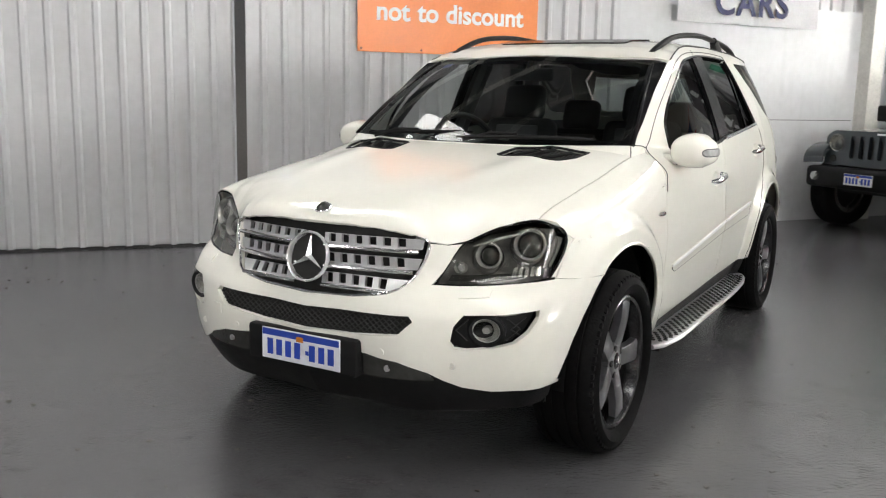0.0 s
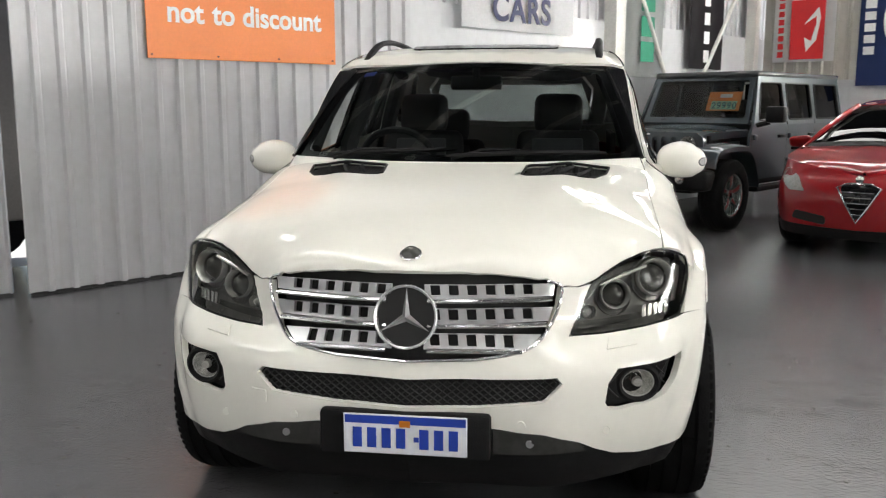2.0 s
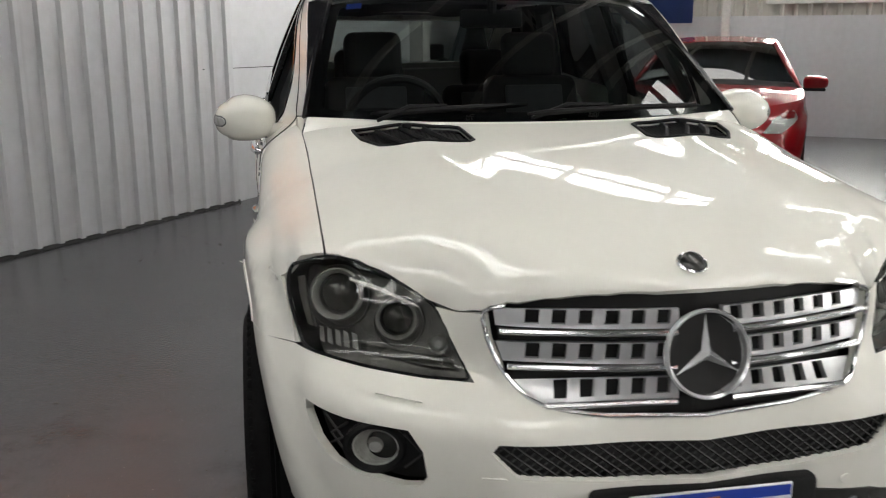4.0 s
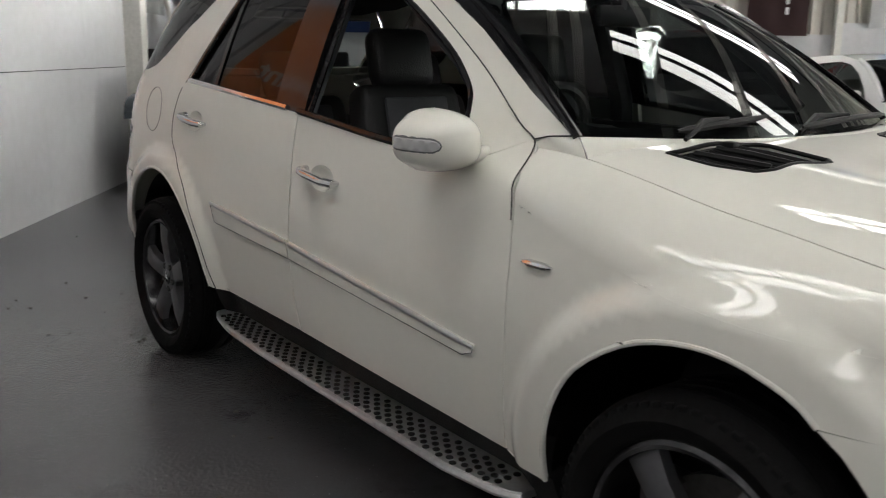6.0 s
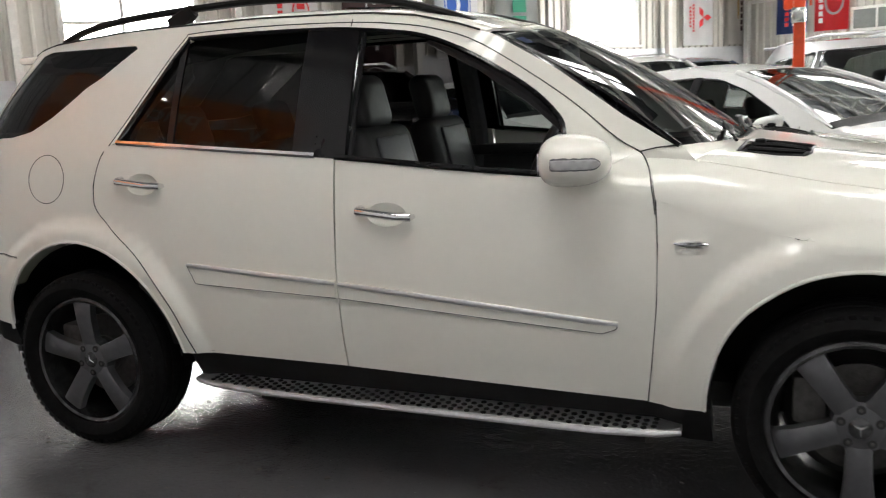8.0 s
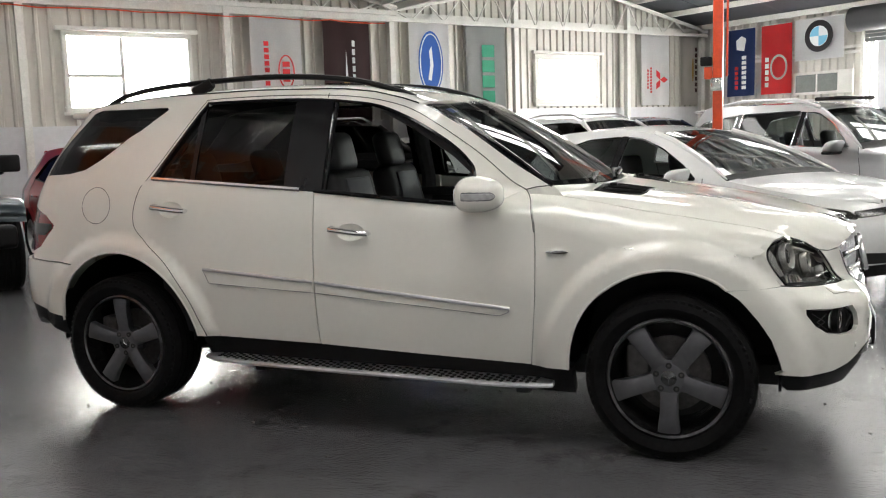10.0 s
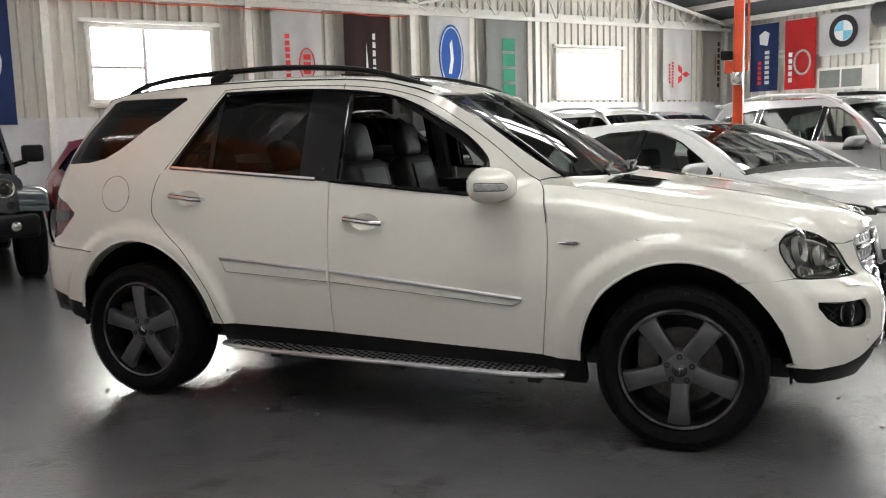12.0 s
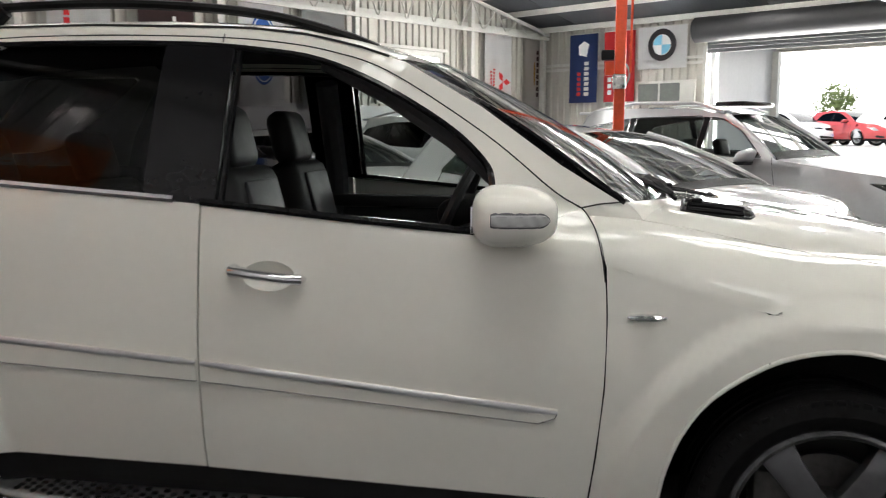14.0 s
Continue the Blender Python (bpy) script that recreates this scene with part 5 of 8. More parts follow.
    for sgn in (-0.36, 0.36):
        seat(car, fx, sgn, zb + 0.18 + S.get("seat_z", 0.0), 0.48, high=0.52)
        seat(car, fx - 0.85, sgn, zb + 0.2 + S.get("seat_z", 0.0), 0.52, high=0.46)
    steering(car, fx + 0.42, -0.36, belt - 0.04)
    part("rear_view_mirror", boxed(xw + 0.12, xw + 0.15, -0.11, 0.11, ztop(xw) - 0.17, ztop(xw) - 0.11, bevel=0.01), BLACK_PLASTIC, car)
    if S.get("rails"):
        for sgn in (1, -1):
            x0, x1 = S["rails"]
            line = []
            for i in range(13):
                t = i / 12
                x = x0 + (x1 - x0) * t
                z = ztop(x) + 0.035 + 0.035 * min(1, 6 * t, 6 * (1 - t)) - 0.03
                line.append((x, sgn * (rw - 0.03), z))
            part("roof_rail", tubed(line, 0.017, 8), S.get("rail_mat", ALU), car)
    return car


def room_pose(a, b, heading=180):
    """A car's pose in the hall: its middle at (a, b); 180: its nose towards -a."""
    return Matrix.Translation(room(a, b)) @ pose(0, 0, 0, 0, 0, ROOM + heading)


BLACK_CAR = paint("black_car_paint", (0.012, 0.012, 0.014))
RED_CAR = paint("red_car_paint", (0.24, 0.004, 0.008))
SILVER_CAR = paint("silver_car_paint", (0.50, 0.50, 0.51), 0.7)
WHITE_CAR = paint("plain_white_car_paint", (0.72, 0.72, 0.71))
BLUE_CAR = paint("dark_blue_car_paint", (0.02, 0.03, 0.06), 0.3)
# paler red: the washing-out by the yard's glare is put into the colour
GLARE_RED = paint("glare_paled_red_paint", (0.50, 0.08, 0.08))
GREY_CAR = paint("slate_grey_car_paint", (0.040, 0.051, 0.058), 0.35)


def hatch(front=0.87, rear=0.79, wb=2.63, width=1.79, height=1.46):
    xf, xr = wb / 2 + front, -wb / 2 - rear
    return dict(wheelbase=wb, front=front, rear=rear, tyre=0.315, rim=0.215, width=width, height=height, hood=0.82, belt=0.95, roof_width=0.55, rake=0.14, tail_lean=0.5,
                top=[(xf - 0.17, 0.78), (xf - 0.35, 0.86), (xf - 0.8, 0.945), (xf - 1.08, 0.985), (xf - 1.5, 1.185), (xf - 1.85, 1.325), (xf - 2.15, 1.41), (xf - 2.6, 1.462), (xf - 3.0, 1.455), (xr + 0.55, 1.39), (xr + 0.15, 1.02), (xr + 0.03, 0.85)],
                cowl=xf - 1.10, screen_top=xf - 2.13, roof_end=xr + 0.6, back_low=xr + 0.14,
                windows=[[(xf - 1.42, 0.965), (xf - 2.46, 0.995), (xf - 2.46, 1.355), (xf - 2.25, 1.335), (xf - 1.95, 1.245), (xf - 1.62, 1.09)], [(xf - 2.54, 0.995), (xf - 3.42, 1.05), (xf - 3.25, 1.27), (xf - 3.0, 1.335), (xf - 2.54, 1.36)]],
                front_shapes=[], joints=[[(xf - 1.35, 0.98), (xf - 1.28, 0.7), (xf - 1.33, 0.26)], [(xf - 2.46, 1.0), (xf - 2.46, 0.26)], [(xf - 3.4, 1.05), (xf - 3.4, 0.8), (xf - 3.1, 0.6)]],
                side_shapes=[("pillar_cover", [(xf - 2.45, 0.99), (xf - 2.55, 0.995), (xf - 2.55, 1.365), (xf - 2.45, 1.365)], TRIM_BLACK)], handles=[(xf - 2.25, 0.83), (xf - 3.15, 0.85)], mirror=(xf - 1.52, 0.95), plate_z=0.42, seat_x=xf - 2.3, handle_mat=None)


def wagon(front=0.9, rear=1.0, wb=2.9, width=1.92, height=1.70):
    xf, xr = wb / 2 + front, -wb / 2 - rear
    return dict(wheelbase=wb, front=front, rear=rear, tyre=0.365, rim=0.245, width=width, height=height, hood=1.0, belt=1.14, sill=0.28, roof_width=0.58, rake=0.12, tail_lean=0.4,
                top=[(xf - 0.16, 0.94), (xf - 0.35, 1.02), (xf - 0.9, 1.10), (xf - 1.40, 1.165), (xf - 1.72, 1.40), (xf - 2.05, 1.61), (xf - 2.4, 1.685), (xf - 3.2, 1.70), (xf - 4.0, 1.66), (xr + 0.4, 1.6), (xr + 0.1, 1.2), (xr + 0.04, 1.0)],
                cowl=xf - 1.42, screen_top=xf - 2.05, roof_end=xr + 0.45, back_low=xr + 0.1,
                windows=[[(xf - 1.55, 1.16), (xf - 2.55, 1.19), (xf - 2.55, 1.57), (xf - 2.15, 1.55), (xf - 1.85, 1.4)], [(xf - 2.64, 1.19), (xf - 3.55, 1.22), (xf - 3.55, 1.56), (xf - 2.64, 1.58)], [(xf - 3.63, 1.22), (xr + 0.42, 1.27), (xr + 0.62, 1.5), (xf - 3.63, 1.56)]],
                front_shapes=[], joints=[[(xf - 1.45, 1.17), (xf - 1.38, 0.8), (xf - 1.45, 0.34)], [(xf - 2.59, 1.18), (xf - 2.59, 0.34)], [(xf - 3.62, 1.2), (xf - 3.6, 0.95), (xf - 3.3, 0.7)]],
                side_shapes=[("pillar_cover", [(xf - 2.54, 1.18), (xf - 2.65, 1.183), (xf - 2.65, 1.585), (xf - 2.54, 1.575)], TRIM_BLACK), ("pillar_cover", [(xf - 3.54, 1.215), (xf - 3.64, 1.218), (xf - 3.64, 1.565), (xf - 3.54, 1.57)], TRIM_BLACK)],
                handles=[(xf - 2.38, 1.0), (xf - 3.38, 1.02)], mirror=(xf - 1.65, 1.13), plate_z=0.5, seat_x=xf - 2.45, seat_z=0.1, rails=(xf - 2.3, xr + 0.6), handle_mat=None)


def with_front(S, lamp, grille, lower, extra=()):
    S = dict(S)
    S["front_shapes"] = [("headlamp", lamp, LAMP_DARK, 0.006), ("headlamp_lens", [(y * 0.96 + 0.02, z) for y, z in lamp], GLASS_CLEAR, 0.012), ("grille", grille, TRIM_BLACK, 0.006), ("lower_intake", lower, MESH_BLACK, 0.006), *extra]
    return S


# ---- the white SUV in the middle ----
HERO_FLANK = [(0.15, 0.78), (0.25, 0.815), (0.37, 0.862), (0.5, 0.893), (0.62, 0.908), (0.74, 0.917), (0.85, 0.913), (0.97, 0.902), (1.08, 0.888), (1.18, 0.868), (1.25, 0.845), (1.40, 0.788), (1.55, 0.722), (1.64, 0.675), (1.69, 0.64), (1.74, 0.60)]
HERO_NOSE = [(0.15, 2.14), (0.25, 2.20), (0.34, 2.262), (0.42, 2.292), (0.55, 2.302), (0.62, 2.297), (0.68, 2.28), (0.75, 2.262), (0.85, 2.252), (0.90, 2.245), (0.94, 2.238), (0.98, 2.20), (1.02, 2.12), (1.2, 1.95), (1.7, 1.9)]
HERO_TAIL = [(0.15, -2.30), (0.3, -2.40), (0.5, -2.45), (0.78, -2.44), (0.85, -2.38), (1.05, -2.36), (1.25, -2.28), (1.45, -2.14), (1.62, -1.98), (1.74, -1.9)]


def hero_lean(x, z):
    # the glasshouse draws in towards the windscreen, above the shoulder
    return 0.115 * smooth_step(0.15, 0.95, x) * smooth_step(1.06, 1.19, z)


def hero_prow(y, z):
    # bumper fuller at its corners than the lamps above; grille stands proud of the lamps
    low = smooth_step(0.77, 0.66, z) * smooth_step(0.12, 0.46, y) * (1 - smooth_step(0.72, 0.9, y))
    rake = min(max((z - 0.76) / 0.16, 0.0), 1.2) * smooth_step(0.44, 0.56, y) * (1 - smooth_step(0.66, 0.82, y))
    return 0.07 * low - 0.032 * smooth_step(0.40, 0.50, y) * smooth_step(0.70, 0.78, z) - 0.052 * rake


HB = Body(HERO_FLANK, HERO_NOSE, HERO_TAIL,
          [(1.0, 1.0), (0.80, 0.992), (0.62, 0.972), (0.46, 0.945), (0.36, 0.905), (0.28, 0.845), (0.18, 0.69), (0.095, 0.49), (0.025, 0.22), (0.0, 0.0)],
          [(1.0, 1.0), (0.6, 0.985), (0.40, 0.955), (0.24, 0.88), (0.13, 0.72), (0.04, 0.4), (0.0, 0.0)],
          1.30, -1.45, ((1.4575, 0.36), (-1.4575, 0.36)), 0.46, 0.036, hero_lean, hero_prow, (0.07, 0.15))
HX = lambda pts: [(HB.ux(x, z), z) for x, z in pts]
HY = lambda pts, front=True: [(HB.uy(y, z, front), z) for y, z in pts]
hero = empty("white_suv_main", Matrix.Identity(4), "white five-door luxury SUV with chrome grille and grey alloy wheels", "car", "parked cars")


def both(name, bm, mat, label="", parent=None, smooth=38):
    a = part(name, bm.copy(), mat, parent or hero, label, smooth)
    b = part(name, mirrored(bm), mat, parent or hero, label, smooth)
    bm.free()
    return a, b


def hside(name, pts, mat, step=0.045, holes=(), off=0.0, flange=0.014, label="", parent=None):
    return both(name, sheeted(pts, (lambda u, z: HB.at(u, z, off)) if off else HB.at, step, holes, flange), mat, label, parent)


R_ARCH = [(-1.872, 0.47), (-1.862, 0.54), (-1.84, 0.61), (-1.79, 0.69), (-1.725, 0.762), (-1.60, 0.838), (-1.455, 0.866), (-1.31, 0.842), (-1.18, 0.775), (-1.085, 0.69), (-1.012, 0.58), (-0.978, 0.49), (-0.966, 0.425)]
F_ARCH = [(1.012, 0.366), (1.024, 0.471), (1.063, 0.594), (1.138, 0.703), (1.268, 0.794), (1.394, 0.832), (1.517, 0.833), (1.637, 0.795), (1.695, 0.753)]
F_ARCH = spline(F_ARCH, 3)
R_ARCH = spline(R_ARCH, 3)
F_ARCH2 = [(1.695, 0.750), (1.742, 0.717), (1.822, 0.622), (1.874, 0.539), (1.902, 0.46), (1.917, 0.405)]
R_CUT = [(-1.285, 1.243), (-1.318, 1.20), (-1.345, 1.12), (-1.352, 1.056), (-1.338, 0.99), (-1.262, 0.915), (-1.15, 0.83), (-1.072, 0.745), (-0.985, 0.61), (-0.935, 0.49), (-0.913, 0.424)]
F_CUT = [(0.832, 0.373), (0.85, 0.515), (0.868, 0.708), (0.871, 0.898), (0.861, 1.045), (0.838, 1.133), (0.80, 1.176)]
ZR = [(-1.95, 1.60), (-1.9, 1.615), (-1.7, 1.66), (-1.3, 1.692), (-0.7, 1.70), (-0.2, 1.685), (0.0, 1.66), (0.15, 1.625), (0.30, 1.575)]
DLO_TOP = [(-1.245, 1.252), (-1.12, 1.43), (-0.985, 1.628), (-0.95, 1.642), (-0.645, 1.644), (-0.343, 1.636), (-0.12, 1.615), (0.05, 1.585), (0.233, 1.512), (0.42, 1.402), (0.52, 1.315), (0.556, 1.25), (0.567, 1.12)]
BELT = [(0.567, 1.104), (0.2, 1.136), (-0.255, 1.178), (-0.75, 1.213), (-1.245, 1.248)]
QG = [(-2.115, 1.272), (-1.985, 1.40), (-1.76, 1.618), (-1.70, 1.634), (-1.24, 1.632), (-1.225, 1.618), (-1.38, 1.51), (-1.62, 1.355), (-1.72, 1.305), (-1.83, 1.284)]
zr = lambda x: interp(ZR, x)

# quarter, pillars and roof rail of the flank in one pressing
SCREEN_EDGE = [(0.30, 1.575), (0.52, 1.448), (0.744, 1.287), (0.905, 1.19)]
quarter = (spline(R_CUT, 3) + [p for p in R_ARCH[::-1] if p[0] > -1.735 or p[1] > 0.76] + [(-1.728, 0.765), (-1.756, 0.792), (-2.10, 0.806), (-2.14, 0.845)]
           + [(-2.05, 0.875), (-1.925, 0.985), (-1.92, 1.005), (-1.99, 1.055), (-2.11, 1.10), (-2.20, 1.13)]
           + [(-2.21, 1.22), (-2.09, 1.38), (-1.95, 1.53), (-1.905, 1.612)] + ZR[2:] + SCREEN_EDGE[1:] + [(0.80, 1.176), (0.70, 1.13)] + DLO_TOP[::-1])
hside("side_frame", HX(quarter), WHITE_PAINT, 0.032, [HX(QG)])
FD = [(-0.2525, 0.412), (0.3, 0.391)] + spline(F_CUT, 4) + [(0.70, 1.128), (0.567, 1.102), (0.2, 1.134), (-0.2515, 1.175)]
RD = spline(R_CUT, 3)[::-1] + [(-1.245, 1.246), (-0.75, 1.211), (-0.258, 1.176), (-0.258, 0.413), (-0.6, 0.419)]
HANDLES = ((-0.05, 0.988), (-1.11, 1.096))
CUP_X, CUP_Z, CUP_UP = 0.075, 0.042, -0.006


def cup_outline(hx, hz):
    return [(hx + CUP_X * math.cos(a), hz + CUP_UP + CUP_Z * math.sin(a)) for a in np.linspace(0, 2 * math.pi, 25)[:-1]]


fd = hside("front_door", HX(FD), WHITE_PAINT, 0.045, [cup_outline(*HANDLES[0])])
rd = hside("rear_door", HX(RD), WHITE_PAINT, 0.032, [cup_outline(*HANDLES[1])])
# front wing: flank and its rounded top up to the bonnet
ZS = [(0.7, 1.05), (0.80, 1.045), (0.9, 1.025), (1.0, 0.99), (1.15, 0.95), (1.3, 0.92), (1.6, 0.893), (1.8, 0.888), (1.95, 0.875), (2.2, 0.86)]
ZC = [(0.80, 1.2), (0.95, 1.19), (1.1, 1.172), (1.3, 1.145), (1.6, 1.102), (1.85, 1.060), (2.0, 1.030), (2.10, 1.004), (2.20, 0.972), (2.25, 0.95)]
HOODLINE = [(0.80, 0.775), (0.95, 0.76), (1.2, 0.752), (1.5, 0.75), (1.80, 0.75), (1.9, 0.749), (2.02, 0.749)]
ZS, ZC, HOODLINE = (spline(c, 5) for c in (ZS, ZC, HOODLINE))
BREADTH = [(x, -HB.at(HB.ux(x, interp(ZS, x)), interp(ZS, x)).y - HB.bulge(x, interp(ZS, x))) for x in np.linspace(0.7, 2.3, 65)]
# height of the bonnet's leading edge and of the lamp's upper edge, by half breadth
LEAD = spline([(0.0, 0.938), (0.15, 0.936), (0.30, 0.926), (0.40, 0.910), (0.452, 0.885), (0.49, 0.877), (0.533, 0.887), (0.60, 0.925), (0.68, 0.957), (0.749, 0.968), (0.80, 0.953), (0.835, 0.906)], 5)
LEAD_X = [(y, HB.at(HB.uy(max(y, 0.002), z), z).x) for y, z in LEAD]


def deck(x, y):
    """Height of the bonnet and wing tops, rolled over towards the leading edge."""
    y = abs(y)
    top = deck_top(x, y)
    if y > 0.835:
        return top
    xe = interp(LEAD_X, y)
    t = min(max(1 - (xe - x) / 0.34, 0.0), 1.1)
    near = t ** 7
    return top - (edge_drop(y) * near + interp(SOFT_DROP, y) * max(t * t - near, 0.0)) * smooth_step(0.837, 0.80, y)


def edge_drop(y):
    return deck_top(interp(LEAD_X, y), y) - interp(LEAD, y)


def deck_top(x, y):
    zs, zc = interp(ZS, x), interp(ZC, x)
    t = min(abs(y) / interp(BREADTH, x), 1.0)
    power = 0.018 * math.exp(-((abs(y) - 0.47 * (1 - 0.25 * (x - 1))) / 0.07) ** 2) * smooth_step(2.1, 1.5, x)
    c, q = 0.006, 0.46
    s = 1 - t ** (5.0 - 1.4 * smooth_step(0.95, 1.4, x))
    return zs + (zc - zs) * ((s + c) ** q - c ** q) / ((1 + c) ** q - c ** q) + power * 0.5


SPREAD = [(y, math.exp(-(y / 0.13) ** 2)) for y in np.linspace(-0.26, 0.26, 27)]
SOFT_DROP = [(y, sum(w * edge_drop(min(abs(y + q), 0.82)) for q, w in SPREAD) / sum(w for q, w in SPREAD)) for y in np.linspace(0, 0.84, 43)]
EDGE_Y = (0.749, 0.72, 0.68, 0.64, 0.60, 0.56, 0.53, 0.50)
bm = bmesh.new()
SHOULDER = list(np.linspace(1.79, 0.869, 62))
wing = [(0.8365, 0.37)] + F_ARCH + [(1.80, 0.757), (1.905, 0.762), (1.865, 0.84), (1.83, 0.885), (1.81, 0.898)] + [(x, interp(ZS, x)) for x in SHOULDER] + [(0.8755, 0.898), (0.8725, 0.708), (0.8545, 0.515)]
sheet(bm, HX(wing), HB.at, 0.024, (), 0.014)
def wing_top(x, f):
    Y = interp(BREADTH, x)
    y0 = interp(HOODLINE, x) + 0.003
    y = y0 + (Y - y0) * (1 - max(1 - f, 0.0) ** 2.2)
    z = deck(x, y)
    if f >= 0.999 and x <= 1.79:
        return HB.at(HB.ux(x, interp(ZS, x)), interp(ZS, x))
    return Vector((x, -y - HB.bulge(x, z), z))
sheet(bm, [(0.815, 0.0), (interp(LEAD_X, 0.752), 0.0), (interp(LEAD_X, 0.752) - 0.012, 0.3), (1.85, 0.6), (1.815, 0.85), (1.81, 0.98)] + [(x, 1.0) for x in SHOULDER] + [(0.856, 0.55), (0.845, 0.3)], wing_top, 0.04, (), 0.012)
both("front_wing", bm, WHITE_PAINT)
for arch_line in (HX(F_ARCH), HX(R_ARCH)):
    both("arch_lip", tubed([HB.at(u, z, -0.003) for u, z in arch_line], 0.007, 8), WHITE_PAINT)
# bonnet with its two vents
def bonnet_map(x, y):
    return Vector((x, y, deck(x, y)))
edge = [(0.97, 0.7585), (1.2, 0.7515), (1.5, 0.7495), (1.80, 0.7495)] + [(interp(LEAD_X, y) + 0.002, y - 0.002) for y in (*EDGE_Y, 0.475, 0.45, 0.42, 0.38, 0.30, 0.20, 0.10)] + [(interp(LEAD_X, 0.0) + 0.002, 0.0)]
cowl = [(0.97, 0.757), (1.03, 0.6), (1.08, 0.4), (1.105, 0.2), (1.11, 0.0)]
outline = [(x, -y) for x, y in edge] + [(x, y) for x, y in edge[::-1][1:]] + [(x, y) for x, y in cowl[1:]] + [(x, -y) for x, y in cowl[::-1][1:-1]]
VENT = [(1.085, -0.61), (1.20, -0.592), (1.285, -0.548), (1.305, -0.50), (1.318, -0.29), (1.30, -0.272), (1.145, -0.285), (1.125, -0.31)]
VENTM = [(x, -y) for x, y in VENT]
part("bonnet", sheeted(outline, bonnet_map, 0.028, [VENT, VENTM], 0.012), WHITE_PAINT, hero)
for sgn, vo in ((1, VENT), (-1, VENTM)):
    v = part("bonnet_vent", sheeted(vo, lambda x, y: bonnet_map(x, y) - Vector((0, 0, 0.02)), 0.03, (), 0.0), MESH_BLACK, hero, "black bonnet air vent")
    part("vent_frame", tubed([bonnet_map(x, y) + Vector((0, 0, -0.001)) for x, y in dense(vo, 0.03)], 0.006, 6, True), BLACK_PLASTIC, v)
    for t in (0.25, 0.5, 0.75):
        y = -(0.59 + (0.30 - 0.59) * t) * sgn
        x0, x1 = 1.10 + 0.04 * t, 1.27 + 0.035 * t
        part("vent_fin", tubed([bonnet_map(x0, y - 0.02 * sgn) - Vector((0, 0, 0.008)), bonnet_map((x0 + x1) / 2, y) - Vector((0, 0, 0.004)), bonnet_map(x1, y + 0.04 * sgn) - Vector((0, 0, 0.008))], 0.009, 6), BLACK_PLASTIC, v)
    for t in np.linspace(0.05, 0.95, 22):
        y = -(0.59 + (0.29 - 0.59) * t) * sgn
        part("vent_rib", tubed([bonnet_map(1.10 + 0.04 * t, y) - Vector((0, 0, 0.012)), bonnet_map(1.265 + 0.045 * t, y) - Vector((0, 0, 0.012))], 0.0025, 4), BLACK_PLASTIC, v)
    part("washer_jet", boxed(1.13, 1.165, -0.45 * sgn - 0.014, -0.45 * sgn + 0.014, deck(1.15, 0.45) - 0.002, deck(1.15, 0.45) + 0.014, bevel=0.005), BLACK_PLASTIC, hero)
part("bonnet_badge", lathe(bmesh.new(), [(0.0, 0.012), (0.02, 0.011), (0.029, 0.004), (0.029, -0.01), (0, -0.01)], 24, Matrix.Translation((2.178, 0, deck(2.178, 0) + 0.002)) @ pose(0, 0, 0, 0, 55, 0) @ pose(0, 0, 0, 90, 0, 0)), LAMP_DARK, hero, "small round dark bonnet badge")
part("badge_ring", tubed([Vector((2.178, 0, deck(2.178, 0) + 0.006)) + pose(0, 0, 0, 0, 25, 0) @ Vector((0.03 * math.cos(a), 0.03 * math.sin(a), 0)) for a in np.linspace(0, 2 * math.pi, 24)[:-1]], 0.004, 6, True), CHROME, hero)
# roof
EAVES = [(x, -HB.at(HB.ux(x, zr(x)), zr(x)).y) for x in np.linspace(-2.05, 0.4, 50)]
def roof_map(x, y):
    Y = interp(EAVES, x)
    t = min(abs(y) / Y, 1.0)
    zc = interp([(-2.0, 1.615), (-1.9, 1.645), (-1.5, 1.705), (-1.0, 1.735), (-0.5, 1.74), (-0.1, 1.712), (0.15, 1.665), (0.34, 1.60)], x)
    return Vector((x, y, zr(x) + (zc - zr(x)) * (1 - t ** 2.6) ** (1 / 2.0)))
def roof_edge(x):
    return -HB.at(HB.ux(x, zr(x)), zr(x)).y - 0.001
rx = [0.27, 0.2, 0.0, -0.3, -0.7, -1.1, -1.5, -1.8, -1.93]
ro = [(x, -roof_edge(x)) for x in rx] + [(-1.965, -0.3), (-1.975, 0), (-1.965, 0.3)] + [(x, roof_edge(x)) for x in rx[::-1]] + [(0.33, 0.35), (0.345, 0.0), (0.33, -0.35)]
part("roof", sheeted(ro, roof_map, 0.07, (), 0.012), WHITE_PAINT, hero)
sr = rounded([(0.02, -0.38), (0.02, 0.38), (-0.45, 0.38), (-0.45, -0.38)], 0.05)
part("sunroof", sheeted(sr, lambda x, y: roof_map(x, y) + Vector((0, 0, 0.008)), 0.08, (), 0.012), TRIM_BLACK, hero, "dark glass sunroof")
both("roof_gutter", tubed([HB.at(HB.ux(x, zr(x)), zr(x), 0.002) for x in np.linspace(0.25, -1.85, 26)], 0.004, 5), GAP_DARK)
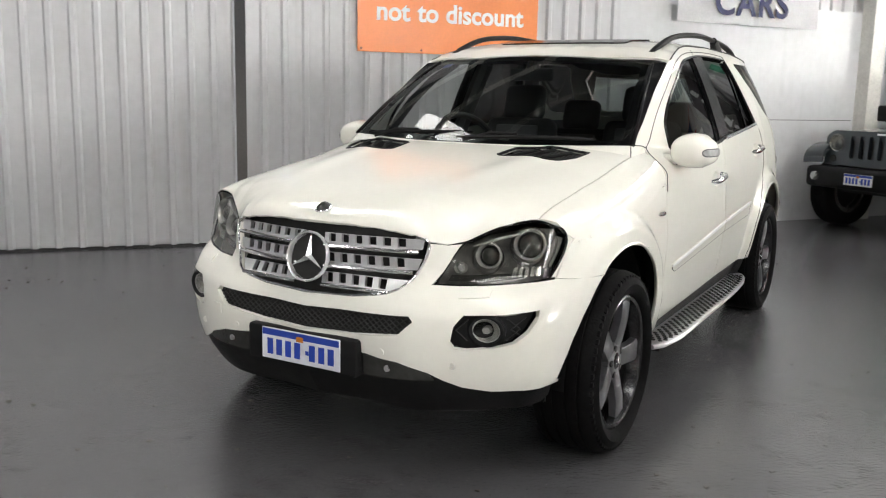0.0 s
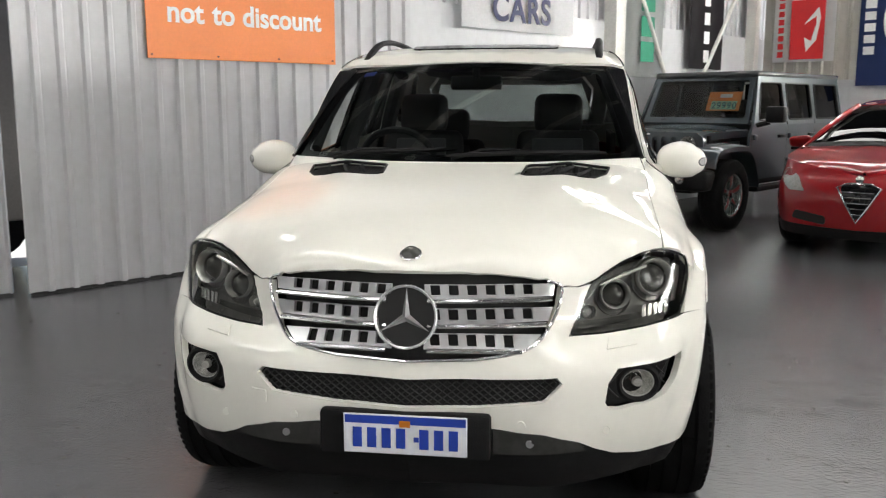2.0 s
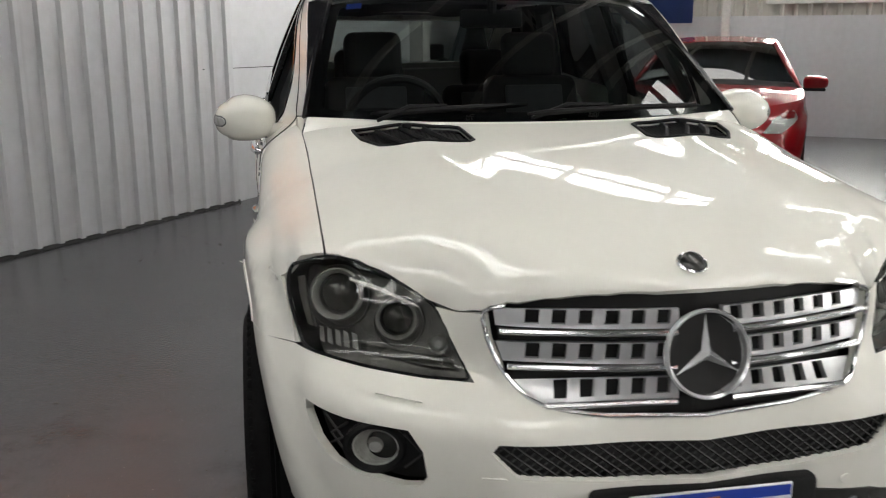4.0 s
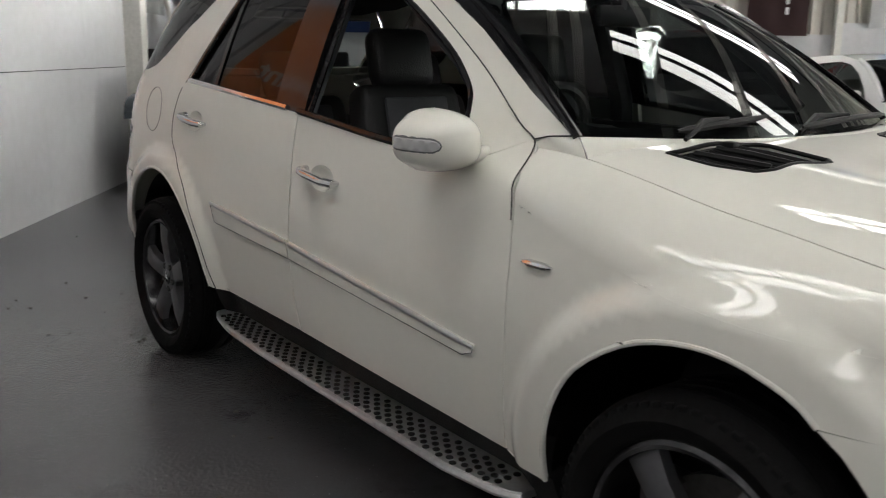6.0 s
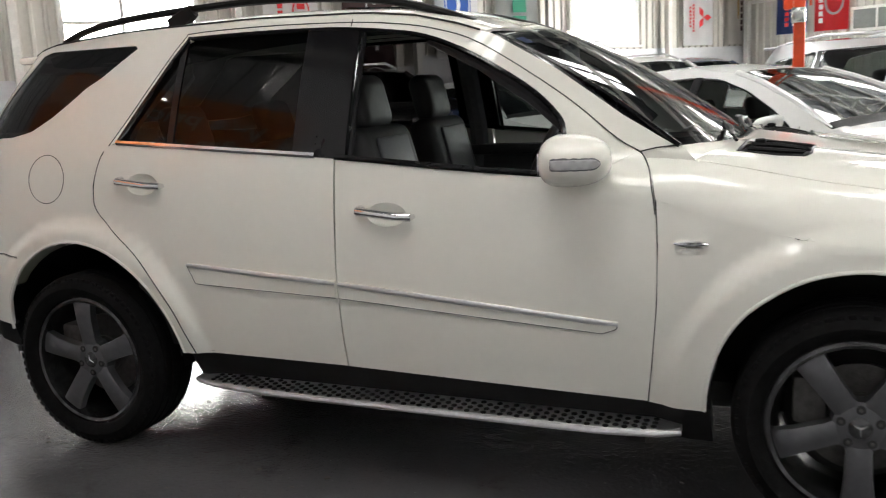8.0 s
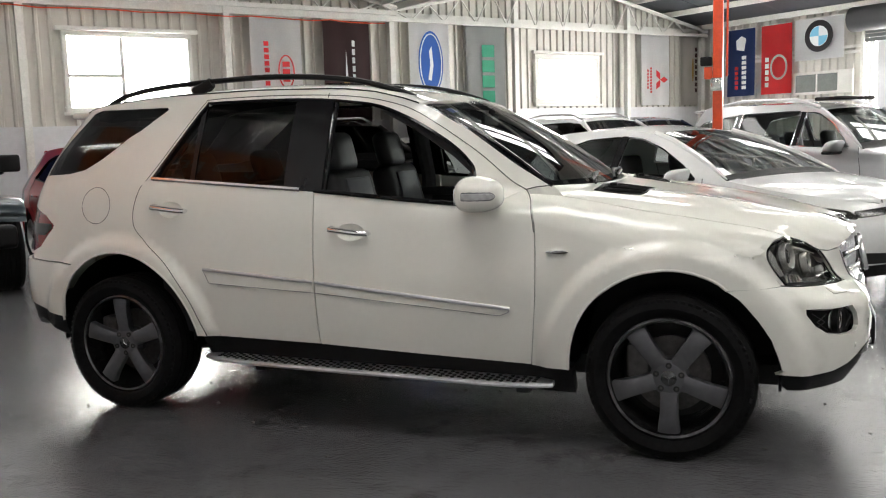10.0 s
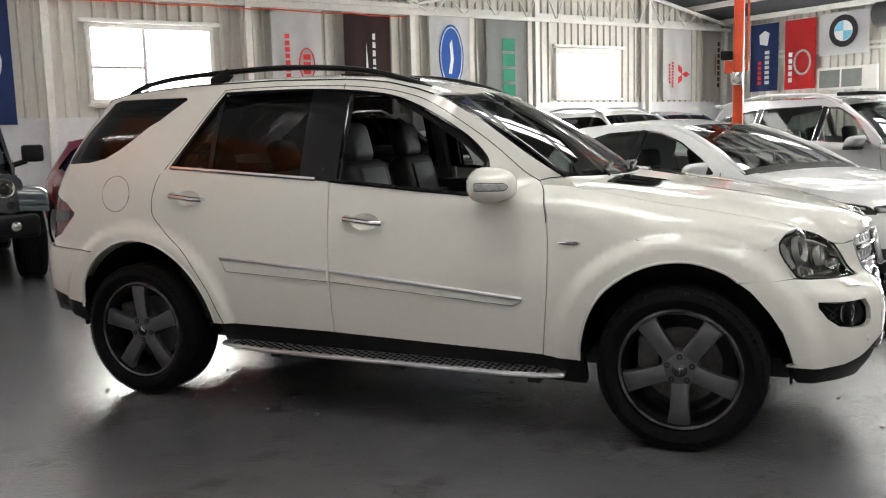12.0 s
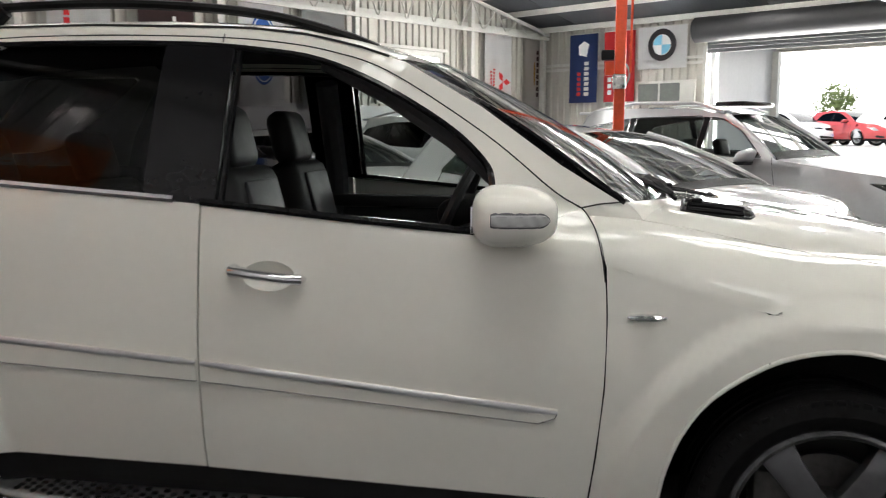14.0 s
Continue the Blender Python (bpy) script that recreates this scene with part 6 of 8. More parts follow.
# roof rails
rail = [(0.19, 1.625), (0.08, 1.668), (-0.12, 1.722), (-0.35, 1.752), (-0.65, 1.768), (-0.95, 1.764), (-1.25, 1.752), (-1.45, 1.735), (-1.6, 1.708), (-1.70, 1.672)]
rb = tubed([(x, -0.60 + 0.02 * abs(x + 0.7), z) for x, z in spline(rail, 4)], 0.02, 8, flat=0.75)
r1, r2 = both("roof_rail", rb, BLACK_PLASTIC, "black roof rail")
for r_, s_ in ((r1, 1), (r2, -1)):
    part("rail_foot", tubed([(-1.10, -0.60 * s_, 1.695), (-1.0, -0.60 * s_, 1.757)], [0.035, 0.022], 8, flat=1.4), BLACK_PLASTIC, r_)
# windscreen: base curved forward, black border
def screen(t, s):
    """t from base to header, s across from -1 to 1."""
    w = 0.742 + (0.615 - 0.742) * t
    y = w * s
    xb, xt = 1.075 - 0.155 * s * s, 0.345 - 0.06 * s * s
    zb_, zt_ = 1.178 + 0.010 * s * s, 1.612 - 0.035 * s * s
    return Vector((xb + (xt - xb) * t - 0.0, y, zb_ + (zt_ - zb_) * t + 0.045 * math.sin(math.pi * t) * 0.6))
part("windscreen", sheeted([(0, -1), (1, -1), (1, 1), (0, 1)], screen, 0.12, (), 0.0), GLASS_SCREEN, hero, "windscreen with a black border")
part("screen_border", sheeted([(0.0, -1), (1.0, -1), (1.0, 1), (0.0, 1)], lambda t, s: screen(t, s) - Vector((0.004, 0, 0.006)), 0.1, [rounded([(0.055, -0.945), (0.93, -0.93), (0.93, 0.93), (0.055, 0.945)], 0.05)], 0.003), TRIM_BLACK, hero)
part("screen_sticker", sheeted([(0.88, -0.89), (0.945, -0.89), (0.945, -0.80), (0.88, -0.80)], lambda t, s: screen(t, s) - Vector((0.003, 0, 0.004)), 0.1, (), 0), PLATE_BLUE, hero, "small blue sticker")
both("pillar_trim", tubed([screen(t, -1.0) + Vector((0, -0.008, 0.0)) for t in np.linspace(0.0, 1.0, 12)], 0.009, 6), TRIM_BLACK)
def ruled(a, b, n=14, rows=4, rise=0.0):
    """A strip between two lines in space, slightly arched."""
    bm, g = bmesh.new(), []
    at = lambda line, t: (lambda i, f: Vector(line[i]).lerp(Vector(line[i + 1]), f))(min(int(t * (len(line) - 1)), len(line) - 2), t * (len(line) - 1) - min(int(t * (len(line) - 1)), len(line) - 2))
    for i in range(n + 1):
        p, q = at(a, i / n), at(b, i / n)
        g.append([bm.verts.new(p.lerp(q, k / rows) + Vector((0, 0, rise * math.sin(math.pi * k / rows)))) for k in range(rows + 1)])
    for i in range(n):
        for k in range(rows):
            bm.faces.new((g[i][k], g[i + 1][k], g[i + 1][k + 1], g[i][k + 1]))
    bmesh.ops.recalc_face_normals(bm, faces=bm.faces)
    return bm


both("pillar_seal", ruled([HB.at(HB.ux(x, z), z, -0.003) for x, z in spline(SCREEN_EDGE, 3)[::-1]], [screen(t, -0.985) + Vector((0, 0, 0.002)) for t in np.linspace(0.0, 1.0, 10)]), TRIM_BLACK)
both("wing_corner", ruled([wing_top(x, 0.0) - Vector((0, 0, 0.001)) for x in np.linspace(0.803, 0.970, 6)], [HB.at(HB.ux(0.80, 1.172), 1.172, -0.002), (0.85, -0.772, 1.184), screen(0.0, -1.0)], rise=0.006), WHITE_PAINT)
back = [(0.970, 0.7575), (1.0, 0.68), (1.03, 0.60), (1.057, 0.50), (1.08, 0.40), (1.0945, 0.30), (1.105, 0.20), (1.1085, 0.10), (1.11, 0.0)]
both("bonnet_rear_edge", ruled([bonnet_map(x, -y) - Vector((0, 0, 0.001)) for x, y in back], [bonnet_map(x, -y).lerp(screen(0.0, -min(y / 0.742, 0.996)), 1 - 0.45 * smooth_step(0.62, 0.40, y)) for x, y in back], n=24, rise=0.003), WHITE_PAINT)
part("cowl_panel", sheeted([(0.965, -0.70), (1.02, -0.6), (1.075, -0.4), (1.105, 0), (1.075, 0.4), (1.02, 0.6), (0.965, 0.70), (0.915, 0.70), (0.97, 0.4), (1.02, 0.0), (0.97, -0.4), (0.915, -0.70)], lambda x, y: Vector((x, y, 1.165 + 0.006 * abs(y))), 0.08), BLACK_PLASTIC, hero)
for pts in ([(1.065, -0.55, 1.205), (1.03, -0.3, 1.215), (0.99, -0.02, 1.222)], [(1.095, -0.05, 1.20), (1.06, 0.25, 1.212), (0.99, 0.6, 1.212)]):
    wp = part("wiper_blade", tubed(spline(pts, 4), [0.004] + [0.010] * (len(spline(pts, 4)) - 2) + [0.004], 6), BLACK_PLASTIC, hero)
    part("wiper_arm", tubed([(1.075, pts[0][1] + 0.02, 1.185), (1.045, (pts[0][1] + pts[1][1]) / 2, 1.222), Vector(pts[1]) + Vector((0, 0, 0.012))], [0.006, 0.011, 0.005], 6), BLACK_PLASTIC, wp)
# side glass: the driver's window stands open
def glass(name, pts, mat, sides=(1, -1), off=-0.012):
    g = sheeted(HX(pts), lambda u, z: HB.at(u, z, off), 0.1, (), 0.0)
    if 1 in sides:
        part(name, g.copy(), mat, hero)
    if -1 in sides:
        part(name, mirrored(g), mat, hero)
    g.free()
glass("front_window", [(0.56, 1.10), (-0.24, 1.17), (-0.24, 1.63), (-0.10, 1.612), (0.05, 1.583), (0.233, 1.51), (0.42, 1.40), (0.55, 1.27)], GLASS_TINT, (-1,))
glass("rear_window_pane", [(-0.42, 1.185), (-0.985, 1.225), (-0.985, 1.64), (-0.645, 1.642), (-0.42, 1.64)], GLASS_PRIVACY)
glass("fixed_window_pane", [(-1.0, 1.228), (-1.24, 1.25), (-1.0, 1.615)], GLASS_PRIVACY)
glass("quarter_window", QG, GLASS_DARK, off=-0.004)
hside("b_pillar_cover", HX([(-0.255, 1.178), (-0.43, 1.19), (-0.43, 1.643), (-0.343, 1.64), (-0.215, 1.628), (-0.215, 1.17)]), TRIM_BLACK, 0.06, (), 0.002, 0.02)
hside("window_divider", HX([(-0.978, 1.222), (-1.006, 1.226), (-1.006, 1.63), (-0.978, 1.64)]), TRIM_BLACK, 0.06, (), -0.006, 0.01)
both("window_seal", tubed([HB.at(HB.ux(x, z), z, -0.004) for x, z in spline(DLO_TOP, 4)], 0.010, 6), TRIM_BLACK)
both("belt_moulding", tubed([HB.at(HB.ux(x, z), z + 0.004, 0.002) for x, z in spline(BELT, 6) if x < -0.26], 0.0105, 6, flat=1.1), CHROME, "chrome strip along the window sill")
both("belt_seal", tubed([HB.at(HB.ux(x, z), z + 0.004, 0.002) for x, z in spline(BELT, 6) if x > -0.27], 0.0105, 6, flat=1.1), TRIM_BLACK)
both("front_window_seal", tubed([HB.at(x, z, -0.01) for x, z in ((-0.2, 1.625), (-0.2, 1.17))], 0.010, 6), TRIM_BLACK)
# joints
for ln in ([(-1.285, 1.24), (-1.2, 1.35), (-1.09, 1.51), (-1.0, 1.64), (-0.955, 1.662), (-0.64, 1.667), (-0.31, 1.657), (-0.1, 1.64), (0.08, 1.608), (0.26, 1.545), (0.53, 1.375), (0.70, 1.238)],
           [(-0.255, 1.64), (-0.255, 1.665)], [(-1.756, 0.794), (-1.95, 0.80), (-2.10, 0.808)]):
    both("panel_joint", bead(HB, HX(ln), 0.0022), GAP_DARK)
hside("shut_face", HX([(x - 0.02, z) for x, z in R_CUT if z < 0.95] + [(x + 0.02, z) for x, z in R_CUT[::-1] if z < 0.95]), WHITE_PAINT, 0.05, (), -0.014, 0.0)
both("panel_joint", bead(HB, HX(spline(R_CUT, 3)[2:]), 0.0022, 0.0), GAP_DARK)
both("panel_joint", bead(HB, HX([(0.866, 0.99), (0.858, 1.05), (0.840, 1.115), (0.812, 1.16), (0.79, 1.178)]), 0.0019, 0.004), GAP_DARK)
both("panel_joint", tubed([HB.at(HB.ux(x, z), z, o) for x, z, o in ((0.68, 1.254, 0.0), (0.705, 1.234, 0.001), (0.73, 1.214, 0.003), (0.755, 1.197, 0.0045), (0.78, 1.183, 0.004), (0.798, 1.172, 0.003))], 0.0022, 5), GAP_DARK)
both("panel_joint", tubed([HB.at(HB.ux(0.80, 1.172), 1.172, 0.003), (0.85, -0.772, 1.185), (0.915, -0.75, 1.19)], 0.0022, 5), GAP_DARK)
fu = [(-1.608 + 0.098 * math.cos(a), 1.112 + 0.098 * math.sin(a)) for a in np.linspace(0, 2 * math.pi, 30)]
part("fuel_flap", bead(HB, HX(fu), 0.0016, n=1), GAP_DARK, hero, "round fuel flap outline")
# door mouldings and handles
for nm, a, b in (("door_moulding", -0.262, -0.905), ("door_moulding", 0.75, -0.248)):
    zl = lambda x: interp([(-0.905, 0.79), (-0.25, 0.741), (0.75, 0.645)], x)
    xs = np.linspace(a, b, 14)
    zd = lambda x: zl(x) - interp([(-0.905, 0.070), (-0.86, 0.078), (-0.25, 0.062), (0.70, 0.046), (0.75, 0.034)], x)
    tip = 1 if b > -0.5 else -1
    nose = (xs[0] if tip > 0 else xs[-1])
    low = [(x, zd(x)) for x in np.linspace(a, b, 40) if abs(x - nose) > 0.03]
    turn = [(nose - tip * 0.008, zl(nose) - 0.024), (nose - tip * 0.002, zl(nose) - 0.012)]
    low = (turn[::-1] + low) if tip > 0 else (low + turn)
    hside(nm, [(x, zl(x)) for x in xs] + low[::-1], WHITE_PAINT, 0.06, (), 0.006, 0.008)
    both("moulding_strip", tubed([HB.at(x, zl(x) - 0.008, 0.007) for x in xs], [0.003] + [0.006] * (len(xs) - 2) + [0.004], 10, flat=1.5), GRILLE_SILVER, "chrome strip on the door moulding")
    both("moulding_edge", tubed([HB.at(x, z, 0.005) for x, z in low], 0.0019, 5), RUBBER_GREY)
for hx, hz in HANDLES:
    cz = hz + CUP_UP
    both("handle_cup", sheeted(cup_outline(hx, hz), lambda x, z: HB.at(x, z, -0.028 * max(0.0, 1 - ((x - hx) / CUP_X) ** 2 - ((z - cz) / CUP_Z) ** 2) ** 0.6), 0.018, (), 0.0), WHITE_PAINT)
    y = HB.at(hx, hz).y
    a, b = both("door_handle", tubed([(hx - 0.105, y + 0.005, hz + 0.008), (hx - 0.095, y - 0.022, hz + 0.008), (hx - 0.05, y - 0.034, hz + 0.004), (hx + 0.05, y - 0.032, hz - 0.008), (hx + 0.095, y - 0.018, hz - 0.012), (hx + 0.105, y + 0.005, hz - 0.012)], [0.014, 0.019, 0.0165, 0.0165, 0.017, 0.006], 12, flat=0.9), CHROME, "chrome door handle")
    both("handle_end", lathe(bmesh.new(), [(0, -0.024), (0.016, -0.022), (0.019, 0.0), (0, 0.0)], 16, Matrix.Translation((hx - 0.098, y, hz + 0.008))), CHROME)
bd = both("wing_badge", tubed([HB.at(x, 0.902, 0.008) for x in (0.925, 0.95, 1.0, 1.025)], [0.004, 0.011, 0.011, 0.004], 8, flat=0.9), CHROME, "small chrome wing badge")
# sills, running boards
hside("sill_cover", [(-0.945, 0.43), (-0.25, 0.414), (0.3, 0.393), (0.84, 0.375), (1.03, 0.368), (1.035, 0.24), (-0.90, 0.26)], BLACK_PLASTIC, 0.08, (), -0.012, 0.05)
bt = lambda x: interp([(-0.93, 0.885), (-0.86, 0.915), (-0.7, 0.945), (-0.4, 0.958), (0.7, 0.955), (0.90, 0.925), (0.94, 0.895)], x)
bz = lambda x: 0.325 - 0.022 * (x + 0.9) / 1.8
def board_map(x, f):
    return Vector((x, -(0.80 + (bt(x) - 0.80) * f), bz(x)))
bo = [(x, 1.0) for x in np.linspace(-0.93, 0.94, 30)] + [(x, 0.0) for x in np.linspace(0.94, -0.93, 30)]
boards = both("running_board", sheeted(bo, board_map, 0.06, (), 0.022, ref=(0, -0.9, 0)), ALU, "aluminium running board with rubber studs")
bm = tubed([board_map(x, 1.0) - Vector((0, 0.004, 0.012)) for x in np.linspace(-0.93, 0.94, 30)], 0.012, 8)
both("board_lip", bm, ALU)
for bo_, sgn in zip(boards, (1, -1)):
    st = bmesh.new()
    for i in range(58):
        x = -0.84 + i * 0.0298
        for k in range(3):
            f = 0.34 + 0.25 * k + (0.0 if i % 2 else 0.125)
            p = board_map(x, min(f, 0.93))
            lathe_pts = [(0, 0.004), (0.0085, 0.0035), (0.0095, -0.002)]
            ring = [st.verts.new((p.x + 0.0105 * math.cos(a), (p.y + 0.0105 * math.sin(a)) * sgn, p.z + 0.0035)) for a in np.linspace(0, 2 * math.pi, 9)[:-1]]
            low = [st.verts.new((v.co.x, v.co.y, p.z - 0.001)) for v in ring]
            fs = [st.faces.new(ring)] + [st.faces.new((low[q], low[(q + 1) % 8], ring[(q + 1) % 8], ring[q])) for q in range(8)]
    bmesh.ops.recalc_face_normals(st, faces=st.faces)
    tagged(part("rubber_studs", st, BLACK_PLASTIC, bo_, "rows of black rubber studs"), kind="stuff")
    for x in (-0.6, 0.1, 0.8):
        part("board_bracket", boxed(x - 0.03, x + 0.03, min(-0.55 * sgn, -0.9 * sgn), max(-0.55 * sgn, -0.9 * sgn), bz(x) - 0.06, bz(x) - 0.02), BLACK_PLASTIC, bo_)
# mirrors
mb = bmesh.new()
bmesh.ops.create_uvsphere(mb, u_segments=28, v_segments=18, radius=1.0)
for v in mb.verts:
    x, y, z = v.co
    s = lambda c, p: math.copysign(abs(c) ** p, c)
    x, y, z = s(x, 0.88), s(y, 0.85), s(z, 0.72)
    X = 0.602 + 0.140 * x
    Y = -0.945 + 0.106 * y
    Zm = 1.158 + 0.075 * z + 0.012 * (1 if z > 0 else 0) * (1 - abs(y))
    if x < 0:
        X = 0.597 + 0.076 * x
    if y < -0.5:
        Zm = 1.156 + (Zm - 1.156) * 0.9
    v.co = (X, Y, Zm)
def mirror_band(side, half, proud, ripple):
    """A strip that lies on the mirror's housing and narrows towards its front end."""
    power = lambda c, p: math.copysign(abs(c) ** p, c)
    bm, rows = bmesh.new(), []
    for i in range(45):
        u = i / 44
        a = radians(-100 + 66 * u) if half < 0.3 else radians(-102 + 70 * u)
        h = half * math.sqrt(max(0.0, 1 - max(0.0, (u - 0.72) / 0.281) ** 2)) * (0.88 + 0.12 * min(1, u * 8))
        row = []
        for k in range(7):
            zz = h * (k - 3) / 3
            e = power(zz, 1 / 0.72)
            c = math.sqrt(1 - e * e)
            x, y = power(math.cos(a) * c, 0.88), power(math.sin(a) * c, 0.85)
            lift = (proud if 0 < k < 6 else -0.002) + ripple * math.sin(u * 27) * (1 if 1 < k < 5 else 0)
            out = Vector((math.cos(a), math.sin(a), 0)) * lift
            row.append(bm.verts.new(((0.602 + 0.140 * x if x > 0 else 0.597 + 0.076 * x) + out.x, (-0.945 + 0.106 * y + out.y) * side, 1.159 + 0.072 * zz)))
        rows.append(row)
    for p, q in zip(rows, rows[1:]):
        for k in range(6):
            bm.faces.new((p[k], q[k], q[k + 1], p[k + 1]))
    bmesh.ops.remove_doubles(bm, verts=bm.verts, dist=0.0002)
    bmesh.ops.recalc_face_normals(bm, faces=bm.faces)
    return bm


ma, mbm = both("wing_mirror", mb, WHITE_PAINT)
for mo, s in ((ma, 1), (mbm, -1)):
    part("lamp_surround", mirror_band(s, 0.31, 0.0012, 0.0), RUBBER_GREY, mo)
    part("mirror_lamp", mirror_band(s, 0.265, 0.0030, 0.0012), WHITE_LENS, mo, "clear indicator lamp strip")
    part("mirror_glass", boxed(0.521, 0.529, min(-0.89 * s, -0.99 * s), max(-0.89 * s, -0.99 * s), 1.12, 1.19, bevel=0.002), CHROME, mo)
    part("mirror_foot", tubed([(0.635, -0.885 * s, 1.122), (0.640, -0.862 * s, 1.12), (0.650, -0.83 * s, 1.118), (0.665, -0.78 * s, 1.115)], [0.036, 0.037, 0.042, 0.052], 20, flat=0.7), WHITE_PAINT, mo)
    part("mirror_gap", tubed([(0.635, -0.886 * s, 1.122), (0.640, -0.868 * s, 1.121)], [0.040, 0.040], 20, flat=0.7), BLACK_PLASTIC, mo)
# front bumper
FOG = [(0.572, 0.560), (0.580, 0.615), (0.607, 0.655), (0.70, 0.657), (0.806, 0.664), (0.806, 0.640), (0.788, 0.590), (0.755, 0.555), (0.70, 0.541), (0.62, 0.534), (0.585, 0.540)]
LOW = [(0.0, 0.628), (0.25, 0.634), (0.435, 0.643), (0.45, 0.625), (0.40, 0.575), (0.2, 0.55), (0.0, 0.545)]
GR = [(0.0, 0.926), (0.25, 0.918), (0.40, 0.902), (0.440, 0.885), (0.435, 0.83), (0.40, 0.755), (0.34, 0.71), (0.2, 0.685), (0.0, 0.678)]
u0 = HB.u_nose
lamp_top = [(HB.uy(y, interp(LEAD, y) - 0.005), interp(LEAD, y) - 0.005) for y in (0.80, 0.775, *EDGE_Y[:-1])]
LAMP_SIDE = spline([(1.925, 0.766), (1.893, 0.808), (1.866, 0.85), (1.852, 0.885), (1.853, 0.915), (1.868, 0.937)], 3)
lamp_out = HY([(0.468, 0.742), (0.56, 0.742), (0.68, 0.748), (0.78, 0.757)]) + HX(LAMP_SIDE) + lamp_top + HY([(0.514, 0.850), (0.502, 0.82)])
lamp_out = rounded(lamp_out, 0.022, 4)
bump = HX(F_ARCH2[::-1]) + HX([(1.80, 0.757), (1.905, 0.760)]) + HY([(0.78, 0.754), (0.68, 0.745), (0.56, 0.739), (0.464, 0.739), (0.504, 0.82), (0.527, 0.876), (0.49, 0.872), (0.462, 0.877), (0.442, 0.880), (0.435, 0.83), (0.40, 0.755), (0.34, 0.71), (0.2, 0.685)]) + [(u0, 0.676), (u0, 0.628)] + HY(LOW[1:6]) + [(u0, 0.545), (u0, 0.50)] + HY([(0.27, 0.488), (0.42, 0.470), (0.50, 0.446), (0.545, 0.420), (0.60, 0.395), (0.68, 0.378), (0.78, 0.375), (0.85, 0.390)]) + HX([(1.93, 0.405)])
hside("front_bumper", bump, WHITE_PAINT, 0.04, [HY(FOG)], 0.0, 0.02)
hside("bumper_skirt", [(u0, 0.498)] + HY([(0.27, 0.486), (0.42, 0.468), (0.50, 0.444), (0.545, 0.418), (0.60, 0.393), (0.68, 0.376), (0.78, 0.373), (0.85, 0.388)]) + HX([(1.925, 0.403), (1.915, 0.33), (1.94, 0.305)]) + HY([(0.78, 0.300), (0.66, 0.285), (0.45, 0.27)]) + [(u0, 0.27)], BLACK_PLASTIC, 0.05, (), -0.012, 0.06)
hside("skid_trim", HY([(0.255, 0.486), (0.40, 0.476), (0.50, 0.445), (0.52, 0.42), (0.40, 0.415), (0.255, 0.412)]), LAMP_DARK, 0.05, (), 0.004, 0.02)
for y in (0.36,):
    both("parking_sensor", lathe(bmesh.new(), [(0, -0.004), (0.011, -0.003), (0.012, 0.006), (0, 0.006)], 14, Matrix.Translation(HB.at(HB.uy(y, 0.45), 0.45, 0.006)) @ pose(0, 0, 0, 0, 0, 90)), SILVER)
for y, z in ((0.335, 0.505), (0.575, 0.475)):
    both("parking_sensor", lathe(bmesh.new(), [(0, -0.002), (0.012, -0.002), (0.013, 0.004), (0, 0.004)], 16, Matrix.Translation(HB.at(HB.uy(y, z), z, 0.001)) @ pose(0, 0, 0, 0, 0, 90)), WHITE_PAINT)
hside("washer_flap", HY([(0.575, 0.705), (0.665, 0.71), (0.66, 0.733), (0.58, 0.73)]), WHITE_PAINT, 0.05, (), 0.003, 0.004)
part("towing_flap", sheeted(rounded(HY([(0.42, 0.535), (0.47, 0.535), (0.47, 0.575), (0.42, 0.575)]), 0.006), lambda u, z: HB.at(u, z, 0.003), 0.04, (), 0.004), WHITE_PAINT, hero)
# intake mesh
hside("lower_intake", [(u0, 0.628)] + HY(LOW[1:6]) + [(u0, 0.545)], GAP_DARK, 0.05, (), -0.045, 0)
lat = bmesh.new()
for k in range(-34, 35):
    for d in (-1, 1):
        y0 = k * 0.0265
        line = []
        for j in range(8):
            z = 0.548 + j * 0.0125
            y = y0 + d * (z - 0.59) * 1.3
            lim = 0.445 - 0.6 * max(0, 0.60 - z) ** 1.0
            if abs(y) < lim and z < 0.632 + 0.01 * abs(y) / 0.4:
                p = HB.at(HB.uy(abs(y), z), z, -0.018)
                line.append((p.x, y, z))
        if len(line) > 1:
            tube(lat, line, 0.0026, 4)
tagged(part("intake_mesh", lat, MESH_BLACK, hero, "black diamond mesh"), kind="stuff")
# fog lamps
both("fog_recess", sheeted(HY(FOG), lambda u, z: HB.at(u, z, -0.035), 0.04, (), 0), BLACK_PLASTIC)
fc = HB.at(HB.uy(0.68, 0.600), 0.600, -0.02)
fm = Matrix.Translation(fc) @ pose(0, 0, 0, 0, 0, 76) @ Matrix.Diagonal((1.18, 1, 1, 1))
fa, fb = both("fog_lamp_rim", lathe(bmesh.new(), [(0.042, 0.03), (0.056, 0.02), (0.058, -0.004), (0.050, -0.010), (0.042, -0.004), (0.040, 0.03)], 30, fm, True), BLACK_PLASTIC)
both("fog_lamp_reflector", lathe(bmesh.new(), [(0, 0.03), (0.025, 0.022), (0.040, 0.0), (0.043, 0.0), (0.043, 0.034), (0, 0.034)], 28, fm), FOG_LENS)
both("fog_lamp_lens", lathe(bmesh.new(), [(0, -0.010), (0.025, -0.008), (0.042, -0.001), (0.042, 0.002), (0, 0.0)], 28, fm), GLASS_CLEAR)
